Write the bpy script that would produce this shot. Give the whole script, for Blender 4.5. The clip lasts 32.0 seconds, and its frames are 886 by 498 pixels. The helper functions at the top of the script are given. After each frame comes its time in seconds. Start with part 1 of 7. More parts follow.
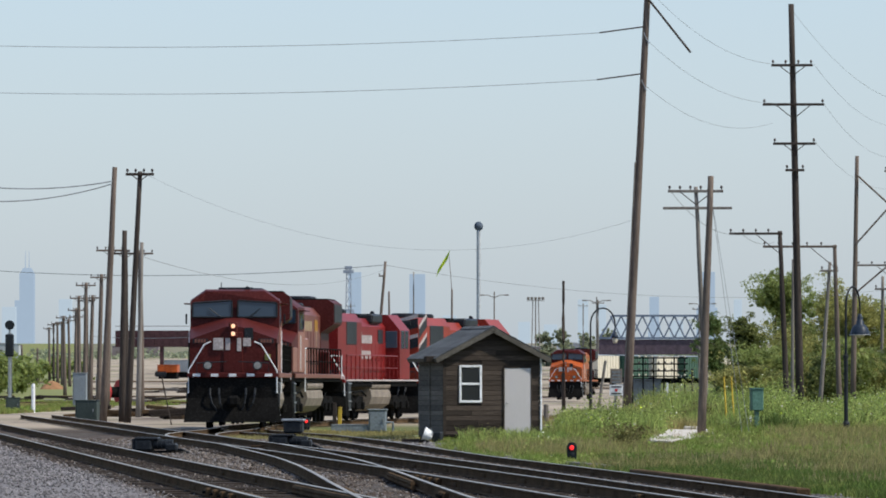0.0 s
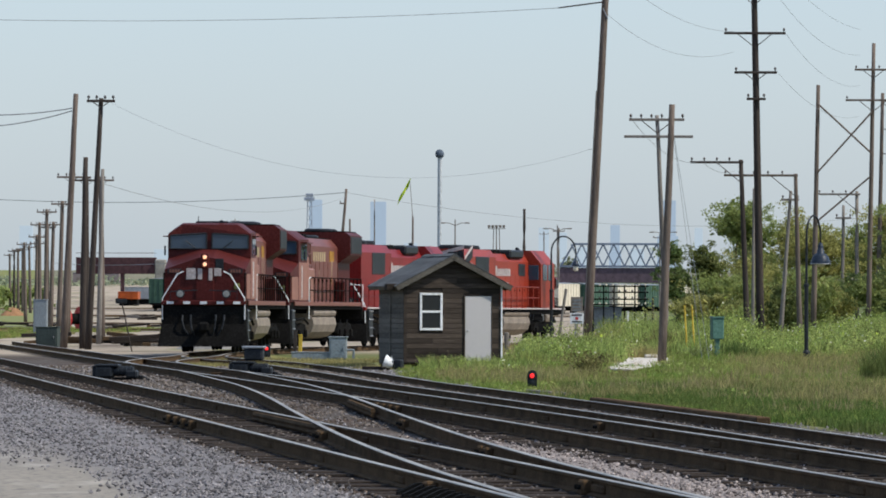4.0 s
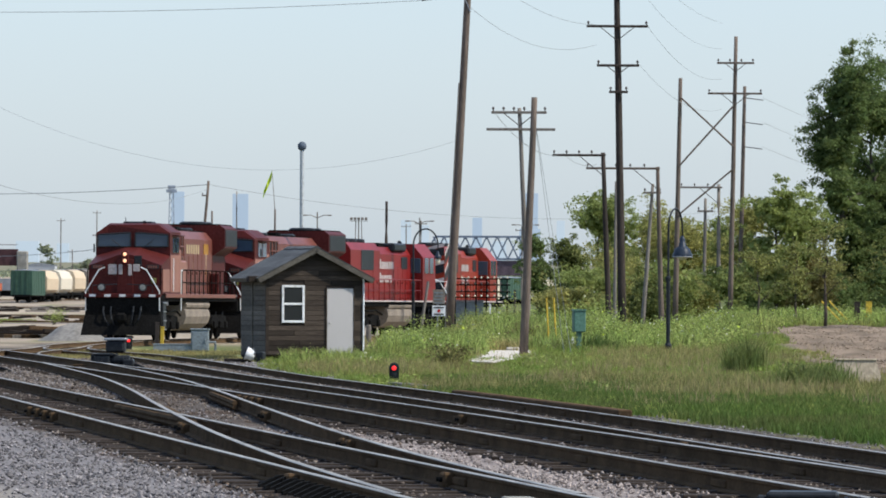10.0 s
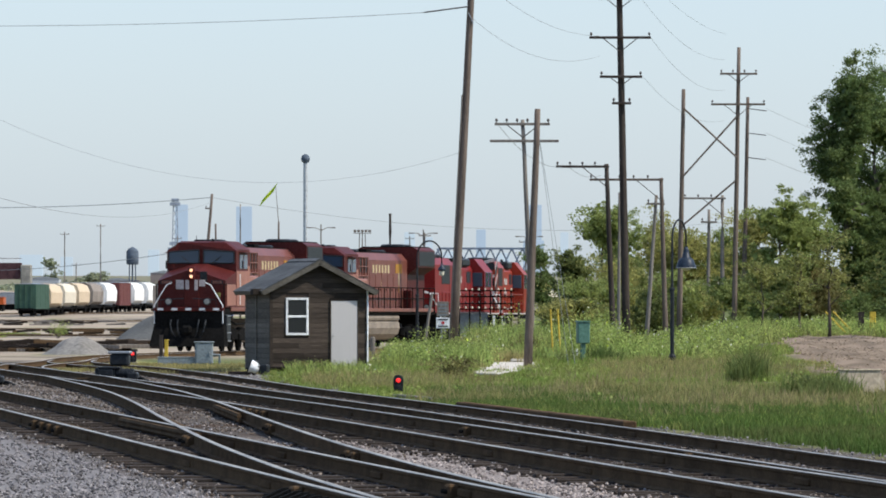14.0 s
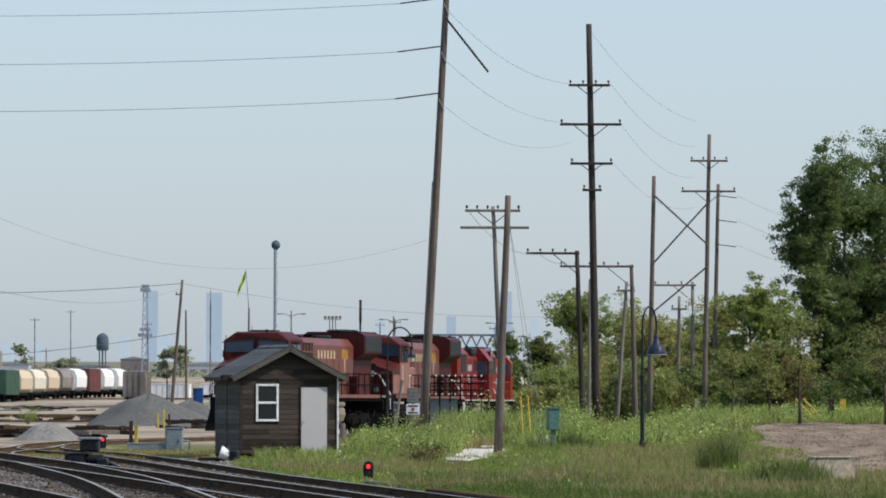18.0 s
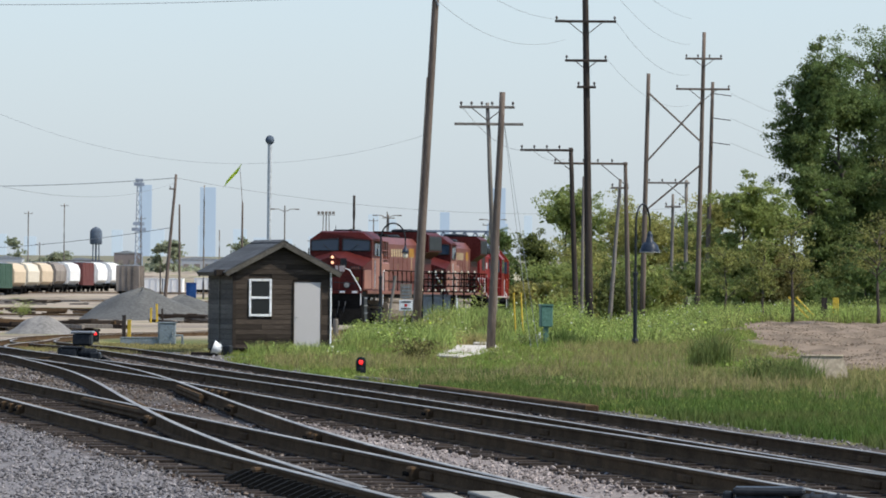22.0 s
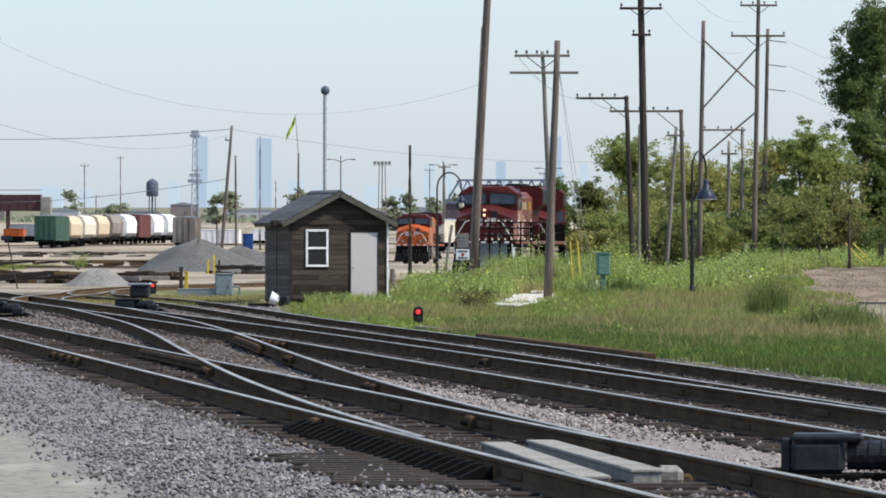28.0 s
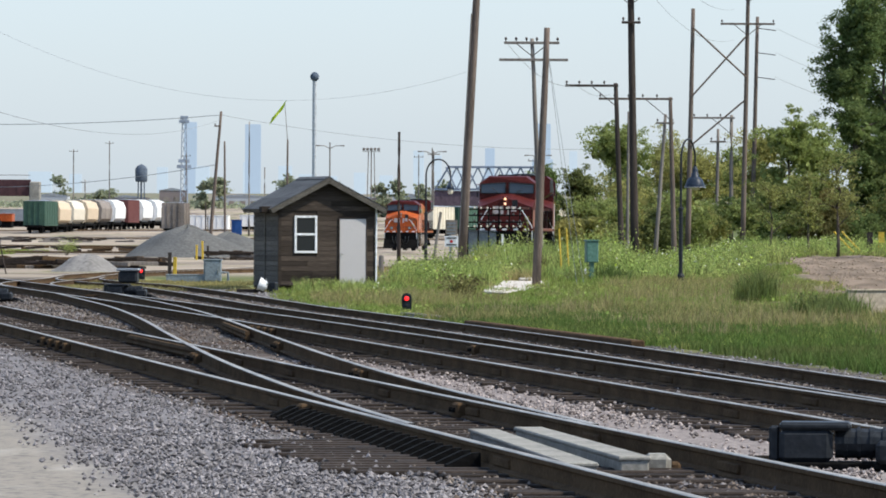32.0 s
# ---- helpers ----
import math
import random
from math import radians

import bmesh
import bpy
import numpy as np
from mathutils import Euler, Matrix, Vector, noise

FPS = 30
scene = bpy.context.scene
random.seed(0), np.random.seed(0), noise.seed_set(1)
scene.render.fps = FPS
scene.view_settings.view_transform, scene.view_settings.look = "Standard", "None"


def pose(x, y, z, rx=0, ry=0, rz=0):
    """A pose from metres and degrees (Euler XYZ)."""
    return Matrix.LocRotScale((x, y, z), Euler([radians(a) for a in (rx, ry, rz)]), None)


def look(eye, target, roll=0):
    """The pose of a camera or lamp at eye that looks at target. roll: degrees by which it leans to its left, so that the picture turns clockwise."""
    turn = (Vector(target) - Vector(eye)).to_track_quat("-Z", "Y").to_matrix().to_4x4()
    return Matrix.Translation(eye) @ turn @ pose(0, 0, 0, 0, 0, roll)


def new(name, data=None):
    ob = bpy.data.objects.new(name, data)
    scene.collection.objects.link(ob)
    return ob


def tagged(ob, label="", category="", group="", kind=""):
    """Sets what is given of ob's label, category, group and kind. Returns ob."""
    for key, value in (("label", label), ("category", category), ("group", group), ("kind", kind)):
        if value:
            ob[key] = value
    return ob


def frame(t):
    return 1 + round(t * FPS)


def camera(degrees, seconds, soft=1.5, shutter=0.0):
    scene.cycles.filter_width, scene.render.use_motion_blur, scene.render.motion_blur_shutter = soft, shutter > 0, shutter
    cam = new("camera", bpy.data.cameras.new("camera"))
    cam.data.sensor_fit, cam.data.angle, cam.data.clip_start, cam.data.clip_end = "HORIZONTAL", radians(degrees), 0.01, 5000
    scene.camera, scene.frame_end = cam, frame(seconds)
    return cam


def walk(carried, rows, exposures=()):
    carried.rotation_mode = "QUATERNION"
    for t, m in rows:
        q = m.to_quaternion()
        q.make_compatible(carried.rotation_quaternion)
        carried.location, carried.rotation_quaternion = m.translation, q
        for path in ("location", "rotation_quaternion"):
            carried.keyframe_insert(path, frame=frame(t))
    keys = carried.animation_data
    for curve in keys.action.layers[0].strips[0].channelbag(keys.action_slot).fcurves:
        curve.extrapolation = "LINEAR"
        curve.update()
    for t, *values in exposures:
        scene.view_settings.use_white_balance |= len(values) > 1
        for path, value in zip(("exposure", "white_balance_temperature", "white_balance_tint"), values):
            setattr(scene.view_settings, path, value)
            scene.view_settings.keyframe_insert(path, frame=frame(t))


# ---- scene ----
cam = camera(7.476, 32.0, soft=1.8)
EYE = (0.0, 0.0, 1.72)


def aim(yaw, pitch, roll):
    """The camera turned by yaw to the right, pitch upwards and roll, in degrees."""
    return Matrix.Translation(EYE) @ Euler((0, 0, -radians(yaw))).to_matrix().to_4x4() @ Euler((radians(90 + pitch), 0, 0)).to_matrix().to_4x4() @ Euler((0, 0, radians(roll))).to_matrix().to_4x4()


# seconds, yaw, pitch, roll
VIEWS = [
    (0, -1.447, 1.133, -0.02), (0.5, -1.433, 1.311, 0.08), (1, -1.422, 1.322, -0.01), (1.5, -1.430, 1.061, 0.00),
    (2, -1.509, 0.943, 0.12), (2.5, -1.590, 0.876, 0.17), (3, -1.527, 0.728, 0.14), (3.5, -1.389, 0.562, 0.11),
    (4, -1.116, 0.523, 0.15), (4.5, -0.790, 0.498, 0.23), (6.5, -0.698, 0.301, -0.23), (7, -0.690, 0.371, -0.05),
    (7.5, -0.557, 0.409, 0.01), (8, -0.440, 0.456, 0.10), (8.5, -0.310, 0.506, 0.10), (9, -0.120, 0.544, 0.19),
    (9.5, -0.019, 0.501, 0.21), (10, 0.049, 0.463, 0.26), (10.5, 0.158, 0.468, 0.32), (11, 0.029, 0.301, 0.20),
    (11.5, -0.103, 0.324, 0.07), (12, -0.052, 0.329, 0.02), (12.5, 0.007, 0.301, -0.07), (13, 0.004, 0.345, -0.04),
    (13.5, 0.037, 0.462, 0.14), (14, 0.017, 0.564, 0.03), (14.5, -0.065, 0.668, 0.06), (16.5, 0.072, 1.055, 0.26),
    (17, 0.163, 1.206, 0.28), (17.5, 0.217, 1.256, 0.18), (18, 0.267, 1.295, 0.13), (18.5, 0.455, 1.325, 0.12),
    (19, 0.792, 1.348, 0.13), (19.5, 0.907, 1.359, 0.03), (20, 0.990, 1.084, 0.17), (20.5, 0.718, 0.829, 0.20),
    (21, 0.495, 0.569, 0.33), (21.5, 0.313, 0.354, 0.32), (22, 0.325, 0.418, 0.50), (22.5, 0.312, 0.477, 0.63),
    (23, 0.255, 0.595, 0.58), (23.5, 0.377, 0.696, 0.53), (24, 0.431, 0.718, 0.59), (24.5, 0.515, 0.682, 0.50),
    (25, 0.583, 0.635, 0.31), (25.5, 0.914, 0.285, 0.42), (26, 0.704, 0.052, -0.07), (26.5, 0.374, -0.192, 0.08),
    (28.5, -0.202, 0.068, -0.02), (29, 0.022, 0.143, -0.04), (29.5, -0.053, 0.240, -0.04), (30, -0.123, 0.267, 0.03),
    (30.5, -0.172, 0.209, 0.01), (31, -0.151, 0.043, -0.14), (31.5, -0.090, -0.102, 0.09), (32, -0.055, -0.125, 0.26),
]
walk(cam, [(t, aim(a, b, c)) for t, a, b, c in VIEWS],
     exposures=[(0, -0.03), (1, -0.18), (2, -0.14), (3, -0.13), (4, -0.02), (5, 0.02), (9, 0.16), (14, 0.16), (17, 0.04), (19, -0.14), (20, -0.12), (21, 0.02), (22, 0.13), (23, 0.17), (24, 0.11), (26, 0.2), (32, 0.28)])

# ---- daylight: hazy midday, sun high on the right ----
SUN_UP, SUN_TURN = 50.0, 106.0
world = bpy.data.worlds.new("sky")
scene.world = world
world.use_nodes = True
wn, wl = world.node_tree.nodes, world.node_tree.links
wn.clear()
sky = wn.new("ShaderNodeTexSky")
sky.sky_type, sky.sun_disc = "NISHITA", False
sky.sun_elevation, sky.sun_rotation = radians(SUN_UP), radians(SUN_TURN)
sky.altitude, sky.air_density, sky.dust_density, sky.ozone_density = 200, 1.2, 1.0, 2.0
veil = wn.new("ShaderNodeMixRGB")
veil.inputs[0].default_value = 0.25
veil.inputs[2].default_value = (7.6, 9.3, 10.8, 1)
wback = wn.new("ShaderNodeBackground")
wback.inputs[1].default_value = 0.115
wout = wn.new("ShaderNodeOutputWorld")
wl.new(sky.outputs[0], veil.inputs[1])
tint = wn.new("ShaderNodeMixRGB")
tint.blend_type = "MULTIPLY"
tint.inputs[0].default_value, tint.inputs[2].default_value = 1.0, (0.935, 1.0, 1.165, 1)
wl.new(veil.outputs[0], tint.inputs[1])
wl.new(tint.outputs[0], wback.inputs[0])
wl.new(wback.outputs[0], wout.inputs[0])

sun = new("sun", bpy.data.lights.new("sun", "SUN"))
sun.data.energy, sun.data.angle, sun.data.color = 4.9, radians(0.6), (1.0, 0.94, 0.82)
to_sun = Vector((math.sin(radians(SUN_TURN)) * math.cos(radians(SUN_UP)),
                 math.cos(radians(SUN_TURN)) * math.cos(radians(SUN_UP)), math.sin(radians(SUN_UP))))
sun.matrix_world = look(to_sun * 50, (0, 0, 0))


# ---- materials ----
def node(tree, kind, **values):
    n = tree.nodes.new(kind)
    for k, v in values.items():
        n.inputs[k.replace("_", " ")].default_value = v
    return n


def mixed(tree, a, b, factor, mode="MIX"):
    m = tree.nodes.new("ShaderNodeMixRGB")
    m.blend_type = mode
    for slot, v in ((0, factor), (1, a), (2, b)):
        if isinstance(v, bpy.types.NodeSocket):
            tree.links.new(v, m.inputs[slot])
        else:
            m.inputs[slot].default_value = v if slot == 0 or len(v) == 4 else (*v, 1)
    return m.outputs[0]


def ramp(tree, value, lo, hi):
    r = tree.nodes.new("ShaderNodeMapRange")
    tree.links.new(value, r.inputs[0])
    r.inputs[1].default_value, r.inputs[2].default_value = lo, hi
    return r.outputs[0]


def noise_of(tree, scale, stretch=(1, 1, 1), detail=5.0, coords="Object"):
    c = tree.nodes.new("ShaderNodeTexCoord")
    m = tree.nodes.new("ShaderNodeMapping")
    m.inputs["Scale"].default_value = stretch
    n = node(tree, "ShaderNodeTexNoise", Scale=scale, Detail=detail)
    tree.links.new(c.outputs[coords], m.inputs[0])
    tree.links.new(m.outputs[0], n.inputs["Vector"])
    return n.outputs["Fac"]


def material(name, color, rough=0.7, metal=0.0, dark=0.6, grain=14.0, stains=1.2, stretch=(1, 1, 1), bump=0.25,
             pieces=0.0, islands=0.0, tint=None, gloss=0.15):
    """A worn surface: base colour with grain and larger stains, and fine relief. dark: how deep the stains go."""
    m = bpy.data.materials.new(name)
    m.use_nodes = True
    t = m.node_tree
    b = t.nodes["Principled BSDF"]
    b.inputs["Roughness"].default_value, b.inputs["Metallic"].default_value = rough, metal
    b.inputs["Specular IOR Level"].default_value = gloss
    fine, broad = noise_of(t, grain, stretch), noise_of(t, stains, stretch, 3.0)
    deep = tuple(c * dark for c in color) if tint is None else tint
    col = mixed(t, color, deep, ramp(t, broad, 0.38, 0.68))
    col = mixed(t, col, tuple(min(1, c * 1.35 + 0.01) for c in color), ramp(t, fine, 0.5, 0.85))
    col = mixed(t, col, tuple(c * 0.55 for c in color), ramp(t, fine, 0.48, 0.2))
    for source, amount in (("ShaderNodeObjectInfo", pieces), ("ShaderNodeNewGeometry", islands)):
        if amount:
            o = t.nodes.new(source)
            h = t.nodes.new("ShaderNodeHueSaturation")
            r = t.nodes.new("ShaderNodeMapRange")
            t.links.new(o.outputs["Random" if pieces and source.endswith("Info") else "Random Per Island"], r.inputs[0])
            r.inputs[3].default_value, r.inputs[4].default_value = 1 - amount, 1 + amount
            t.links.new(r.outputs[0], h.inputs["Value"])
            t.links.new(col, h.inputs["Color"])
            col = h.outputs[0]
    t.links.new(col, b.inputs["Base Color"])
    if bump:
        k = node(t, "ShaderNodeBump", Strength=bump, Distance=0.02)
        t.links.new(fine, k.inputs["Height"])
        t.links.new(k.outputs[0], b.inputs["Normal"])
    return m


def glowing(name, color, strength, base=(0.5, 0.5, 0.5)):
    m = bpy.data.materials.new(name)
    m.use_nodes = True
    b = m.node_tree.nodes["Principled BSDF"]
    b.inputs["Base Color"].default_value = (*base, 1)
    b.inputs["Emission Color"].default_value, b.inputs["Emission Strength"].default_value = (*color, 1), strength
    return m


def glass(name, color, rough=0.05):
    m = bpy.data.materials.new(name)
    m.use_nodes = True
    b = m.node_tree.nodes["Principled BSDF"]
    b.inputs["Base Color"].default_value, b.inputs["Roughness"].default_value = (*color, 1), rough
    b.inputs["Specular IOR Level"].default_value = 0.4
    return m


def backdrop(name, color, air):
    """Something many kilometres off, part of the glowing backdrop of distance: the glow is painted haze."""
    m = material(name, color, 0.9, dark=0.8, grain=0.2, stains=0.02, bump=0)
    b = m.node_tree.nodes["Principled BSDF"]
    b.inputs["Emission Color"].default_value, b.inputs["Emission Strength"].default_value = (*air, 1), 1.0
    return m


M = {
    "rail_side": material("rusty rail web", (0.098, 0.064, 0.037), 0.95, 0.0, grain=30, gloss=0.02),
    "rail_top": material("worn steel rail head", (0.36, 0.33, 0.285), 0.5, 0.5, grain=6, dark=0.7, stretch=(1, 0.1, 1), bump=0.03),
    "tie": material("weathered dark timber tie", (0.034, 0.026, 0.021), 0.9, pieces=0.3, grain=20),
    "concrete": material("pale concrete", (0.27, 0.26, 0.23), 0.85, grain=25),
    "stone": material("grey crushed stone", (0.20, 0.186, 0.186), 0.85, islands=0.55, grain=40, bump=0.1),
    "stone_pink": material("pinkish crushed stone", (0.29, 0.25, 0.232), 0.85, islands=0.5, grain=40, bump=0.1),
    "stone_dirty": material("oil-stained crushed stone", (0.155, 0.132, 0.115), 0.9, islands=0.65, grain=40, bump=0.1, stains=0.35, tint=(0.07, 0.048, 0.034)),
    "siding": material("weathered dark brown board siding", (0.056, 0.043, 0.034), 0.8, pieces=0.5, stretch=(0.25, 1, 3), grain=12),
    "siding_grey": material("silvered grey board siding", (0.118, 0.107, 0.09), 0.8, pieces=0.25, stretch=(1, 0.25, 3), grain=12),
    "roofing": material("dark grey asphalt shingle", (0.088, 0.092, 0.096), 0.9, pieces=0.2, grain=60),
    "white": material("white paint", (0.72, 0.73, 0.74), 0.5, dark=0.85, bump=0.05),
    "door": material("off-white painted door", (0.46, 0.44, 0.435), 0.55, dark=0.93, stains=0.8, grain=120, bump=0.02),
    "pane": glass("dark window glass", (0.012, 0.014, 0.016), 0.12),
    "pole": material("weathered pole timber", (0.15, 0.118, 0.098), 0.9, stretch=(6, 6, 0.4), grain=8, dark=0.55),
    "pole_dark": material("creosoted pole timber", (0.055, 0.044, 0.038), 0.9, stretch=(6, 6, 0.4), grain=8),
    "pole_pale": material("silvered pole timber", (0.20, 0.18, 0.16), 0.9, stretch=(6, 6, 0.4), grain=8),
    "wire": material("cable", (0.26, 0.28, 0.30), 0.7, bump=0),
    "insulator": material("brown glazed insulator", (0.06, 0.05, 0.05), 0.3, bump=0),
    "black": material("black painted steel", (0.020, 0.023, 0.027), 0.45, dark=0.7),
    "grime": material("grimy black underframe", (0.009, 0.0088, 0.0085), 0.95, grain=18, dark=0.5, gloss=0.03),
    "maroon": material("dark red locomotive paint", (0.070, 0.010, 0.008), 0.5, dark=0.7, stains=0.7, bump=0.015, gloss=0.15),
    "red": material("bright red locomotive paint", (0.185, 0.012, 0.011), 0.42, dark=0.72, stains=0.6, bump=0.015, gloss=0.2),
    "tan": material("dust-faded red hood side", (0.178, 0.066, 0.047), 0.45, dark=0.75, stains=0.5, stretch=(1, 1, 0.3), bump=0.015, gloss=0.3),
    "orange": material("orange locomotive paint", (0.40, 0.085, 0.02), 0.5, dark=0.7, bump=0.04),
    # the sky's blue reflection is put into the cab glass colour
    "cab_glass": glass("bluish cab glass", (0.04, 0.065, 0.095)),
    "yellow": material("yellow paint", (0.62, 0.43, 0.06), 0.55, bump=0.05),
    "tank": material("dusty grey fuel tank", (0.22, 0.185, 0.15), 0.7, dark=0.7),
    "steel": material("galvanised steel", (0.36, 0.37, 0.38), 0.45, 0.7, dark=0.8, bump=0.05),
    "utility_grey": material("grey enamel cabinet", (0.20, 0.23, 0.25), 0.5, dark=0.85, bump=0.04),
    "utility_green": material("green enamel cabinet", (0.075, 0.155, 0.125), 0.45, dark=0.85, bump=0.04),
    "headlight": glowing("lit headlight", (1.0, 0.42, 0.12), 1.25),
    "lens": material("headlight lens", (0.26, 0.26, 0.25), 0.2, bump=0),
    "signal_red": glowing("lit red signal lens", (1.0, 0.02, 0.02), 1.5, (0.4, 0.02, 0.02)),
    "bark": material("tree bark", (0.09, 0.075, 0.06), 0.95, grain=8, stretch=(4, 4, 0.6), bump=0.5),
    "globe": material("frosted lamp globe", (0.60, 0.55, 0.44), 0.35, dark=0.9, bump=0),
    "flag": material("yellow-green flag cloth", (0.52, 0.66, 0.05), 0.8, dark=0.85, bump=0.05),
}


def leaf(name, color, spread=0.45, tint=None, stains=0.35):
    m = material(name, color, 0.6, islands=spread, dark=0.6, grain=3, stains=stains, bump=0, tint=tint)
    t = m.node_tree
    b = t.nodes["Principled BSDF"]
    tr = t.nodes.new("ShaderNodeBsdfTranslucent")
    x = t.nodes.new("ShaderNodeMixShader")
    x.inputs[0].default_value = 0.5
    t.links.new(b.inputs["Base Color"].links[0].from_socket, tr.inputs[0])
    t.links.new(b.outputs[0], x.inputs[1])
    t.links.new(tr.outputs[0], x.inputs[2])
    t.links.new(x.outputs[0], t.nodes["Material Output"].inputs[0])
    return m


M["leaf"] = leaf("mid-green leaves", (0.265, 0.31, 0.105), 0.35, (0.19, 0.235, 0.06), 0.5)
M["leaf_dark"] = leaf("dark green leaves", (0.118, 0.172, 0.056), 0.4, (0.145, 0.178, 0.06), 0.5)
M["leaf_young"] = leaf("pale olive young leaves", (0.235, 0.24, 0.075), 0.45, (0.16, 0.175, 0.055), 0.5)
M["leaf_autumn"] = leaf("orange-brown turning leaves", (0.30, 0.15, 0.06), 0.4, (0.2, 0.17, 0.06), 0.6)
M["leaf_dry"] = leaf("yellowing green leaves", (0.35, 0.335, 0.115), 0.35, (0.25, 0.265, 0.08), 0.5)
M["leaf_olive"] = leaf("olive green leaves", (0.15, 0.172, 0.055), 0.4, (0.1, 0.125, 0.04), 0.5)
M["leaf_brown"] = leaf("browning leaves", (0.19, 0.165, 0.062), 0.5, (0.11, 0.13, 0.045), 0.4)
M["grass"] = leaf("grass blades", (0.18, 0.265, 0.05), 0.5, (0.33, 0.30, 0.10), 0.3)
M["grass_deep"] = leaf("deep green grass blades", (0.088, 0.148, 0.030), 0.5, (0.14, 0.145, 0.05), 0.25)
M["seed"] = leaf("reddish-brown seed heads", (0.38, 0.29, 0.16), 0.4)
M["weed"] = leaf("tall weeds", (0.245, 0.325, 0.08), 0.65, (0.37, 0.38, 0.125), 0.45)
M["weed_dark"] = leaf("dark feathery weeds", (0.115, 0.165, 0.042), 0.5, (0.19, 0.2, 0.07), 0.5)
M["straw"] = leaf("dry grass stalks", (0.36, 0.31, 0.125), 0.5)
# far leaves: distance haze is mixed into the green
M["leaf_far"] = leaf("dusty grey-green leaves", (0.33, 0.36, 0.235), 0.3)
M["rust_heap"] = material("rust-brown spoil", (0.30, 0.16, 0.08), 0.95, grain=5)
M["bloom"] = material("pale flower heads", (0.62, 0.62, 0.50), 0.8, islands=0.3, bump=0)


# ---- building helpers ----
def part(name, bm, mat, parent, label="", smooth=False):
    """Links a bmesh as one mesh object under a thing or a part."""
    me = bpy.data.meshes.new(name)
    bm.to_mesh(me)
    bm.free()
    me.materials.append(M[mat] if isinstance(mat, str) else mat)
    if smooth:
        me.polygons.foreach_set("use_smooth", [True] * len(me.polygons))
    ob = new(name, me)
    ob.parent = parent
    if label:
        ob["label"] = label
    return ob


def share(ob, m, parent=None):
    """Another object on the same mesh, at the pose m under the same parent."""
    o = new(ob.name.split(".")[0], ob.data)
    o.parent = parent or ob.parent
    o.matrix_basis = m
    return o


def thing(name, label, category, m, group=""):
    ob = new(name)
    ob.matrix_basis = m
    return tagged(ob, label, category, group)


def box(size, at=(0, 0, 0), bevel=0.0, bm=None, turn=None):
    bm = bm or bmesh.new()
    made = bmesh.ops.create_cube(bm, size=1)["verts"]
    m = Matrix.Translation(at) @ (turn.to_4x4() if turn else Matrix()) @ Matrix.Diagonal((*size, 1))
    bmesh.ops.transform(bm, matrix=m, verts=made)
    if bevel:
        edges = list({e for v in made for e in v.link_edges})
        bmesh.ops.bevel(bm, geom=edges, offset=bevel, segments=1, affect="EDGES")
    return bm


def rod(a, b, r, r2=None, n=8, bm=None):
    """A round bar from a to b."""
    bm = bm or bmesh.new()
    a, b = Vector(a), Vector(b)
    q = (b - a).to_track_quat("Z", "Y").to_matrix()
    rings = []
    for p, rad in ((a, r), (b, r if r2 is None else r2)):
        rings.append([bm.verts.new(p + q @ Vector((rad * math.cos(2 * math.pi * k / n), rad * math.sin(2 * math.pi * k / n), 0)))
                      for k in range(n)])
    for k in range(n):
        bm.faces.new((rings[0][k], rings[0][(k + 1) % n], rings[1][(k + 1) % n], rings[1][k]))
    bm.faces.new(rings[0][::-1])
    bm.faces.new(rings[1])
    return bm


def tube(points, r, n=6, bm=None):
    """A round bar that follows points."""
    bm = bm or bmesh.new()
    pts = [Vector(p) for p in points]
    rings = []
    for i, p in enumerate(pts):
        d = (pts[min(i + 1, len(pts) - 1)] - pts[max(i - 1, 0)]).normalized()
        q = d.to_track_quat("Z", "Y").to_matrix()
        rr = r[i] if isinstance(r, (list, tuple)) else r
        rings.append([bm.verts.new(p + q @ Vector((rr * math.cos(2 * math.pi * k / n), rr * math.sin(2 * math.pi * k / n), 0)))
                      for k in range(n)])
    for u, v in zip(rings, rings[1:]):
        for k in range(n):
            bm.faces.new((u[k], u[(k + 1) % n], v[(k + 1) % n], v[k]))
    bm.faces.new(rings[0][::-1])
    bm.faces.new(rings[-1])
    return bm


def lathe(profile, n=16, bm=None, at=(0, 0, 0)):
    """A turned body: profile of (radius, height), bottom to top."""
    bm = bm or bmesh.new()
    rings = [[bm.verts.new((at[0] + r * math.cos(2 * math.pi * k / n), at[1] + r * math.sin(2 * math.pi * k / n), at[2] + z))
              for k in range(n)] for r, z in profile]
    for u, v in zip(rings, rings[1:]):
        for k in range(n):
            bm.faces.new((u[k], u[(k + 1) % n], v[(k + 1) % n], v[k]))
    bm.faces.new(rings[0][::-1])
    bm.faces.new(rings[-1])
    return bm


def slab(outline, depth, axis="x", start=0.0, bm=None):
    """An outline of two coordinates, drawn out along an axis by depth from start."""
    bm = bm or bmesh.new()
    order = {"x": (2, 0, 1), "y": (0, 2, 1), "z": (0, 1, 2)}[axis]

    def vert(u, v, w):
        c = (u, v, w)
        return bm.verts.new([c[k] for k in order])
    lo = [vert(u, v, start) for u, v in outline]
    hi = [vert(u, v, start + depth) for u, v in outline]
    bm.faces.new(lo)
    bm.faces.new(hi[::-1])
    for k in range(len(lo)):
        j = (k + 1) % len(lo)
        bm.faces.new((lo[j], lo[k], hi[k], hi[j]))
    bmesh.ops.recalc_face_normals(bm, faces=bm.faces[:])
    return bm


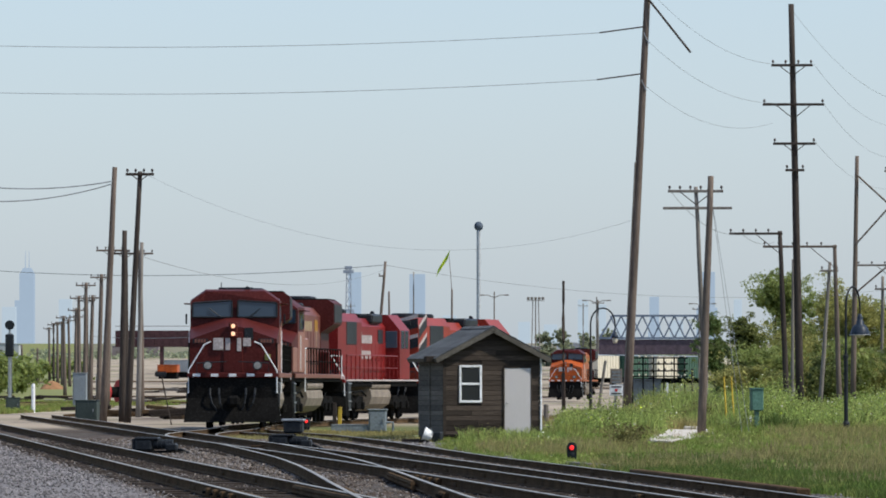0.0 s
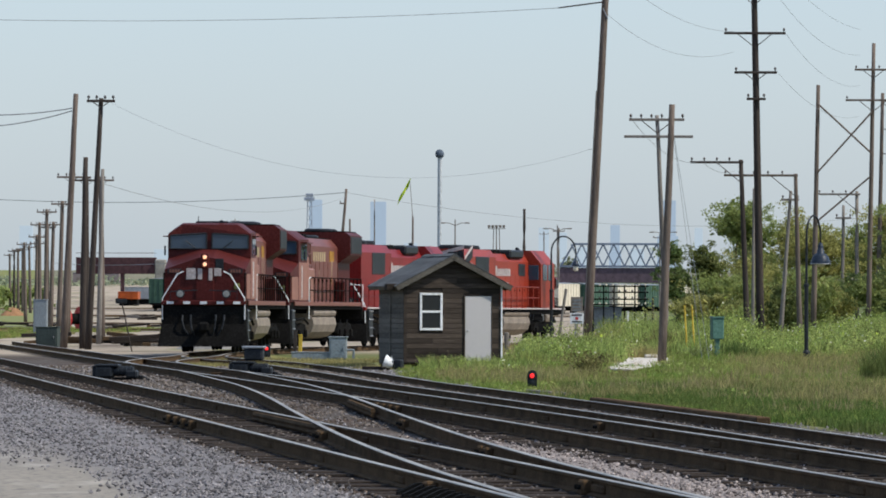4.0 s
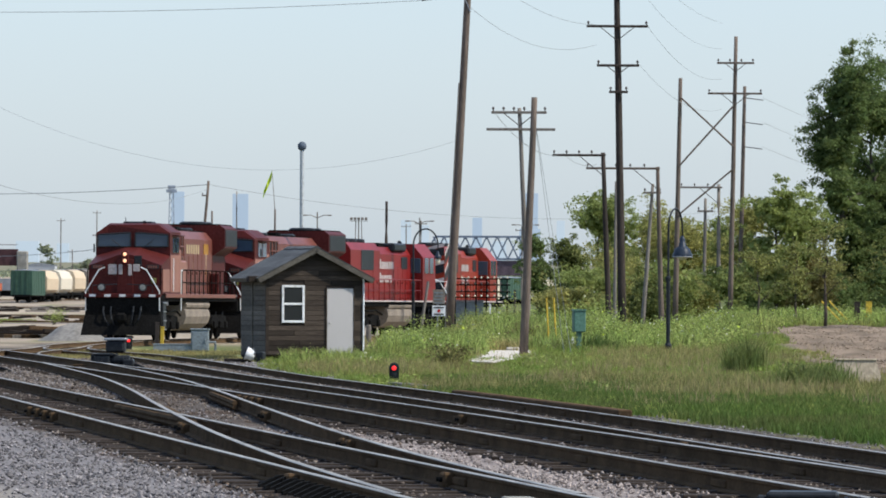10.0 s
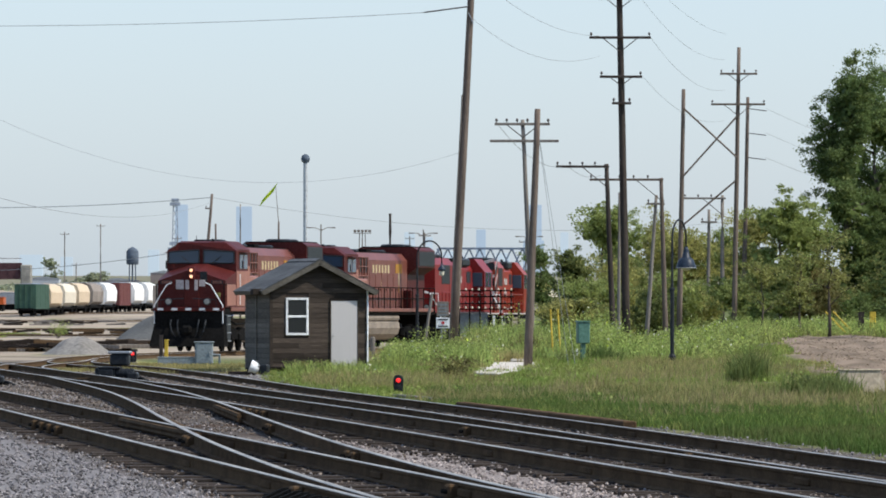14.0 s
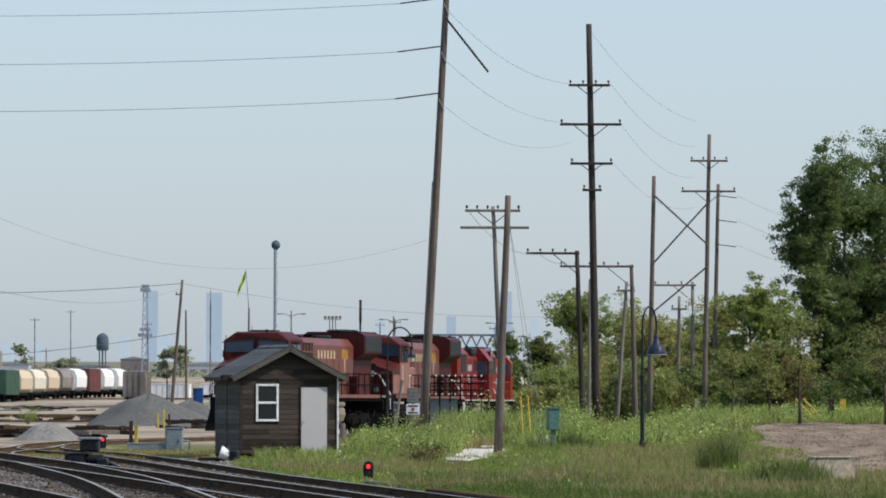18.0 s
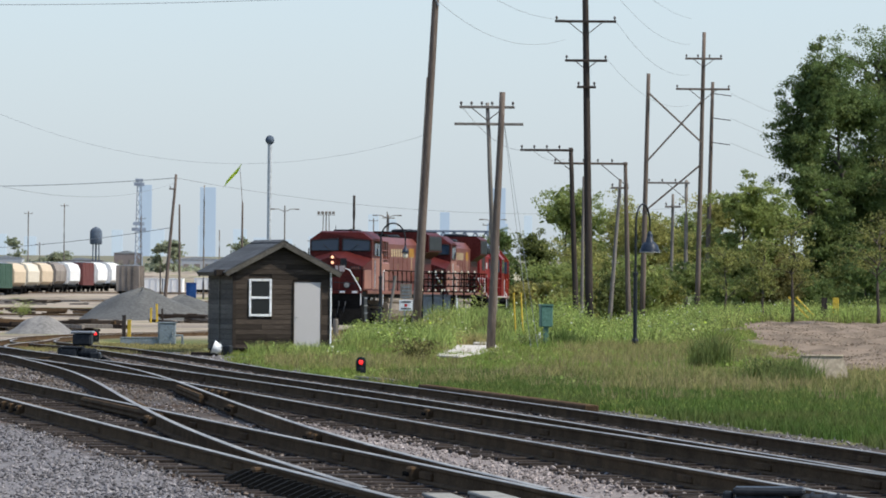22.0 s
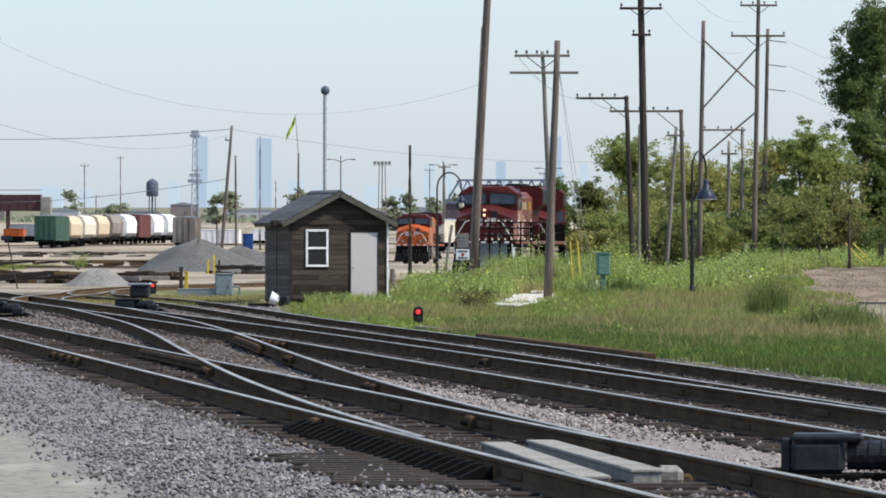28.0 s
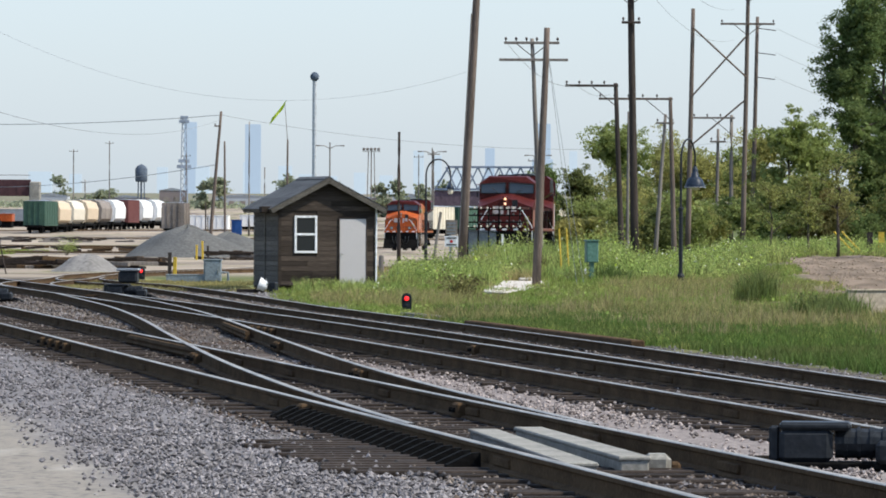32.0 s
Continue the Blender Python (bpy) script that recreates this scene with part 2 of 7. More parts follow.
def loft(sections, bm=None):
    """A body through closed sections of equal length."""
    bm = bm or bmesh.new()
    rings = [[bm.verts.new(p) for p in s] for s in sections]
    for u, v in zip(rings, rings[1:]):
        for k in range(len(u)):
            bm.faces.new((u[k], u[(k + 1) % len(u)], v[(k + 1) % len(u)], v[k]))
    bm.faces.new(rings[0][::-1])
    bm.faces.new(rings[-1])
    bmesh.ops.recalc_face_normals(bm, faces=bm.faces[:])
    return bm


def spot(bearing, dist):
    """A place on the ground plan: bearing in thousandths to the right of straight ahead, and the distance."""
    return bearing * dist / 1000, dist


def smooth(v, lo, hi):
    k = min(1.0, max(0.0, (v - lo) / (hi - lo)))
    return k * k * (3 - 2 * k)


# ---- the ground plan ----
def spline(points):
    """x as a smooth function of y through points."""
    ys, xs = [p[1] for p in points], [p[0] for p in points]
    slopes = []
    for i in range(len(ys)):
        a, b = max(0, i - 1), min(len(ys) - 1, i + 1)
        slopes.append((xs[b] - xs[a]) / (ys[b] - ys[a]))

    def at(y):
        if y <= ys[0]:
            return xs[0] + slopes[0] * (y - ys[0])
        if y >= ys[-1]:
            return xs[-1] + slopes[-1] * (y - ys[-1])
        i = max(k for k in range(len(ys) - 1) if ys[k] <= y)
        h = ys[i + 1] - ys[i]
        s = (y - ys[i]) / h
        return ((2 * s ** 3 - 3 * s ** 2 + 1) * xs[i] + (s ** 3 - 2 * s ** 2 + s) * h * slopes[i]
                + (-2 * s ** 3 + 3 * s ** 2) * xs[i + 1] + (s ** 3 - s ** 2) * h * slopes[i + 1])
    return at


def track_a(y):
    return 7.07 - 0.1212 * y


# the middle track, all but straight
track_b = spline([(7.0, 30), (5.85, 40), (1.43, 80), (-3.0, 120), (-6.5, 150), (-10.4, 182), (-13.16, 205), (-17.0, 237), (-30.2, 347)])
# the third track joins the train's one in front of the bend
track_c = spline([(8.45, 45), (5.1, 81), (1.61, 117.6), (-1.75, 150), (-5.7, 185), (-9.3, 210), (-11.2, 219), (-12.35, 227), (-12.85, 236), (-13.0, 245)])
# the train's track: it leaves the middle one and bends away behind the shed
track_m = spline([(-11.6, 192), (-12.05, 196), (-12.55, 201), (-12.9, 208), (-12.98, 216), (-12.8, 227), (-12.99, 236), (-13.2, 245), (-13.08, 255),
                  (-12.57, 265), (-11.74, 275), (-10.56, 285), (-9.0, 295), (-7.0, 305), (-4.76, 315), (-2.48, 325), (-0.6, 335), (0.92, 345),
                  (2.12, 355), (3.0, 365), (4.05, 380), (4.7, 400), (4.9, 450), (5.6, 520), (7.0, 620)])
# the crossover from the middle track to the near one
track_x = spline([(0.44, 55), (-0.65, 66), (-1.6, 77), (-2.37, 87), (-3.5, 103), (-4.52, 118), (-5.4, 130), (-6.38, 142), (-7.88, 158), (-9.33, 173)])


def ground_z(x, y):
    """Height of the ground: flat by the rails, lower past the third track, rising far off."""
    past = x - (track_b(y) if y < 240 else track_b(240))
    low = -0.27 * smooth(past, 1.6, 3.4) * (1 - smooth(y, 165, 225))
    rise = 0.75 * smooth(x - 0.021 * y, 2.0, 9.0) * smooth(y, 255, 330) * (1 - smooth(x - 0.042 * y, -1, 2))
    mound = 0.8 * smooth(x - 0.042 * y, -1, 2) * smooth(y, 182, 285)
    if 186 < y < 292 and x > 0.046 * y:
        mound += 0.2 * noise.noise((x * 0.5, y * 0.12, 2)) + 0.14 * noise.noise((x * 1.3 + y * 0.1, y * 0.3, 7))
    far = 2.7 * smooth(y, 640, 1150) + 6.5 * smooth(y, 1100, 2000) + 4.6 * smooth(y, 2010, 2060)
    return low + rise + mound + far - 0.02


# ---- ground: one sheet to the horizon ----
def ground_material():
    m = material("gravel, grass and yard dirt", (0.30, 0.29, 0.285), 0.95, grain=9, stains=0.4, dark=0.7, bump=0.6)
    t = m.node_tree
    b = t.nodes["Principled BSDF"]
    c = t.nodes.new("ShaderNodeTexCoord")
    s = t.nodes.new("ShaderNodeSeparateXYZ")
    t.links.new(c.outputs["Object"], s.inputs[0])

    def calc(op, a, v):
        k = t.nodes.new("ShaderNodeMath")
        k.operation = op
        for slot, u in ((0, a), (1, v)):
            if isinstance(u, bpy.types.NodeSocket):
                t.links.new(u, k.inputs[slot])
            else:
                k.inputs[slot].default_value = u
        return k.outputs[0]
    x, y = s.outputs[0], s.outputs[1]
    n1, n2, n3 = noise_of(t, 0.35, detail=4), noise_of(t, 0.05, (1, 0.35, 1), 4), noise_of(t, 3.0)
    wob = calc("MULTIPLY", calc("SUBTRACT", n1, 0.5), 3.0)
    grain = noise_of(t, 16.0)
    stones = t.nodes.new("ShaderNodeTexVoronoi")
    stones.inputs["Scale"].default_value = 17.0
    t.links.new(c.outputs["Object"], stones.inputs["Vector"])
    foot = calc("SUBTRACT", calc("ADD", x, calc("MULTIPLY", wob, 0.12)), calc("SUBTRACT", 5.65, calc("MULTIPLY", y, 0.1212)))
    clean = mixed(t, (0.075, 0.07, 0.07), (0.22, 0.206, 0.206), stones.outputs["Color"])
    oily = mixed(t, (0.03, 0.025, 0.021), (0.105, 0.088, 0.075), stones.outputs["Color"])
    oily = mixed(t, oily, (0.15, 0.13, 0.115), ramp(t, noise_of(t, 2.2, (1, 0.4, 1)), 0.55, 0.8))
    oily = mixed(t, oily, (0.052, 0.033, 0.022), ramp(t, n1, 0.46, 0.6))
    between = calc("MULTIPLY", ramp(t, calc("ADD", foot, calc("MULTIPLY", n3, 0.3)), 2.45, 2.75), ramp(t, calc("SUBTRACT", x, calc("SUBTRACT", 9.2, calc("MULTIPLY", y, 0.1107))), 0.15, -0.15))
    between = calc("MULTIPLY", between, ramp(t, calc("ADD", y, calc("MULTIPLY", wob, 6)), 98, 84))
    pink = mixed(t, (0.10, 0.085, 0.078), (0.30, 0.26, 0.24), stones.outputs["Color"])
    ballast = mixed(t, mixed(t, oily, pink, between), clean, ramp(t, foot, 0.1, -0.25))
    dirt = mixed(t, (0.33, 0.275, 0.21), (0.19, 0.155, 0.12), ramp(t, n2, 0.42, 0.62))
    dirt = mixed(t, dirt, (0.40, 0.345, 0.275), ramp(t, n3, 0.5, 0.8))
    dirt = mixed(t, dirt, (0.15, 0.15, 0.055), ramp(t, noise_of(t, 0.09, (1, 0.3, 1), 6), 0.56, 0.66))
    dirt = mixed(t, dirt, (0.11, 0.085, 0.07), ramp(t, noise_of(t, 0.16, (1, 0.25, 1), 6), 0.60, 0.68))
    green = mixed(t, (0.07, 0.098, 0.026), (0.145, 0.135, 0.05), ramp(t, n1, 0.4, 0.7))
    lawn = mixed(t, dirt, (0.19, 0.19, 0.045), ramp(t, n2, 0.60, 0.47))
    mulch = mixed(t, (0.225, 0.17, 0.122), (0.13, 0.098, 0.068), ramp(t, noise_of(t, 0.9, (1, 0.25, 1), 6), 0.4, 0.62))
    # the yard starts some 205 m off; grass lies to the right of the third track
    col = mixed(t, ballast, lawn, calc("MULTIPLY", ramp(t, x, -15, -13), ramp(t, calc("ADD", y, calc("MULTIPLY", wob, 4)), 200, 214)))
    col = mixed(t, col, dirt, ramp(t, calc("ADD", y, calc("MULTIPLY", wob, 8)), 250, 275))
    side = calc("SUBTRACT", calc("ADD", x, wob), calc("SUBTRACT", 17.1, calc("MULTIPLY", y, 0.111)))
    col = mixed(t, col, green, ramp(t, side, -0.3, 0.5))
    beyond = calc("SUBTRACT", calc("ADD", x, wob), calc("MULTIPLY", y, -0.021))
    bare = calc("MULTIPLY", ramp(t, y, 262, 290), ramp(t, calc("SUBTRACT", x, calc("MULTIPLY", y, 0.003)), 3, 1))
    col = mixed(t, col, dirt, bare)
    # the bare planted mound
    turn = calc("ADD", calc("DIVIDE", x, y), calc("MULTIPLY", wob, 0.0025))
    band = calc("MULTIPLY", ramp(t, calc("ADD", turn, calc("MULTIPLY", y, 0.000144)), 0.0832, 0.0858), ramp(t, calc("ADD", y, calc("MULTIPLY", wob, 5)), 178, 186))
    band = calc("MULTIPLY", band, ramp(t, calc("ADD", y, calc("MULTIPLY", wob, 4)), 294, 288))
    col = mixed(t, col, mulch, band)
    # dusty service road before the first track
    near = calc("SUBTRACT", calc("ADD", x, calc("MULTIPLY", wob, 0.15)), calc("SUBTRACT", 3.05, calc("MULTIPLY", y, 0.11)))
    road = mixed(t, (0.275, 0.247, 0.208), (0.185, 0.165, 0.138), n3)
    road = mixed(t, road, (0.135, 0.124, 0.112), ramp(t, noise_of(t, 11.0, (1, 0.5, 1)), 0.52, 0.66))
    road = mixed(t, road, (0.33, 0.305, 0.265), ramp(t, noise_of(t, 1.1, (1, 0.3, 1), 5), 0.56, 0.7))
    col = mixed(t, col, road, calc("MULTIPLY", ramp(t, near, 0.1, -0.4), ramp(t, y, 92, 72)))
    # far grassland and the bank
    hill = mixed(t, (0.20, 0.18, 0.13), (0.125, 0.135, 0.085), noise_of(t, 0.12, (1, 0.2, 1), 6))
    hill = mixed(t, hill, (0.20, 0.18, 0.14), ramp(t, noise_of(t, 0.06, (1, 0.1, 1), 5), 0.55, 0.65))
    col = mixed(t, col, hill, ramp(t, calc("ADD", y, calc("MULTIPLY", wob, 60)), 1830, 1980))
    # grassy waste beside the far poles
    verge = calc("MULTIPLY", ramp(t, calc("DIVIDE", calc("ADD", x, calc("MULTIPLY", wob, 2)), y), -0.0775, -0.080), ramp(t, calc("ADD", y, calc("MULTIPLY", wob, 25)), 480, 560))
    col = mixed(t, col, mixed(t, (0.12, 0.165, 0.05), (0.21, 0.19, 0.085), n1), verge)
    t.links.new(col, b.inputs["Base Color"])
    return m


def build_ground():
    ys = [-60, -20, 10, 30] + [36 + 2.0 * k for k in range(60)] + [156 + 3 * k for k in range(64)] + \
         [350 + 15 * k for k in range(20)] + [660 + 45 * k for k in range(30)] + [2011, 2022, 2035, 2048, 2060, 2200, 2800, 3600, 4900]
    xs = [-1500, -700, -350, -170, -100, -70, -52] + [-42 + 0.75 * k for k in range(112)] + [46, 60, 90, 150, 300, 700, 1500]
    verts = [(x, y, ground_z(x, y) + 0.035 * noise.noise((x * 0.6, y * 0.6, 1)) * (1 if y > 150 or x < track_a(y) - 1.4 else 0.3))
             for y in ys for x in xs]
    n = len(xs)
    faces = [(j * n + i, j * n + i + 1, (j + 1) * n + i + 1, (j + 1) * n + i) for j in range(len(ys) - 1) for i in range(n - 1)]
    me = bpy.data.meshes.new("ground")
    me.from_pydata(verts, [], faces)
    me.materials.append(ground_material())
    me.polygons.foreach_set("use_smooth", [True] * len(me.polygons))
    tagged(new("ground", me), "flat railway land with ballast, rough grass and pale yard dirt", "ground", kind="structure")


build_ground()


# ---- railway tracks ----
GAUGE = 1.5


def rail_mesh(line, side, y0, y1, step, top):
    """A rail: foot, web and head, along a track's line, at its left or right side."""
    half = [(0.075, -0.17), (0.075, -0.155), (0.016, -0.135), (0.014, -0.045), (0.036, -0.035), (0.036, -0.006), (0.03, 0.0)]
    prof = half + [(-a, b) for a, b in half[::-1]]
    verts, faces, head = [], [], []
    count = int((y1 - y0) / step) + 1
    n = len(prof)
    for i in range(count):
        y = y0 + (y1 - y0) * i / (count - 1)
        d = Vector((line(y + 0.4) - line(y - 0.4), 0.8)).normalized()
        cx, cy = line(y) + d.y * side * GAUGE / 2, y - d.x * side * GAUGE / 2
        z = top(y)
        verts += [(cx + d.y * a, cy - d.x * a, z + b) for a, b in prof]
        if i:
            for k in range(n):
                j = (k + 1) % n
                faces.append(((i - 1) * n + k, (i - 1) * n + j, i * n + j, i * n + k))
                head.append(1 if k in (5, 6, 7) else 0)
    me = bpy.data.meshes.new("rail")
    me.from_pydata(verts, [], faces)
    me.materials.append(M["rail_side"])
    me.materials.append(M["rail_top"])
    me.polygons.foreach_set("material_index", head)
    return me


def level(y):
    return 0.18


def level_x(y):
    return 0.187


def level_c(y):
    return -0.10 + 0.26 * smooth(y, 165, 228)


def build_track(name, label, line, y0, y1, top, ties, step=2.0):
    t = tagged(new(name), label, "railway track", "railway tracks")
    t.location = (line(y0), y0, top(y0) - 0.18)
    back = Matrix.Translation(-t.location)
    for side in (-1, 1):
        r = new("rail", rail_mesh(line, side, y0, y1, step, top))
        r.parent, r.matrix_basis = t, back
    if ties:
        first = None
        for k in range(ties):
            y = y0 + 0.4 + k * 0.56 + random.uniform(-0.03, 0.03)
            turn = -math.degrees(math.atan2(line(y + 0.5) - line(y - 0.5), 1.0))
            m = back @ pose(line(y) + random.uniform(-0.05, 0.05), y, top(y) - 0.248 + random.uniform(-0.016, 0.016), 0, 0, turn + random.uniform(-1, 1))
            if first is None:
                first = part("tie", box((2.55, 0.23, 0.16), bevel=0.012), "tie", t)
                first.matrix_basis = m
            else:
                share(first, m)
    return t


build_track("near_track", "polished steel rails on dark ties in grey ballast", track_a, 36, 340, level, 285)
build_track("middle_track", "worn steel rails on dark ties beside a crossover", track_b, 40, 330, level, 285)
build_track("lower_track", "lower rusty track that joins the middle one near the shed", track_c, 46, 240, level_c, 290, 1.5)
build_track("crossover_track", "crossover rails linking two parallel tracks", track_x, 55, 173, level_x, 0, 1.5)
build_track("curving_track", "polished rails that bend away behind the shed", track_m, 192, 520, level_x, 110, 1.5)


# ---- the timber shed ----
def build_shed():
    W, D, H, RISE = 3.15, 3.1, 2.5, 0.82
    s = thing("shed", "dark weathered timber shed with a shallow gabled shingle roof", "shed", pose(-5.335, 211, 0.08, 0, 0, 16))
    # local: front wall along +x from 0 to W at y = 0, depth along +y
    win, door = (0.52, 1.25, 1.03, 2.20), (1.95, 2.86, 0.06, 2.12)
    core = box((W - 0.08, D - 0.08, H), (W / 2, D / 2, H / 2))
    slab([(0.04, H), (W - 0.04, H), (W / 2, H + RISE)], D - 0.08, "y", 0.04, core)
    part("wall_frame", core, "siding", s)

    def board(name, x0, x1, z0, z1, mat="siding"):
        part(name, box((x1 - x0, 0.03, z1 - z0 - 0.012), ((x0 + x1) / 2, 0.02 - 0.004 * random.random(), (z0 + z1) / 2), 0.004), mat, s)
    rows, z = 16, 0.0
    step = H / rows
    for k in range(rows + 5):
        z = k * step
        lo, hi = 0.0, W
        if z + step > H:
            cut = (z + step - H) / RISE * W / 2
            lo, hi = cut, W - cut
            if hi - lo < 0.2:
                break
        spans = [(lo, hi)]
        for a, b, c, d in (win, door):
            if z < d - 0.01 and z + step > c + 0.01:
                spans = [q for u, v in spans for q in ((u, min(v, a)), (max(u, b), v)) if q[1] - q[0] > 0.03]
        for u, v in spans:
            cuts = [u, v] if v - u < 1.6 or k % 2 else [u, u + (v - u) * random.uniform(0.35, 0.65), v]
            for p, q in zip(cuts, cuts[1:]):
                board("siding_board", p + 0.003, q - 0.003, z, z + step)
    for k in range(rows):
        z = k * step + step / 2
        part("siding_board", box((0.03, D, step - 0.012), (0.02, D / 2, z), 0.004), "siding_grey", s)
        part("siding_board", box((0.03, D, step - 0.012), (W - 0.02, D / 2, z), 0.004), "siding", s)
    # corner boards and the white downpipe-like trim
    part("corner_board", box((0.10, 0.035, H), (0.05, -0.012, H / 2), 0.004), "siding", s)
    part("corner_board", box((0.035, 0.10, H), (-0.012, D * 0.52, H / 2), 0.004), "siding_grey", s)
    part("corner_trim", box((0.05, 0.05, H - 0.05), (W + 0.01, -0.02, (H + 0.05) / 2), 0.008), "white", s, "chipped white corner trim")
    # roof
    def slope(side):
        x0 = W / 2
        ang = math.atan2(RISE, W / 2)
        length = (W / 2) / math.cos(ang) + 0.34
        m = Matrix.Translation((x0, D / 2, H + RISE + 0.05)) @ Euler((0, side * ang, 0)).to_matrix().to_4x4()
        base = box((length, D + 0.44, 0.05), (side * length / 2, 0, -0.01))
        base.transform(m)
        part("roof_deck", base, "roofing", s)
        n = 9
        for k in range(n):
            w = length / n
            b = box((w + 0.05, D + 0.48, 0.014), (side * (k + 0.5) * w, 0, 0.028 + 0.004 * (k % 2)), 0,
                    turn=Euler((0, side * 0.03, 0)).to_matrix())
            b.transform(m)
            part("shingle_course", b, "roofing", s)
        for y in (-D / 2 - 0.22, D / 2 + 0.22):
            b = box((length, 0.03, 0.15), (side * length / 2, y, -0.07), 0.004)
            b.transform(m)
            part("barge_board", b, "siding_grey" if y < 0 else "siding", s, "grey weathered barge board")
        b = box((0.03, D + 0.42, 0.12), (side * length, 0, -0.05), 0.004)
        b.transform(m)
        part("eaves_board", b, "siding_grey", s)
    slope(-1), slope(1)
    part("ridge_cap", slab([(W / 2 - 0.16, H + RISE + 0.03), (W / 2, H + RISE + 0.115), (W / 2 + 0.16, H + RISE + 0.03), (W / 2, H + RISE + 0.06)], D + 0.48, "y", -0.24), "roofing", s)
    # window
    a, b, c, d = win
    f = part("window_frame", box((0.07, 0.07, d - c), (a + 0.035, -0.005, (c + d) / 2), 0.006), "white", s, "white painted window frame")
    box_bm = box((0.07, 0.07, d - c), (b - 0.035, -0.005, (c + d) / 2), 0.006)
    part("jamb", box_bm, "white", f)
    for z in (c + 0.035, (c + d) / 2, d - 0.035):
        part("window_rail", box((b - a - 0.142, 0.066, 0.07), ((a + b) / 2, -0.005, z), 0.006), "white", f)
    for z0, z1 in ((c + 0.07, (c + d) / 2 - 0.035), ((c + d) / 2 + 0.035, d - 0.07)):
        part("pane", box((b - a - 0.14, 0.012, z1 - z0), ((a + b) / 2, 0.0, (z0 + z1) / 2)), "pane", f, "dark glass pane")
    # door
    a, b, c, d = door
    dr = part("door", box((b - a - 0.06, 0.05, d - c - 0.03), ((a + b) / 2, 0.0, (c + d) / 2), 0.008), "door", s, "plain off-white door, closed")
    part("door_knob", lathe([(0.012, 0), (0.012, 0.03), (0.03, 0.04), (0.032, 0.06), (0.015, 0.075)], 10), "steel", dr).matrix_basis = \
        pose(a + 0.1, -0.025, 1.02, 90, 0, 0)
    for x in (a + 0.014, b - 0.014):
        part("door_jamb", box((0.03, 0.07, d - c), (x, -0.005, (c + d) / 2), 0.004), "siding", s)
    part("door_head", box((b - a, 0.07, 0.04), ((a + b) / 2, -0.005, d + 0.012), 0.004), "siding", s)
    part("footing", box((W - 0.02, D - 0.02, 0.24), (W / 2, D / 2, -0.1), 0.02), "tie", s, "dark timber footing")
    part("sill_plank", box((W + 0.3, 0.22, 0.06), (W / 2, -0.1, 0.03), 0.01), "tie", s)
    part("beam_end", box((0.5, 0.3, 0.2), (-0.3, 0.12, H - 0.12), 0.02), "tie", s, "dark beam end under the eave")
    return s


build_shed()


# ---- locomotives ----
M["red_orange"] = material("sun-faded orange-red locomotive paint", (0.25, 0.03, 0.014), 0.42, dark=0.75, stains=0.6, bump=0.015, gloss=0.2)
M["hood_red"] = material("dull weathered red hood paint", (0.15, 0.048, 0.036), 0.45, dark=0.7, stains=0.5, stretch=(1, 1, 0.3), bump=0.015, gloss=0.3)
M["cab_tan"] = material("sun-bleached pinkish red paint", (0.26, 0.115, 0.085), 0.45, dark=0.75, stains=0.6, bump=0.015, gloss=0.3)
M["cream"] = material("cream lettering paint", (0.42, 0.33, 0.2), 0.6, dark=0.8, bump=0)
M["gold_panel"] = material("golden emblem paint", (0.34, 0.17, 0.03), 0.55, dark=0.7, bump=0)
M["emblem"] = material("dusty white emblem paint", (0.42, 0.37, 0.36), 0.6, dark=0.8, bump=0)
def bogie(parent, y, wheels=True):
    b = part("bogie", box((2.3, 3.6, 0.35), (0, y, 0.72), 0.05), "grime", parent, "grimy black bogie")
    for side in (-1, 1):
        fr = slab([(y - 2.15, 0.62), (y - 1.9, 0.95), (y - 0.9, 1.02), (y, 0.82), (y + 0.9, 1.02), (y + 1.9, 0.95), (y + 2.15, 0.62),
                   (y + 1.6, 0.45), (y + 0.6, 0.52), (y - 0.6, 0.52), (y - 1.6, 0.45)], 0.16, "x", side * 1.2 - 0.08)
        part("side_frame", fr, "grime", b)
        for k in (-1.65, 0, 1.65):
            w = lathe([(0.1, -0.02), (0.50, -0.02), (0.52, 0.02), (0.50, 0.1), (0.2, 0.12)], 18)
            part("wheel", w, "grime", b).matrix_basis = pose(side * 0.86, y + k, 0.52, 0, 90 * side, 0)
            part("axle_box", box((0.12, 0.34, 0.32), (side * 1.32, y + k, 0.60), 0.04), "grime", b)
    return b


def railing(parent, x, y0, y1, z, mat, gap=1.15, height=1.0):
    n = max(2, int((y1 - y0) / gap) + 1)
    first = None
    for k in range(n):
        y = y0 + (y1 - y0) * k / (n - 1)
        if first is None:
            first = part("handrail_post", rod((0, 0, 0), (0, 0, height), 0.026, n=5), mat, parent)
            first.matrix_basis = pose(x, y, z)
        else:
            share(first, pose(x, y, z))
    part("handrail", rod((x, y0, z + height), (x, y1, z + height), 0.028, n=6), mat, parent)
    part("handrail", rod((x, y0, z + height * 0.5), (x, y1, z + height * 0.5), 0.02, n=6), mat, parent)


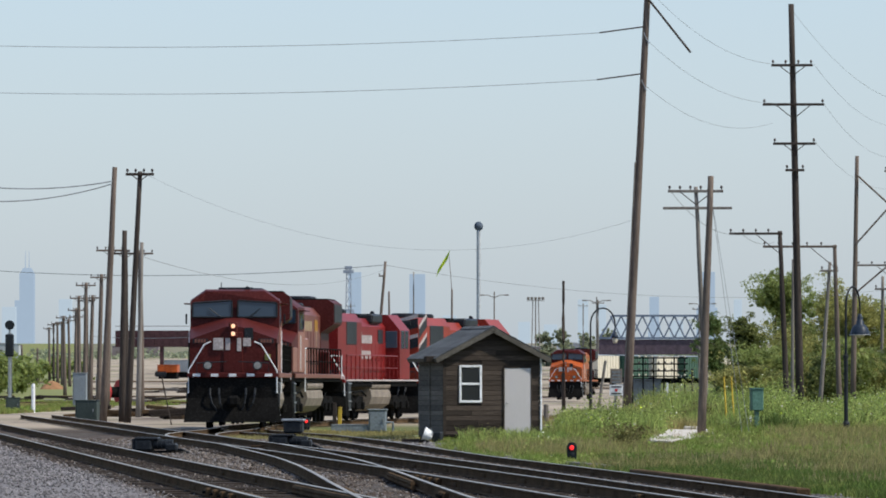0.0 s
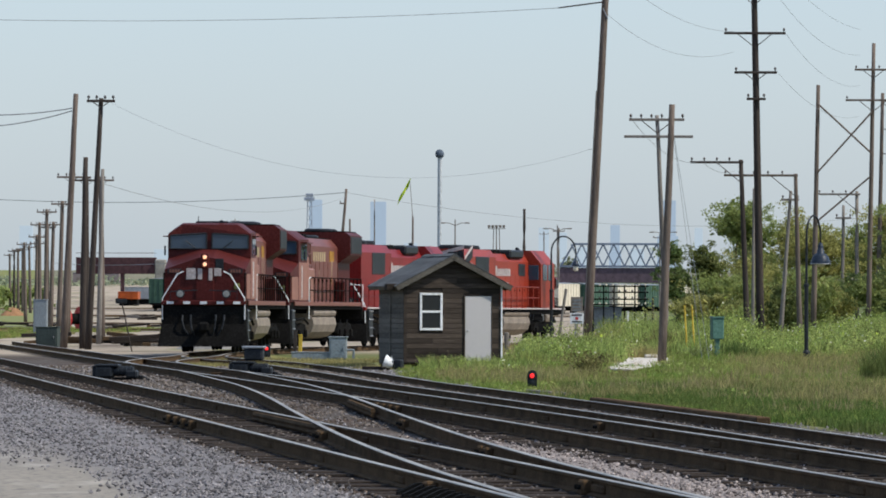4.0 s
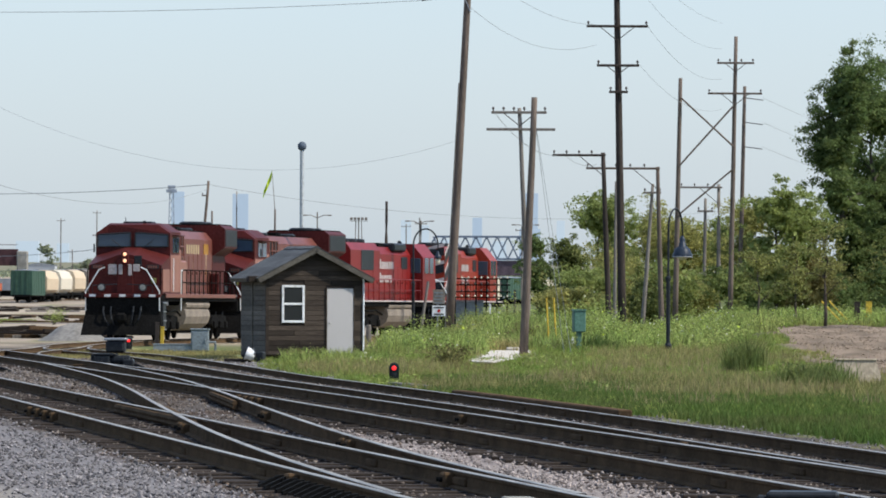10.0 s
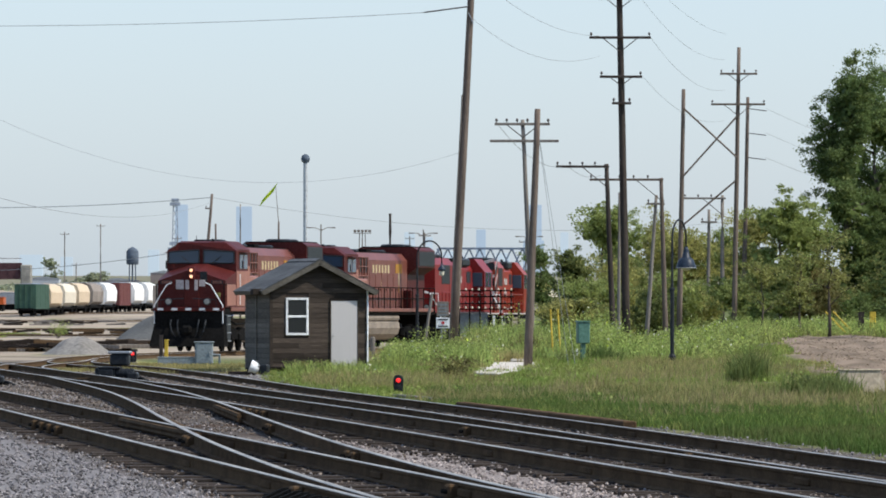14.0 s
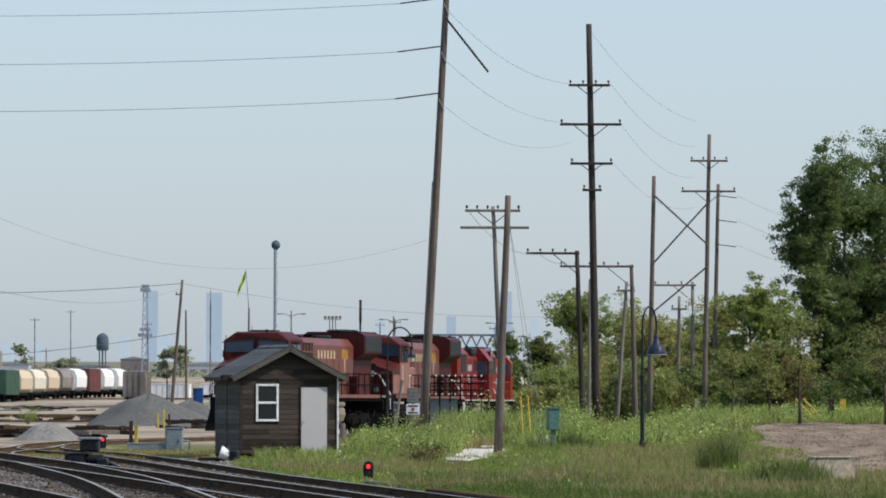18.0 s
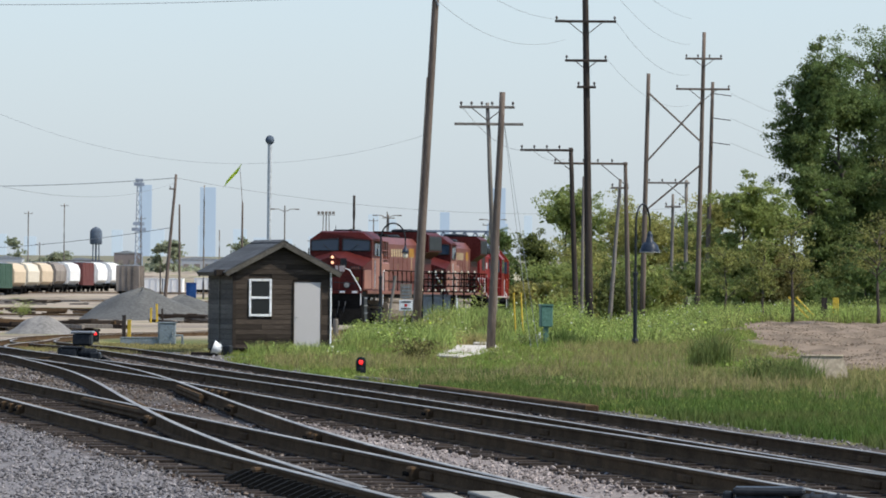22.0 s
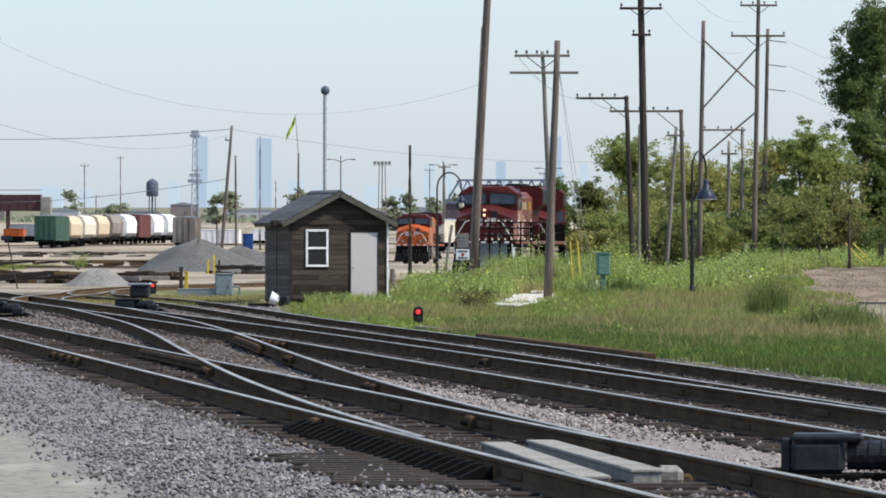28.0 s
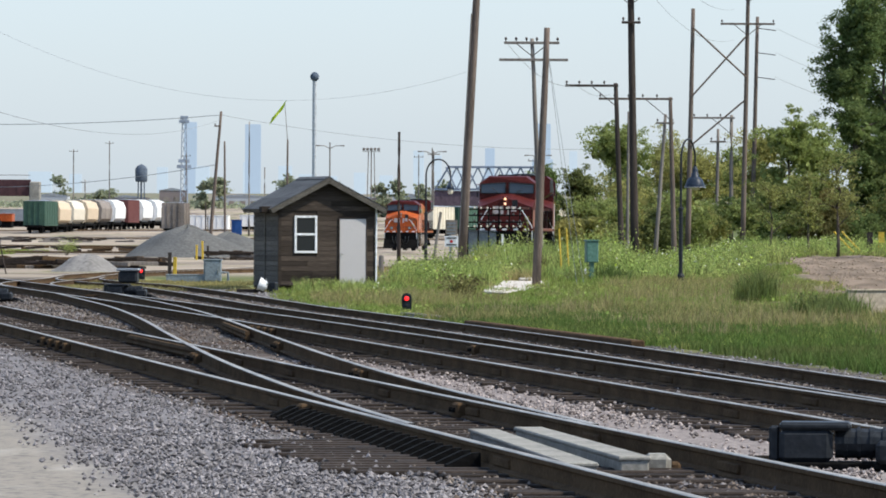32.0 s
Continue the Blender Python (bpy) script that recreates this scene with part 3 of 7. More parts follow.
def front_end(p, body, stripe=True, lit=True, wide=True):
    """Pilot, plough, steps, coupler and end rails at y = 0, facing -y."""
    plough = loft([[(-1.5, 0.1, 1.15), (1.5, 0.1, 1.15), (1.5, 0.5, 1.15), (-1.5, 0.5, 1.15)],
                   [(-1.62, -0.35, 0.22), (1.62, -0.35, 0.22), (1.62, 0.5, 0.22), (-1.62, 0.5, 0.22)]])
    part("snow_plough", plough, "grime", p, "black snow plough")
    part("pilot_plate", box((3.0, 0.12, 0.95), (0, 0.1, 1.08), 0.03), "grime", p)
    part("end_sill", box((3.06, 0.2, 0.17), (0, 0.06, 1.60), 0.03), body, p)
    if stripe:
        for k in range(5):
            part("sill_stripe", box((0.25, 0.02, 0.095), (-1.2 + 0.6 * k, -0.05, 1.60)), "white", p, "white stripe")
    c = part("coupler", box((0.34, 0.7, 0.3), (0, -0.25, 0.92), 0.07), "grime", p)
    part("knuckle", box((0.42, 0.25, 0.38), (0.05, -0.62, 0.92), 0.09), "grime", c)
    for x in (-0.75, -0.45, 0.45, 0.75):
        part("air_hose", tube([(x, 0.0, 1.35), (x, -0.16, 1.15), (x * 0.9, -0.2, 0.85), (x * 0.7, -0.14, 0.62)], 0.035, 6), "black", p)
    for side in (-1, 1):
        part("step_well", box((0.2, 0.75, 1.15), (side * 1.46, 0.85, 0.98), 0.03), "black", p)
        for z in (0.45, 0.8, 1.15, 1.5):
            part("step", box((0.34, 0.7, 0.04), (side * 1.42, 0.85, z), 0.01), "steel", p)
        part("grab_rail", tube([(side * 1.48, 0.02, 1.0), (side * 1.48, -0.02, 1.75), (side * 0.95, 0.0, 2.62), (side * 0.72, 0.02, 2.72)], 0.024, 6), "white", p, "white grab rail")
        part("grab_rail", tube([(side * 1.2, 0.0, 1.7), (side * 1.2, -0.05, 2.0), (side * 0.2, -0.05, 2.05)], 0.02, 5), "black", p)
        d = part("ditch_light", lathe([(0.02, 0), (0.13, 0.02), (0.16, 0.1), (0.16, 0.16), (0.13, 0.17)], 12), "black", p)
        d.matrix_basis = pose(side * 0.83, -0.02, 1.92, 90, 0, 0)
        part("ditch_lens", lathe([(0.12, 0), (0.12, 0.012)], 12), "lens", d).matrix_basis = pose(0, 0, 0.165)


def under(p, length, tank_mat="tank"):
    bogie(p, 4.1), bogie(p, length - 4.1)
    t = [(-1.15, 1.4), (-1.36, 1.2), (-1.4, 0.95), (-1.3, 0.66), (-1.05, 0.46), (-0.7, 0.38), (0.7, 0.38), (1.05, 0.46), (1.3, 0.66), (1.4, 0.95), (1.36, 1.2), (1.15, 1.4)]
    part("fuel_tank", slab(t, length - 15.0, "y", 7.5), tank_mat, p, "dusty grey fuel tank")
    for side in (-1, 1):
        part("air_reservoir", rod((side * 1.25, 7.6, 1.42), (side * 1.25, length - 7.6, 1.42), 0.16, n=10), "tank", p)
        part("plumbing", tube([(side * 1.3, 2.2, 1.3), (side * 1.34, 3.2, 1.15), (side * 1.34, 5.2, 1.2), (side * 1.3, 6.6, 1.0)], 0.05, 6), "grime", p)


def widecab_locomotive(label, m, lit):
    L = 21.6
    p = thing("locomotive", label, "locomotive", m, "coupled locomotives")
    front_end(p, "maroon")
    part("underframe", box((2.9, L - 0.3, 0.26), (0, L / 2, 1.5), 0.03), "grime", p)
    for side in (-1, 1):
        part("walkway_edge", box((0.05, L - 2.4, 0.16), (side * 1.5, L / 2 + 0.3, 1.6), 0.01), "tan", p)
    under(p, L)
    # broad nose
    nose = loft([[(-1.46, 0.62, 1.68), (1.46, 0.62, 1.68), (1.46, 0.62, 2.80), (0.25, 0.62, 3.22), (-0.25, 0.62, 3.22), (-1.46, 0.62, 2.80)],
                 [(-1.5, 2.6, 1.68), (1.5, 2.6, 1.68), (1.5, 2.6, 3.2), (0.3, 2.6, 3.54), (-0.3, 2.6, 3.54), (-1.5, 2.6, 3.2)]])
    part("nose", nose, "maroon", p)
    part("nose_door", box((0.66, 0.04, 1.35), (0, 0.6, 2.36), 0.02), "maroon", p)
    part("nose_recess", box((0.30, 0.03, 0.42), (0.52, 0.61, 2.98), 0.02), "black", p)
    h = part("headlight_housing", box((0.3, 0.14, 0.54), (0, 0.58, 3.1), 0.04), "maroon", p)
    for z in (2.98, 3.24):
        lamp = part("headlight", lathe([(0.072, 0), (0.072, 0.03), (0.055, 0.04)], 14), "headlight" if lit else "lens", h)
        lamp.matrix_basis = pose(0, 0.52, z, 90, 0, 0)
    # pale monogram drawn as plain blocks
    for x, z, w, t in ((-0.5, 2.64, 0.34, 0.4), (-0.18, 2.64, 0.16, 0.4), (0.2, 2.62, 0.14, 0.44), (0.46, 2.7, 0.26, 0.28)):
        part("emblem_block", box((w, 0.02, t), (x, 0.57, z), 0.008), "emblem", p, "pale painted emblem block")
    for side in (-1, 1):
        part("number_plate", box((0.5, 0.03, 0.16), (side * 1.1, 0.6, 2.74), 0.01), "black", p, "dark plate with illegible figures")
        for k in range(4):
            part("figure_bar", box((0.07, 0.012, 0.11), (side * 1.1 - 0.15 + 0.1 * k, 0.583, 2.74)), "tan", p)
    part("nose_badge", box((0.2, 0.02, 0.2), (1.15, 0.605, 2.2), 0.01), "leaf_dry", p, "small green badge")
    # cab
    cab = loft([[(-1.5, y, 1.68), (1.5, y, 1.68), (1.5, y, 4.15 - dz), (1.0, y + s, 4.5 - dz), (-1.0, y + s, 4.5 - dz), (-1.5, y, 4.15 - dz)]
                for y, s, dz in ((2.55, 0.12, 0.06), (3.0, 0, 0), (5.3, 0, 0))])
    part("cab", cab, "maroon", p)
    for side in (-1, 1):
        w = part("windscreen", slab([(side * 0.12, 3.58), (side * 1.40, 3.58), (side * 1.40, 4.02), (side * 0.12, 4.1)], 0.03, "y", 2.52), "cab_glass", p, "dark windscreen")
        for a, b in (((0.12, 3.56), (1.40, 3.56)), ((0.12, 4.12), (1.40, 4.04)), ((0.10, 3.56), (0.10, 4.12)), ((1.42, 3.56), (1.42, 4.04))):
            part("gasket", rod((side * a[0], 2.515, a[1]), (side * b[0], 2.515, b[1]), 0.03, n=5), "black", w)
        part("wiper", rod((side * 0.5, 2.49, 3.58), (side * 0.85, 2.49, 3.85), 0.014, n=5), "black", w)
        for y0, y1 in ((3.25, 3.95), (4.1, 4.8)):
            part("cab_side_window", box((0.03, y1 - y0, 0.6), (side * 1.505, (y0 + y1) / 2, 3.62), 0.01), "cab_glass", p, "dark cab side window")
        part("sunshade", box((0.3, 1.7, 0.03), (side * 1.6, 4.0, 4.02), 0.01), "maroon", p)
        part("cab_side_panel", box((0.024, 2.2, 1.5), (side * 1.504, 3.75, 2.48), 0.008), "cab_tan", p, "pale pinkish cab side")
        part("cab_door", box((0.03, 0.42, 1.7), (side * 1.505, 5.08, 2.6), 0.01), "cab_tan", p)
        part("nose_side_panel", box((0.02, 1.75, 0.9), (side * 1.49, 1.66, 2.2), 0.008), "cab_tan", p, "pale pinkish nose side")
        part("cab_grab_rail", rod((side * 1.56, 3.1, 1.8), (side * 1.56, 3.1, 3.1), 0.02, n=5), "white", p)
    part("roof_box", box((1.2, 0.9, 0.16), (0, 4.2, 4.5), 0.04), "black", p)
    part("horn", rod((0.4, 3.4, 4.5), (0.4, 2.95, 4.52), 0.05, 0.09, 8), "black", p)
    part("antenna", rod((-0.5, 3.8, 4.4), (-0.5, 3.8, 4.75), 0.015, n=5), "black", p)
    # hood
    part("hood", loft([[(-0.98, y, 1.63), (0.98, y, 1.63), (0.98, y, 3.95), (0.7, y, 4.28), (-0.7, y, 4.28), (-0.98, y, 3.95)] for y in (5.3, 17.6)]), "hood_red", p)
    for k in range(9):
        for side in (-1, 1):
            d = part("hood_door", box((0.03, 1.05, 1.6), (side * 0.985, 6.6 + 1.2 * k, 2.55), 0.01), "hood_red", p)
            part("door_latch", box((0.03, 0.08, 0.12), (side * 1.005, 6.95 + 1.2 * k, 2.55), 0.01), "grime", d)
    for side in (-1, 1):
        for k in range(4):
            part("intake_grille", box((0.05, 0.62, 0.75), (side * 0.98, 6.2 + 0.85 * k, 3.7), 0.02), "black", p, "black louvred grille")
        for k in range(6):
            part("hood_lettering", box((0.012, 0.34, 0.44), (side * 0.99, 10.4 + 0.62 * k, 3.5)), "cream", p, "cream lettering bar")
            part("hood_lettering", box((0.012, 0.3, 0.3), (side * 0.99, 11.3 + 0.55 * k, 2.85)), "cream", p, "cream lettering bar")
        part("golden_emblem", box((0.014, 1.3, 1.35), (side * 0.99, 15.6, 3.1), 0.004), "gold_panel", p, "large golden painted emblem")
        part("emblem_field", box((0.016, 0.6, 0.6), (side * 0.991, 15.6, 3.05), 0.004), "cream", p)
        part("blower_housing", box((0.5, 1.9, 1.4), (side * 1.2, 6.5, 2.33), 0.06), "cab_tan", p)
    part("radiator", loft([[(-1.0, y, 1.63), (1.0, y, 1.63), (1.0, y, 3.3), (1.52, y, 3.65), (1.52, y, 4.45), (1.3, y, 4.6), (-1.3, y, 4.6), (-1.52, y, 4.45), (-1.52, y, 3.65), (-1.0, y, 3.3)]
                           for y in (17.4, 21.0)]), "maroon", p)
    for side in (-1, 1):
        part("radiator_grille", box((0.04, 3.3, 0.7), (side * 1.525, 19.2, 4.05), 0.02), "black", p, "black radiator grille")
        railing(p, side * 1.46, 6.0, 21.2, 1.65, "grime")
        railing(p, side * 1.46, 0.35, 2.3, 1.65, "grime", 0.9)
    part("radiator_roof", box((2.56, 3.5, 0.05), (0, 19.2, 4.62), 0.01), "grime", p, "sooty radiator roof")
    part("exhaust_stack", box((0.7, 1.0, 0.22), (0, 12.2, 4.36), 0.03), "grime", p)
    part("roof_panel", box((1.3, 11.4, 0.05), (0, 11.5, 4.3), 0.01), "grime", p, "sooty roof panel")
    for side in (-1, 1):
        for k in range(7):
            part("grille_bar", box((0.05, 0.06, 0.85), (side * 1.03, 5.8 + 0.55 * k, 3.62), 0.01), "tan", p)
        for z in (3.18, 3.62, 4.05):
            part("grille_rail", box((0.04, 3.6, 0.05), (side * 1.045, 7.4, z), 0.01), "tan", p)
        part("sand_box", box((0.4, 0.7, 0.9), (side * 1.22, 16.8, 2.1), 0.04), "maroon", p)
        part("step_rail", tube([(side * 1.5, 5.5, 1.0), (side * 1.5, 5.5, 2.6), (side * 1.5, 5.9, 2.65)], 0.025, 5), "white", p)
        part("mirror", box((0.06, 0.05, 0.34), (side * 1.66, 3.1, 3.5), 0.01), "black", p)
    for y in (9.0, 14.5, 18.6, 20.0):
        part("roof_fan", lathe([(0.6, 0), (0.6, 0.12), (0.5, 0.17)], 16), "black", p).matrix_basis = pose(0, y, 4.27 if y < 17 else 4.59)
    for o in p.children:
        if o.name.split(".")[0] not in ("snow_plough", "coupler", "bogie", "fuel_tank", "air_reservoir", "plumbing", "step_well", "step", "air_hose"):
            o.matrix_basis = Matrix.Translation((0, 0, 0.19)) @ o.matrix_basis
    end = part("rear_sill", box((3.0, 0.2, 0.5), (0, L - 0.1, 1.4), 0.03), "grime", p)
    part("rear_coupler", box((0.34, 0.9, 0.3), (0, L + 0.2, 0.92), 0.06), "grime", end)
    return p


def hood_locomotive(label, m, striped, body="red"):
    """An older unit that runs long hood first: hood near, cab at the far end."""
    L = 20.2
    p = thing("locomotive", label, "locomotive", m, "coupled locomotives")
    front_end(p, body, False, False)
    part("underframe", box((2.8, L - 0.3, 0.26), (0, L / 2, 1.5), 0.03), "grime", p)
    for side in (-1, 1):
        part("walkway_edge", box((0.05, L - 1.0, 0.07), (side * 1.48, L / 2, 1.63), 0.01), "emblem", p, "white walkway edge")
    under(p, L)
    def section(y, w=0.86, top=4.2):
        return [(-w, y, 1.63), (w, y, 1.63), (w, y, top - 0.35), (w * 0.75, y, top), (-w * 0.75, y, top), (-w, y, top - 0.35)]
    part("hood", loft([section(1.4), section(14.6)]), body, p)
    part("radiator_section", loft([section(1.35, 1.0, 4.36), section(7.4, 1.0, 4.36)]), body, p)
    for side in (-1, 1):
        part("radiator_grille", box((0.04, 2.6, 0.95), (side * 1.0, 4.8, 3.55), 0.02), "black", p, "black radiator grille")
        part("radiator_grille", box((0.04, 1.3, 0.6), (side * 0.87, 13.2, 3.45), 0.02), "black", p, "black intake grille")
        for k in range(9):
            d = part("hood_door", box((0.03, 0.95, 1.45), (side * (1.0 if k < 1 else 0.87), 6.9 + 0.98 * (k - 1) + 0.5, 2.5), 0.01), body, p)
            part("door_latch", box((0.03, 0.06, 0.1), (side * (1.02 if k < 1 else 0.89), 7.0 + 0.98 * k - 0.2, 2.5)), "grime", d)
        for row, z in enumerate((3.36, 2.72)):
            for k in range(8 - row):
                big = 0.46 if k == 0 else 0.34
                part("lettering_bar", box((0.012, 0.27, big), (side * 0.892, 8.0 + 0.38 * k, z + big / 2 - 0.2)), "emblem", p, "white lettering bar")
        railing(p, side * 1.42, 1.0, 14.4, 1.65, body, 1.1)
    part("end_door", box((0.7, 0.04, 1.8), (0.1, 1.33, 2.6), 0.02), body, p)
    hl = part("headlight_housing", box((0.5, 0.16, 0.3), (0, 1.3, 3.95), 0.05), body, p)
    for x in (-0.12, 0.12):
        part("headlight", lathe([(0.09, 0), (0.09, 0.03)], 12), "lens", hl).matrix_basis = pose(x, 1.22, 3.95, 90, 0, 0)
    for y in (2.8, 4.4, 6.0):
        part("roof_fan", lathe([(0.58, 0), (0.58, 0.14), (0.5, 0.2)], 16), "black", p).matrix_basis = pose(0, y, 4.35)
    part("exhaust_stack", box((0.8, 1.2, 0.25), (0, 10.2, 4.28), 0.04), "grime", p)
    part("roof_panel", box((1.0, 6.5, 0.05), (0, 11.0, 4.21), 0.01), "grime", p, "sooty roof panel")
    part("end_rail", tube([(-1.35, 0.15, 1.65), (-1.35, 0.15, 2.6), (-0.35, 0.15, 2.65)], 0.03, 6), "white", p)
    part("end_rail", tube([(1.35, 0.15, 1.65), (1.35, 0.15, 2.6), (0.35, 0.15, 2.65)], 0.03, 6), "white", p)
    for x in (-0.45, 0.45):
        part("number_box", box((0.42, 0.12, 0.2), (x, 1.32, 4.12), 0.02), "black", p)
    part("dynamic_brake_housing", box((1.9, 2.6, 0.4), (0, 12.0, 4.2), 0.08), "black", p)
    part("cab", loft([[(-1.48, y, 1.68), (1.48, y, 1.68), (1.48, y, 3.75), (0.95, y, 4.4), (-0.95, y, 4.4), (-1.48, y, 3.75)] for y in (14.6, 17.4)]), body, p)
    for side in (-1, 1):
        part("cab_rear_window", box((0.5, 0.03, 0.7), (side * 1.12, 14.585, 3.35), 0.01), "cab_glass", p, "dark cab window")
        for y in (15.4, 16.5):
            part("cab_side_window", box((0.03, 0.85, 0.75), (side * 1.485, y, 3.35), 0.01), "cab_glass", p, "dark cab side window")
    part("short_hood", loft([section(17.4, 0.9, 3.4), section(19.4, 0.9, 3.3)]), body, p)
    part("horn", rod((0.3, 15.0, 4.45), (0.3, 14.6, 4.47), 0.05, 0.09, 8), "black", p)
    if striped:
        for k in range(6):
            for side in (-1, 1):
                z = 1.75 + 0.42 * k
                part("warning_stripe", slab([(1.42, z), (2.9, z + 0.55), (2.9, z + (0.7 if k % 2 else 0.95)), (1.42, z + (0.15 if k % 2 else 0.4))], 0.012, "x", side * 1.006 - 0.006),
                     "emblem" if k % 2 else "black", p, "slanting stripe")
            part("warning_stripe", slab([(-0.98, z), (0.98, z + 0.5), (0.98, z + (0.66 if k % 2 else 0.9)), (-0.98, z + (0.16 if k % 2 else 0.4))], 0.012, "y", 1.335), "emblem" if k % 2 else "black", p, "slanting stripe")
    part("rear_coupler", box((0.34, 0.9, 0.3), (0, L + 0.2, 0.92), 0.06), "grime", p)
    return p


SPEED, GAIN, LENGTHS = 4.2, 0.0045, (21.6, 21.6, 20.2, 20.2)
_ys = np.arange(196.0, 600.0, 0.5)
_xs = np.array([track_m(y) for y in _ys])
_run = np.concatenate([[0], np.cumsum(np.hypot(np.diff(_xs), np.diff(_ys)))])
START = float(np.interp(226.0, _ys, _run))


def on_track(s):
    y = float(np.interp(s, _run, _ys))
    return Vector((float(np.interp(y, _ys, _xs)), y, 0.2))


def train_pose(t, n):
    """Where unit n stands at t seconds: its two bogies on the rails."""
    s = START + SPEED * t + GAIN * t * t + sum(LENGTHS[:n]) + 0.8 * n
    a, b = on_track(s + 4.1), on_track(s + LENGTHS[n] - 4.1)
    d = (b - a).normalized()
    turn = -math.degrees(math.atan2(d.x, d.y))
    q = a - d * 4.1
    return pose(q.x, q.y, q.z, 0, 0, turn)


TRAIN = [
    widecab_locomotive("dark red locomotive with pale emblem and lit headlights, leading the set", train_pose(0, 0), True),
    widecab_locomotive("dark red locomotive with tan sides, coupled second", train_pose(0, 1), False),
    hood_locomotive("bright red locomotive with white lettering, running long hood first", train_pose(0, 2), False),
    hood_locomotive("bright red locomotive with slanting black and white end stripes", train_pose(0, 3), True, "red_orange"),
]


# ---- timber poles, wires, lamps ----
def z_at(b, d):
    x, y = spot(b, d)
    return x, y, ground_z(x, y)


POLES = {}


def pole(key, b, d, height, lean=0.0, r=0.15, mat="pole", arms=(), label="", bow=1.0):
    """A leaning timber pole. arms: (height, left, right, brace length, insulators)."""
    x, y, z = z_at(b, d)
    height -= z
    p = thing("utility_pole", label or "weathered timber utility pole standing in rough ground", "utility pole", Matrix.Translation((x, y, z)), "utility poles")
    n = 7
    pts = [(lean * (k / n) ** bow + 0.02 * noise.noise((b, d, k)), 0.015 * noise.noise((d, b, k)), -0.2 + (height + 0.2) * k / n) for k in range(n + 1)]
    part("shaft", tube(pts, [r * (1.05 - 0.38 * k / n) for k in range(n + 1)], 10), mat, p, smooth=True)
    for h, left, right, brace, pins in arms:
        h -= z
        c = lean * (h / height) ** bow
        a = part("crossarm", box((right + left, 0.1, 0.12), (c + (right - left) / 2, -r - 0.02, h), 0.012), mat, p)
        for side, reach in ((-1, left), (1, right)):
            if brace and reach > brace * 0.8:
                part("brace", rod((c + side * brace, -r - 0.06, h - 0.04), (c, -r - 0.03, h - brace * 0.85), 0.022, n=5), "pole_dark", a)
        for k in range(pins):
            u = c - left + 0.08 + (right + left - 0.16) * (k / max(1, pins - 1))
            if abs(u - c) > 0.15:
                part("insulator", lathe([(0.02, 0), (0.02, 0.06), (0.055, 0.08), (0.06, 0.14), (0.03, 0.2)], 8), "insulator", a).matrix_basis = pose(u, -r - 0.02, h + 0.05)
    POLES[key] = Vector((x, y, z)), lean, height, bow
    return p


def up(key, h, dx=0.0):
    base, lean, height, bow = POLES[key]
    return base + Vector((lean * max(0.0, h / height) ** bow + dx, 0, h))


def wire(a, b, sag, r=0.012, name="overhead_wire"):
    a, b = Vector(a), Vector(b)
    n = 24
    pts = [a.lerp(b, k / n) - Vector((0, 0, sag * 4 * (k / n) * (1 - k / n))) for k in range(n + 1)]
    w = part(name, tube(pts, r, 5), "wire", None)
    tagged(w, "thin dark overhead wire sagging between poles", "wire", "overhead wires")


tall = pole("tall", 1.72, 300, 22.5, 1.145, 0.20, "pole", bow=1.0, label="very tall leaning timber pole with wires dead-ended on it")
for h in (19.65, 17.5, 15.42):
    c = up("tall", h).x - up("tall", 0).x
    part("strain_insulator", rod((c - 0.1, -0.1, h), (c - 2.05, -0.1, h - 0.26), 0.035, n=6), "insulator", tall)
    part("clevis", rod((c - 0.1, -0.15, h - 0.25), (c + 0.12, -0.15, h - 0.75), 0.03, n=5), "steel", tall)
part("strut", rod((0.98, -0.2, 18.75), (2.87, -0.25, 16.35), 0.055, n=6), "pole_dark", tall, "slanting dark strut")
part("conduit", rod((-0.17, -0.1, 0), (0.42, -0.1, 11.5), 0.04, n=6), "pole_pale", tall, "pale conduit strip")
pole("near", 12.77, 228, 8.68, 0.34, 0.15, "pole", label="stout leaning timber pole beside a gravel patch")
pole("twin", 13.7, 300, 10.4, -0.5, 0.13, "pole_pale", ((10.2, 1.25, 1.2, 0.7, 6), (9.45, 1.5, 1.55, 0, 0)), "leaning timber pole with two crossarms and hanging insulators")
pole("line", 27.4, 320, 19.6, -0.42, 0.20, "pole_dark", ((16.7, 1.0, 0.95, 0.6, 4), (14.85, 1.45, 1.45, 0.8, 2), (13.0, 1.0, 1.0, 0.5, 2), (11.75, 0.45, 0.45, 0, 2)),
     "tall dark transmission pole with several crossarms")
pole("gantry", 25.5, 340, 9.34, -0.37, 0.16, "pole_dark", ((9.2, 2.55, 0.12, 1.2, 5),), "dark pole with a one-sided crossarm")
pole("gantry2", 33.2, 360, 9.05, -0.27, 0.15, "pole", ((8.95, 3.8, 0.12, 1.3, 6),), "weathered pole with a long one-sided crossarm")
pole("stub", 30.2, 380, 8.5, 0.6, 0.13, "pole_pale", ((8.0, 0.5, 0.5, 0, 2),), "silvered leaning pole before the trees")
pole("thin", 26.2, 400, 9.0, 0.05, 0.11, "pole_pale")
pole("frame_left", 35.1, 400, 15.1, 0.27, 0.17, "pole", label="tall pole of a braced two-pole frame")
pole("frame_right", 43.2, 400, 17.57, 0.3, 0.16, "pole", ((16.0, 1.1, 1.1, 0.6, 4), (14.2, 1.6, 1.6, 0.8, 2)), "tall pole with two crossarms, braced to its neighbour")
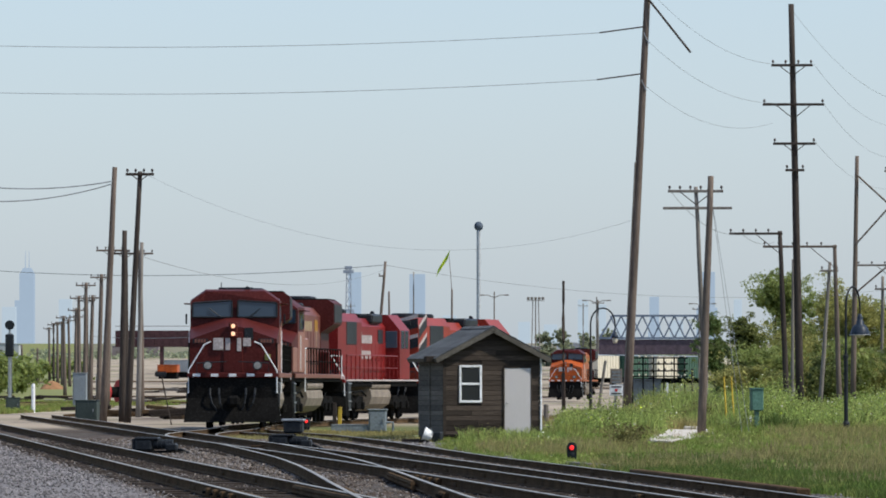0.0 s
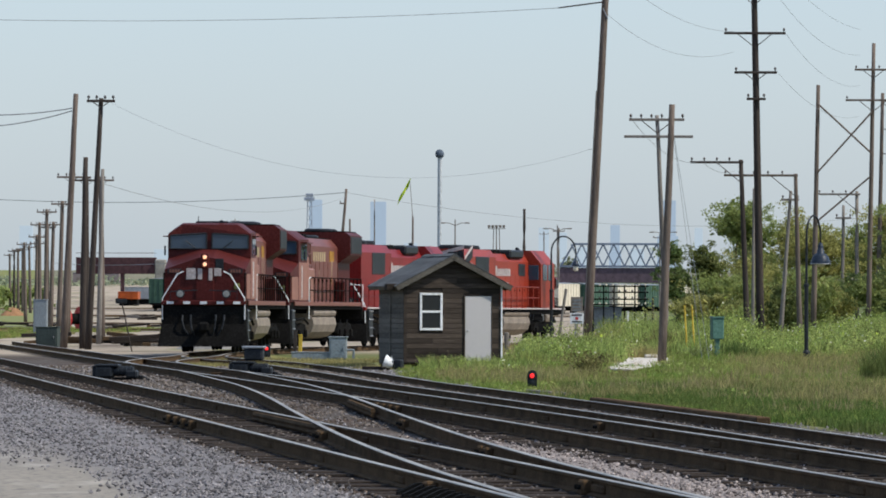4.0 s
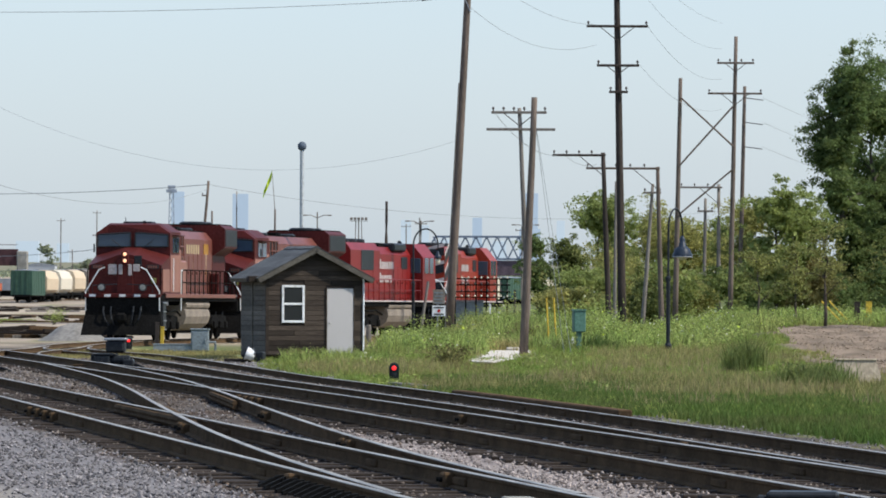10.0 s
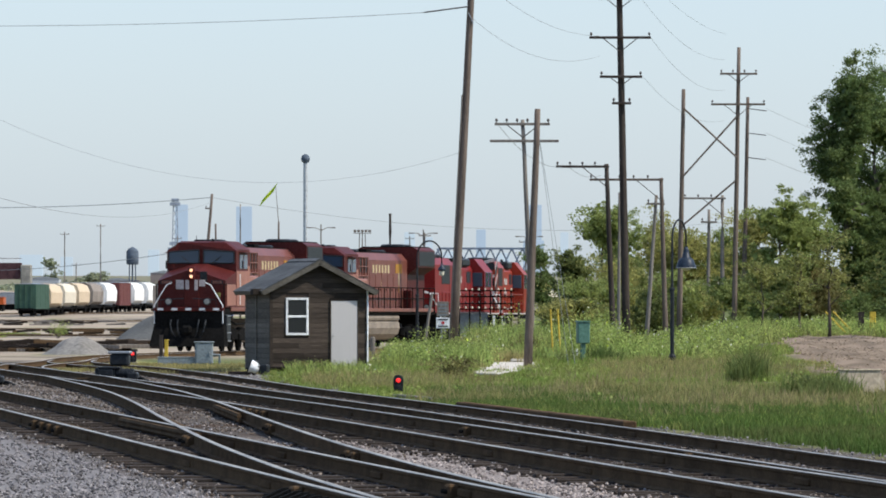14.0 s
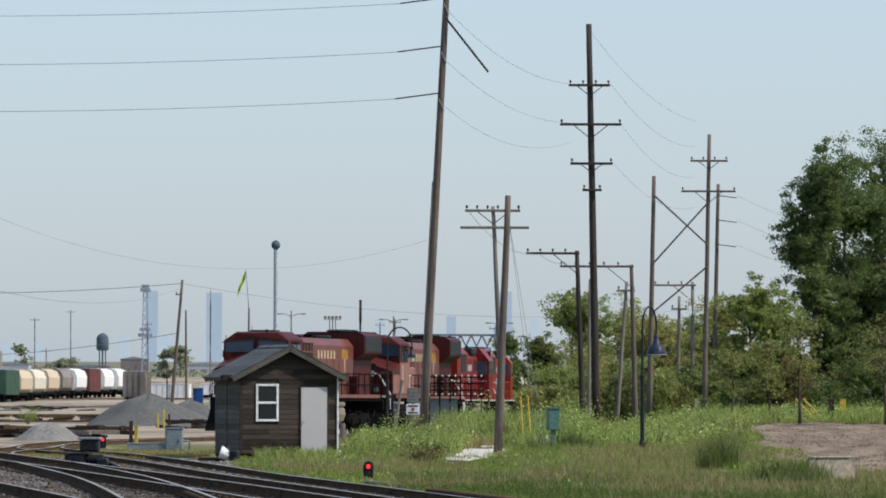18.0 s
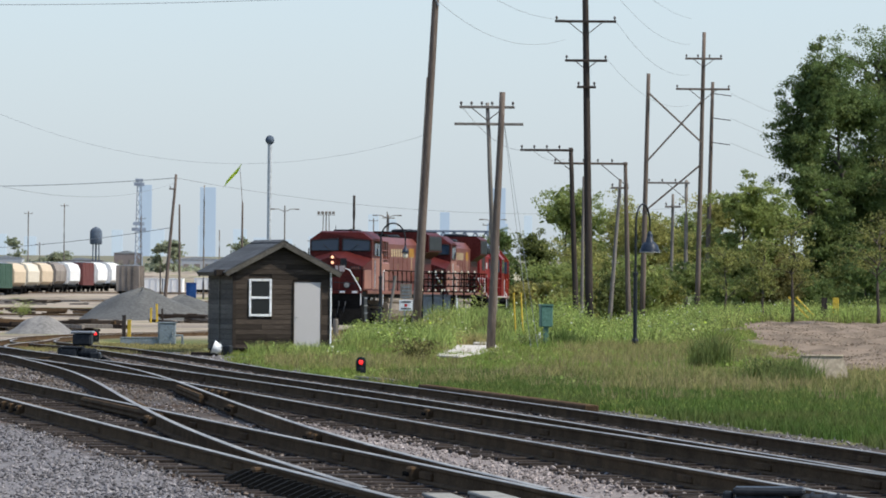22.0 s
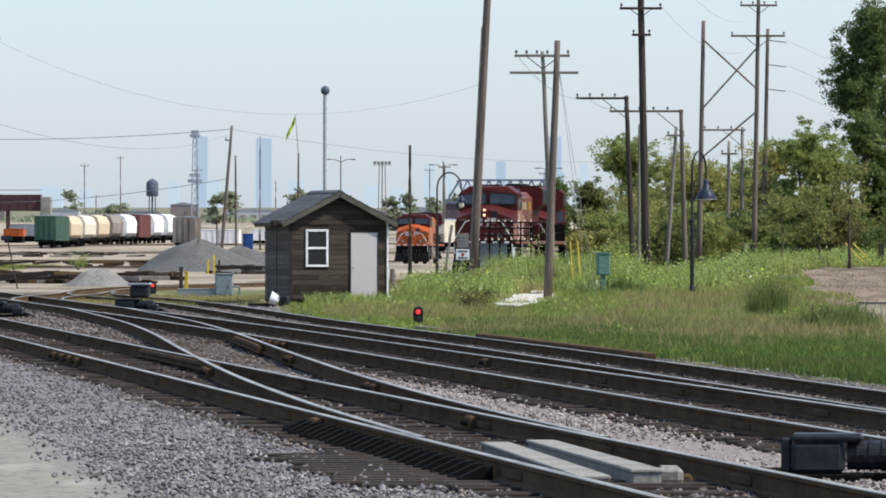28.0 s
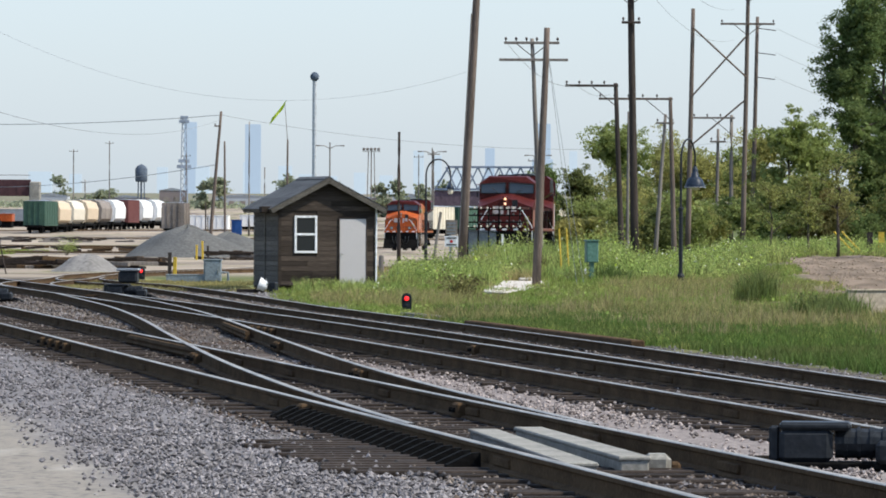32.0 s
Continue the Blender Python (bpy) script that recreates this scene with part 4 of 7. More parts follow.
pole("behind", 44.6, 430, 15.6, 0.28, 0.16, "pole")
pole("pale_a", 41.5, 420, 9.2, 0.0, 0.15, "pole_pale", ((9.0, 2.4, 0.2, 1.2, 4),))
pole("pale_b", 39.3, 425, 8.4, 0.1, 0.13, "pole_pale", ((7.6, 0.5, 0.5, 0, 2),))
fx = [up("frame_left", h) for h in (13.6, 9.5)] + [up("frame_right", h) for h in (12.8, 10.3)]
fr = thing("cross_brace", "crossed timber braces between two poles", "brace", Matrix.Translation(fx[1] - Vector((0, 0.2, 0))))
o = fx[1]
part("brace_bar", rod(fx[0] - o, fx[3] - o, 0.06, n=6), "pole", fr)
part("brace_bar", rod(fx[1] - o, fx[2] - o, 0.06, n=6), "pole", fr)
part("brace_bar", rod(up("frame_left", 6.6) - o, up("frame_right", 9.0) - o, 0.06, n=6), "pole", fr)
for i in range(3):
    part("line_post", rod(up("behind", 11.0 + 1.55 * i) - o, up("behind", 11.0 + 1.55 * i) + Vector((1.2, 0, -0.15)) - o, 0.03, n=5), "insulator", fr)

# poles on the yard's far side and by the left edge
pole("left_a", -75.5, 300, 11.3, 0.52, 0.17, "pole", label="bare timber pole by the yard entrance")
pole("left_b", -71.9, 296, 10.98, 0.56, 0.15, "pole_dark", ((10.85, 0.62, 0.62, 0.35, 4),), "dark pole with a short crossarm")
pole("left_c", -72.7, 305, 8.6, 0.12, 0.16, "pole_dark")
pole("left_d", -70.3, 345, 8.9, 0.18, 0.14, "pole_pale")
for b, d, h in ((-75.0, 420, 10.2), (-76.2, 520, 10.1), (-78.2, 570, 10.2), (-77.4, 590, 9.4), (-79.0, 640, 10.0), (-79.6, 700, 9.5),
                (-81.1, 760, 9.3), (-72.1, 425, 10.1), (-69.8, 430, 10.2), (-77.9, 660, 10.0), (-80.4, 890, 10.2), (-81.5, 915, 10.1), (-82.2, 935, 10.2), (-82.8, 955, 10.2), (-83.4, 1000, 10.0), (-79.4, 780, 9.6), (-85.2, 980, 6.8), (-87.4, 960, 7.2)):
    pole("row%d" % d, b, d, h, random.uniform(-0.25, 0.35), 0.21, random.choice(("pole", "pole_dark", "pole")), ((h - 0.25, 0.85, 0.85, 0.4, 4),) if h > 9 else (),
         "timber pole in a receding row")
pole("yard_a", -35.5, 600, 12.5, 1.05, 0.17, "pole", ((11.2, 0.5, 0.1, 0, 2),), "leaning timber pole beside the gravel heap")
pole("yard_b", -33.1, 700, 11.2, -0.1, 0.14, "pole")
pole("yard_c", -29.6, 900, 16.5, 0.0, 0.13, "pole_pale")
pole("yard_d", -35.9, 500, 4.0, -0.05, 0.07, "pole_dark")
pole("yard_e", -27.3, 1000, 11.5, 0.0, 0.13, "pole_pale")
pole("behind_train", -7.5, 430, 8.2, 0.0, 0.13, "pole_dark", label="plain dark pole standing beyond the track")
pole("flag_pole", -24.0, 800, 12.8, 0.05, 0.16, "pole", label="pole that carries a tattered flag on a whip")
for b, d, h in ((-55.5, 1400, 19), (-50.2, 1500, 22), (-53.8, 1450, 13), (-38.9, 1300, 17), (-4.6, 1300, 17), (-2.4, 1000, 14), (12.5, 900, 12)):
    pole("far%d" % d + str(b), b, d, h, 0.0, 0.16, "pole_pale", ((h - 0.5, 0.9, 0.9, 0, 2),), "distant timber pole across the yard")

A = Vector((-52, 300, 0))
for h in (19.65, 17.5, 15.42):
    wire(up("tall", h, -2.05) - Vector((0, 0, 0.26)), A + Vector((0, 0, h + 0.6)), 1.0, 0.013)
for h, h2, s in ((19.2, 16.8, 0.7), (17.0, 14.95, 0.7), (15.0, 14.0, 0.9)):
    wire(up("tall", h), up("line", h2, -1.0), s, 0.009)
for h, h2, dx in ((19.4, 17.6, 0), (16.8, 16.1, 1.0), (14.95, 14.3, 1.4), (13.1, 12.5, 1.0)):
    wire(up("line", h, dx), up("frame_right", h2, -0.8), 0.8, 0.008)
for i in range(3):
    wire(up("behind", 11.0 + 1.55 * i, 1.2), (48, 560, 10.5 + 1.5 * i), 1.2, 0.01)
for h, end, s in ((10.66, 10.95, 0.45), (10.54, 10.2, 0.58)):
    wire((-22.3, 300, h), (-31.0, 300, end), s, 0.026)
wire(up("left_b", 11), up("tall", 9.0), 2.3, 0.006)
wire(up("yard_a", 12.2), (-70, 640, 13.4), 1.2, 0.03)
wire(up("yard_a", 12.2), (30, 700, 11.5), 1.8, 0.02)
wire(up("yard_a", 7.8), (-70, 900, 8), 1.0, 0.03)
wire(up("left_d", 8.2), up("yard_a", 11.8), 1.4, 0.015)
wire(up("twin", 10.2, -1.1), up("gantry", 9.2, -2.3), 0.5)
wire(up("gantry", 9.3, -2.0), up("gantry2", 9.0, -3.2), 0.3)
for dx in (0.25, 0.45):
    wire(up("near", 8.2), up("near", 0.0) + Vector((1.1 + dx * 1.2, 1.0, 0)), 0.0, 0.008, "guy_wire")


M["lamp_blue"] = material("dark blue-grey enamel", (0.022, 0.032, 0.05), 0.4, dark=0.8, bump=0)


def gooseneck(b, d, turn, small=False):
    """A black lamp post with a bent top and a bell shade."""
    x, y, z = z_at(b, d)
    p = thing("street_lamp", "black gooseneck lamp post with a bell shade, among weeds", "street lamp", pose(x, y, z, 0, 0, turn), "gooseneck street lamps")
    part("base", lathe([(0.16, 0), (0.16, 0.1), (0.12, 0.16), (0.13, 0.32), (0.09, 0.4)], 12), "black", p, smooth=False)
    part("post", lathe([(0.075, 0.4), (0.07, 2.6), (0.09, 2.62), (0.09, 2.7), (0.045, 2.74), (0.04, 4.4)], 10), "black", p)
    r = 0.56
    arc = [(r - r * math.cos(a), 0, 4.4 + 0.72 * math.sin(a)) for a in np.linspace(0, math.pi * 1.0, 14)]
    part("neck", tube([(0, 0, 4.2)] + arc + [(2 * r, 0, 4.1)], 0.036, 8), "black", p, smooth=True)
    if small:
        part("cap", lathe([(0.17, 0), (0.175, 0.03), (0.14, 0.14), (0.07, 0.2), (0.04, 0.34)], 16), "lamp_blue", p, "small dark cap", True).matrix_basis = pose(2 * r, 0, 3.78)
        part("globe", lathe([(0.07, 0), (0.11, 0.06), (0.12, 0.16), (0.1, 0.25)], 16), "globe", p, "pale glass globe", True).matrix_basis = pose(2 * r, 0, 3.54)
        return
    s = part("shade", lathe([(0.35, 0), (0.36, 0.03), (0.33, 0.12), (0.29, 0.24), (0.22, 0.34), (0.13, 0.4), (0.13, 0.5), (0.10, 0.52), (0.10, 0.62), (0.05, 0.76)], 18), "lamp_blue", p, "dark bell-shaped shade", True)
    s.matrix_basis = pose(2 * r, 0, 3.42)
    part("rim", lathe([(0.355, 0), (0.375, 0.012), (0.355, 0.03)], 18), "steel", s)
    part("lens", lathe([(0.02, -0.1), (0.14, -0.06), (0.2, 0.01)], 12), "globe", p).matrix_basis = pose(2 * r, 0, 3.42)


gooseneck(34.1, 238, 62)
gooseneck(-3.5, 306, 10, True)


def globe_lamp(b, d):
    x, y, z = z_at(b, d)
    p = thing("street_lamp", "black lamp post with a frosted acorn globe", "street lamp", Matrix.Translation((x, y, z)))
    part("base", lathe([(0.17, 0), (0.17, 0.06), (0.11, 0.12), (0.12, 0.28), (0.07, 0.34)], 14), "black", p)
    part("post", lathe([(0.065, 0.34), (0.05, 2.5), (0.09, 2.53), (0.10, 2.6)], 12), "black", p)
    part("globe", lathe([(0.08, 0), (0.12, 0.08), (0.155, 0.24), (0.14, 0.34), (0.08, 0.41), (0.05, 0.45), (0.015, 0.52)], 18), "globe", p, "frosted acorn globe", True).matrix_basis = pose(0, 0, 2.6)


globe_lamp(74.2, 150)


# ---- trees, weeds and grass ----
def leaf_mesh(name, centres, sizes, mat, flat=0.0):
    """Many small leaf clumps: two crossed quads at each centre, turned at random."""
    rng = np.random.default_rng(len(centres))
    n = len(centres)
    c = np.asarray(centres, float)
    s = np.asarray(sizes, float)[:, None]
    a = rng.normal(size=(n, 3))
    a[:, 2] *= 1 - flat
    a /= np.linalg.norm(a, axis=1)[:, None]
    b = np.cross(a, rng.normal(size=(n, 3)))
    b /= np.linalg.norm(b, axis=1)[:, None]
    k = np.cross(a, b)
    v = np.stack([c - a * s, c + b * s * 0.62 - k * s * 0.2, c + a * s, c - b * s * 0.62 + k * s * 0.15], 1).reshape(-1, 3)
    me = bpy.data.meshes.new(name)
    me.from_pydata(v.tolist(), [], np.arange(4 * n).reshape(-1, 4).tolist())
    me.materials.append(M[mat])
    return me


def tree(b, d, height, spread, mat, leaves, seed, label, bare=0.25, size=0.12, name="tree", cat="tree", column=False):
    rng = random.Random(seed)
    x, y, z = z_at(b, d)
    height -= z
    t = thing(name, label, cat, Matrix.Translation((x, y, z - 0.05)))
    n = 7
    line = [Vector((rng.uniform(-1, 1) * 0.03 * height * k / n, rng.uniform(-1, 1) * 0.02 * height, height * 0.86 * k / n)) for k in range(n + 1)]
    r0 = 0.016 * height + 0.015
    part("trunk", tube(line, [r0 * (1 - 0.88 * k / n) for k in range(n + 1)], 8), "bark", t, smooth=True)
    tips = []
    for k in range(int(10 + height * 1.3)):
        h = rng.uniform(bare, 0.97)
        i = min(n - 1, int(h / 0.86 * n)) if h < 0.86 else n - 1
        root = line[i].lerp(line[i + 1], rng.random())
        ang = rng.uniform(0, 2 * math.pi)
        narrow = 0.25 if column else 0.45
        reach = spread * (1.0 - narrow * max(0, (h - bare - 0.2) / (1 - bare))) * rng.uniform(0.5, 1.12)
        tip = root + Vector((math.cos(ang) * reach, math.sin(ang) * reach, reach * rng.uniform(0.15, 0.8)))
        tip.z = min(tip.z, height * rng.uniform(0.88, 1.0))
        mid = root.lerp(tip, 0.5) + Vector((0, 0, reach * 0.1))
        part("limb", tube([root, mid, tip], [r0 * 0.34, r0 * 0.2, r0 * 0.06], 4), "bark", t)
        tips += [(*root.lerp(tip, 0.6), 0.75), (*tip, 0.95), (*mid, 0.7)]
    tips.append((line[-1].x, line[-1].y, height * 0.95, 0.7))
    g = np.random.default_rng(seed)
    count = int(leaves * 2.3) if size == 0.075 else leaves
    # sprays of leaves: small puffs round the ends of the limbs, flatter than high
    tips = np.array(tips)
    puffs = np.repeat(tips, 5, 0)
    puffs[:, :3] += g.normal(0, 1, (len(puffs), 3)) * np.array([0.26, 0.26, 0.17]) * spread * puffs[:, 3:4]
    pick = puffs[g.integers(0, len(puffs), count)]
    c = pick[:, :3] + g.normal(0, 1, (count, 3)) * np.array([1.0, 1.0, 0.6]) * spread * 0.105 * pick[:, 3:4]
    low = c[:, 2] < height * bare * 0.7
    c[low, 2] = height * bare * 0.7 + g.random(low.sum()) * 0.3
    spans = size * g.uniform(0.6, 1.35, count)
    if size == 0.075:
        # broad leaf masses deep inside the crown
        core = int(leaves * 0.12)
        inner = tips[g.integers(0, len(tips), core)][:, :3] * np.array([0.55, 0.55, 0.93]) + g.normal(0, 1, (core, 3)) * spread * np.array([0.16, 0.16, 0.12])
        inner[:, 2] = np.clip(inner[:, 2], 0.2, height * 0.86)
        c, spans = np.concatenate([c, inner]), np.concatenate([spans, g.uniform(0.16, 0.3, core)])
    crown = new("crown", leaf_mesh("crown", c, spans, mat))
    crown.parent = t
    return t


TREES = [
    # bearing, distance, height, spread, leaves, count, label
    (59.6, 420, 18.4, 2.3, "leaf_dark", 24000, "tall dense dark green tree at the edge of the wood", 0.08),
    (64.6, 428, 17.2, 3.2, "leaf_dark", 22000, "dense dark green tree in a wood", 0.05),
    (70.5, 440, 20.0, 3.6, "leaf_dark", 18000, "tall green tree with an uneven crown", 0.08),
    (77.0, 435, 19.0, 3.4, "leaf_olive", 14000, "tall olive-green tree in a wood", 0.08),
    (80.5, 425, 15.5, 3.4, "leaf_brown", 12000, "tall tree with browning leaves", 0.1),
    (75.5, 415, 11.0, 2.6, "leaf_brown", 8000, "browning tree at the edge of the wood", 0.1),
    (84.0, 440, 18.0, 4.0, "leaf_autumn", 9000, "tall tree turning orange-brown", 0.1),
    (68.0, 455, 13.0, 4.2, "leaf_dark", 9000, "dark green tree deep in the wood", 0.02),
    (75.0, 460, 13.5, 4.4, "leaf_dark", 9000, "dark green tree deep in the wood", 0.02),
    (53.6, 404, 8.7, 1.9, "leaf", 6500, "mid-green tree behind the poles", 0.15),
    (50.0, 402, 9.7, 1.7, "leaf", 6000, "airy mid-green tree behind the poles", 0.2),
    (45.6, 450, 8.8, 2.3, "leaf_dry", 6000, "yellowing green tree behind the poles", 0.15),
    (41.0, 455, 7.6, 2.2, "leaf", 5500, "rounded green tree behind the poles", 0.12),
    (36.4, 440, 7.4, 2.4, "leaf_dry", 6500, "sunlit yellow-green tree behind the poles", 0.1),
    (32.0, 450, 8.6, 2.4, "leaf_dry", 7000, "yellow-green tree beside the pole line", 0.1),
    (27.6, 442, 8.2, 2.2, "leaf", 6500, "green tree beside the pole line", 0.12),
    (23.6, 430, 9.2, 2.0, "leaf", 6000, "airy green tree at the wood's edge", 0.2),
    (19.6, 425, 6.0, 1.7, "leaf_olive", 4500, "low brownish-green tree at the wood", 0.1),
    (15.0, 470, 6.8, 1.3, "leaf_dark", 3500, "slim dark tree beside the track", 0.1),
]
FILL = ("leaf_dry", "leaf", "leaf_dry", "leaf_olive", "leaf")
# from the eighth bush on, mostly darker leaves paint in the wood's deep shade
for k in range(17):
    TREES.append((18.8 + 4.1 * k, 402 + 9 * (k % 3), 2.8 + 2.2 * (k * 7 % 5) / 4, 1.7 + 0.5 * (k % 3), FILL[k % 5] if k < 7 else ("leaf_dark", "leaf_olive", "leaf_dark", "leaf_dark", "leaf_brown")[k % 5], 2600, "low bushy tree filling the edge of the wood", 0.02))
for i, (b, d, h, sp, lm, n, lab, bare) in enumerate(TREES):
    tree(b, d, h, sp, lm, n, 10 + i, lab, bare, column=i < 2, size=0.075)
for i, (b, d, h, sp) in enumerate(((47.4, 300, 4.3, 1.1), (52.9, 296, 4.6, 0.85), (57.3, 285, 5.4, 1.2), (70.0, 282, 5.5, 1.35), (77.2, 300, 5.3, 1.3), (84.5, 288, 5.0, 1.2))):
    tree(b, d, h, sp, "leaf_young", 1900, 60 + i, "young planted tree with a thin trunk and sparse leaves", 0.27, 0.055)


def shrub(b, d, h, w, mat, n, seed, size=0.04):
    rng = random.Random(seed)
    x, y, z = z_at(b, d)
    t = thing("shrub", "leafy green shrub in rough grass", "shrub", Matrix.Translation((x, y, z)), "shrubs")
    cs, tips = [], []
    for k in range(16):
        tip = Vector((rng.uniform(-w, w) * 0.95, rng.uniform(-w, w) * 0.8, h * rng.uniform(0.45, 1.0) ** 1.2))
        part("stem", rod((rng.uniform(-0.1, 0.1), rng.uniform(-0.1, 0.1), -0.05), tip, 0.015, 0.004, 4), "bark", t)
        tips.append(tip)
    for k in range(n):
        tip = rng.choice(tips)
        cs.append(tip * rng.uniform(0.3, 1.02) + Vector((rng.gauss(0, w * 0.24), rng.gauss(0, w * 0.24), rng.gauss(0, 0.06))))
    for c in cs:
        c.z = max(0.03, c.z)
    o = new("foliage", leaf_mesh("foliage", cs, [size * rng.uniform(0.6, 1.4) for c in cs], mat))
    o.parent = t


for i, (b, d, h, w, mt, n) in enumerate(((54.6, 160, 0.6, 0.6, "leaf_olive", 1200), (12.0, 262, 1.1, 0.7, "leaf_brown", 1200), (-56.5, 520, 1.3, 1.0, "weed", 900), (1.4, 197, 0.85, 0.62, "leaf_brown", 900), (18.5, 240, 0.6, 0.5, "leaf", 500), (3.0, 262, 1.0, 0.8, "leaf_dry", 1000),
                                         (61.5, 168, 0.5, 0.3, "leaf_dry", 400), (5.5, 275, 1.2, 0.8, "straw", 900), (-1.5, 280, 1.4, 0.8, "weed", 900), (-20.0, 207, 0.5, 0.5, "straw", 260), (-17.5, 205, 0.42, 0.4, "weed", 260))):
    shrub(b, d, h, w, mt, n, 90 + i)


def blades(name, label, area, count, h, width, mat, seed, per=6, lean=0.35):
    """Grass: tufts of narrow bent blades, over the places that area(x, y) accepts."""
    rng = np.random.default_rng(seed)
    pts = []
    while len(pts) < count:
        x, y = area(rng)
        pts.append((x, y, ground_z(x, y)))
    p = np.repeat(np.array(pts), per, 0)
    n = len(p)
    p[:, :2] += rng.normal(0, 0.07, (n, 2))
    tall = np.repeat(rng.uniform(0.6, 1.3, count), per) * rng.uniform(0.5, 1.0, n) * h
    turn = rng.uniform(0, 2 * np.pi, n)
    w = width * rng.uniform(0.6, 1.3, n)
    side = np.stack([np.cos(turn), np.sin(turn) * 0.4, 0 * turn], 1) * w[:, None] / 2
    tip = np.stack([rng.normal(0, lean, n) * tall, rng.normal(0, lean, n) * tall, tall], 1)
    mid = tip * np.array([0.35, 0.35, 0.6])
    v = np.stack([p - side, p + side, p + mid + side * 0.8, p + mid - side * 0.8, p + tip], 1).reshape(-1, 3)
    f = []
    for k in range(n):
        f.append((5 * k, 5 * k + 1, 5 * k + 2, 5 * k + 3))
        f.append((5 * k + 3, 5 * k + 2, 5 * k + 4))
    me = bpy.data.meshes.new(name)
    me.from_pydata(v.tolist(), [], f)
    me.materials.append(M[mat])
    tagged(new(name, me), label, "grass", kind="stuff")


def within(b0, b1, d0, d1, keep=lambda x, y: True):
    def draw(rng):
        while True:
            d = d0 + (d1 - d0) * rng.random()
            x = (b0 + (b1 - b0) * rng.random()) * d / 1000
            if keep(x, d):
                return x, d
    return draw


def on_grass(x, y):
    if x < track_c(y) + 2.7 - 1.0 * smooth(y, 115, 150) + 0.5 * noise.noise((x * 0.5, y * 0.2, 0)):
        return False
    if 212 < y < 253 and 0.8 + 0.022 * (y - 200) + 0.3 * noise.noise((x * 2, y * 0.4, 1)) < x < 1.75 + 0.042 * (y - 199) + 0.3 * noise.noise((x, y * 0.2, 4)):
        return False
    if x > (0.0442 + 0.000144 * (280 - y) + 0.007 * noise.noise((x * 0.8, y * 0.1, 5))) * y and 183 + 3 * noise.noise((x * 0.5, 2, 5)) < y < 291:
        return False
    return not (-5.6 < x < -1.5 and 209 < y < 216)


blades("meadow_grass", "short green grass beside the tracks", within(-2, 88, 80, 178, on_grass), 17000, 0.22, 0.016, "grass_deep", 1, 7)
blades("lawn_grass", "low green grass in front of the lamp posts", within(-26, 84, 118, 250, on_grass), 22000, 0.17, 0.02, "grass", 21, 7)
blades("seed_heads", "fine reddish-brown seed heads over the grass", within(-12, 84, 128, 215, lambda x, y: on_grass(x, y) and noise.noise((x * 0.25, y * 0.07, 21)) > 0.05), 1000, 0.4, 0.011, "seed", 22, 5, 0.25)
blades("rough_grass", "rough green grass on the field", within(-2, 84, 236, 350, on_grass), 13000, 0.3, 0.028, "grass", 2, 7)
blades("dry_stalks", "dry straw-coloured stalks in the grass", within(-20, 80, 140, 300, lambda x, y: on_grass(x, y) and noise.noise((x * 0.2, y * 0.05, 6)) > -0.05), 7500, 0.38, 0.014, "straw", 3, 5)
blades("tall_weeds", "tall leafy green weeds", within(2, 84, 250, 355, lambda x, y: on_grass(x, y) and noise.noise((x * 0.25, y * 0.06, 3)) > -0.2), 4200, 0.8, 0.035, "weed", 4, 9, 0.3)
blades("pole_weeds", "dense tall weeds round the tall pole", within(4, 26, 262, 318, lambda x, y: on_grass(x, y) and noise.noise((x * 0.35, y * 0.08, 3)) > -0.2), 2200, 1.3, 0.03, "weed", 24, 9, 0.22)
blades("shed_weeds", "tall weeds along the shed and lamp post", within(-12, 8, 222, 292, lambda x, y: on_grass(x, y) and x > -1.9 and noise.noise((x * 0.6, y * 0.1, 9)) > -0.1), 1800, 0.72, 0.026, "weed", 5, 8, 0.25)
blades("wall_weeds", "straggling weeds at the foot of the shed wall", within(-22.5, -7, 203, 211, lambda x, y: x > track_c(y) + 2.0), 420, 0.42, 0.02, "weed", 15, 7, 0.3)
blades("yard_grass", "yellowish grass patch behind the signal", within(-58, -27, 206, 236, lambda x, y: noise.noise((x * 0.4, y * 0.15, 8)) > -0.1), 3200, 0.14, 0.02, "straw", 6)
blades("yard_tufts", "tufts of green grass on the sandy yard", within(-96, -27, 225, 620, lambda x, y: x < track_a(min(y, 330)) - 1.5 and noise.noise((x * 0.16, y * 0.035, 11)) > 0.16), 5200, 0.3, 0.045, "grass", 33, 6)
blades("yard_straw", "dry grass on the sandy yard", within(-96, -22, 222, 560, lambda x, y: x < track_a(min(y, 330)) - 1.5 and noise.noise((x * 0.2, y * 0.05, 14)) > 0.12), 3000, 0.22, 0.04, "straw", 34, 6)


def clump(b, d, w):
    """Places scattered round one spot."""
    def draw(rng):
        return b * d / 1000 + rng.normal(0, w), d + rng.normal(0, w * 2)
    return draw


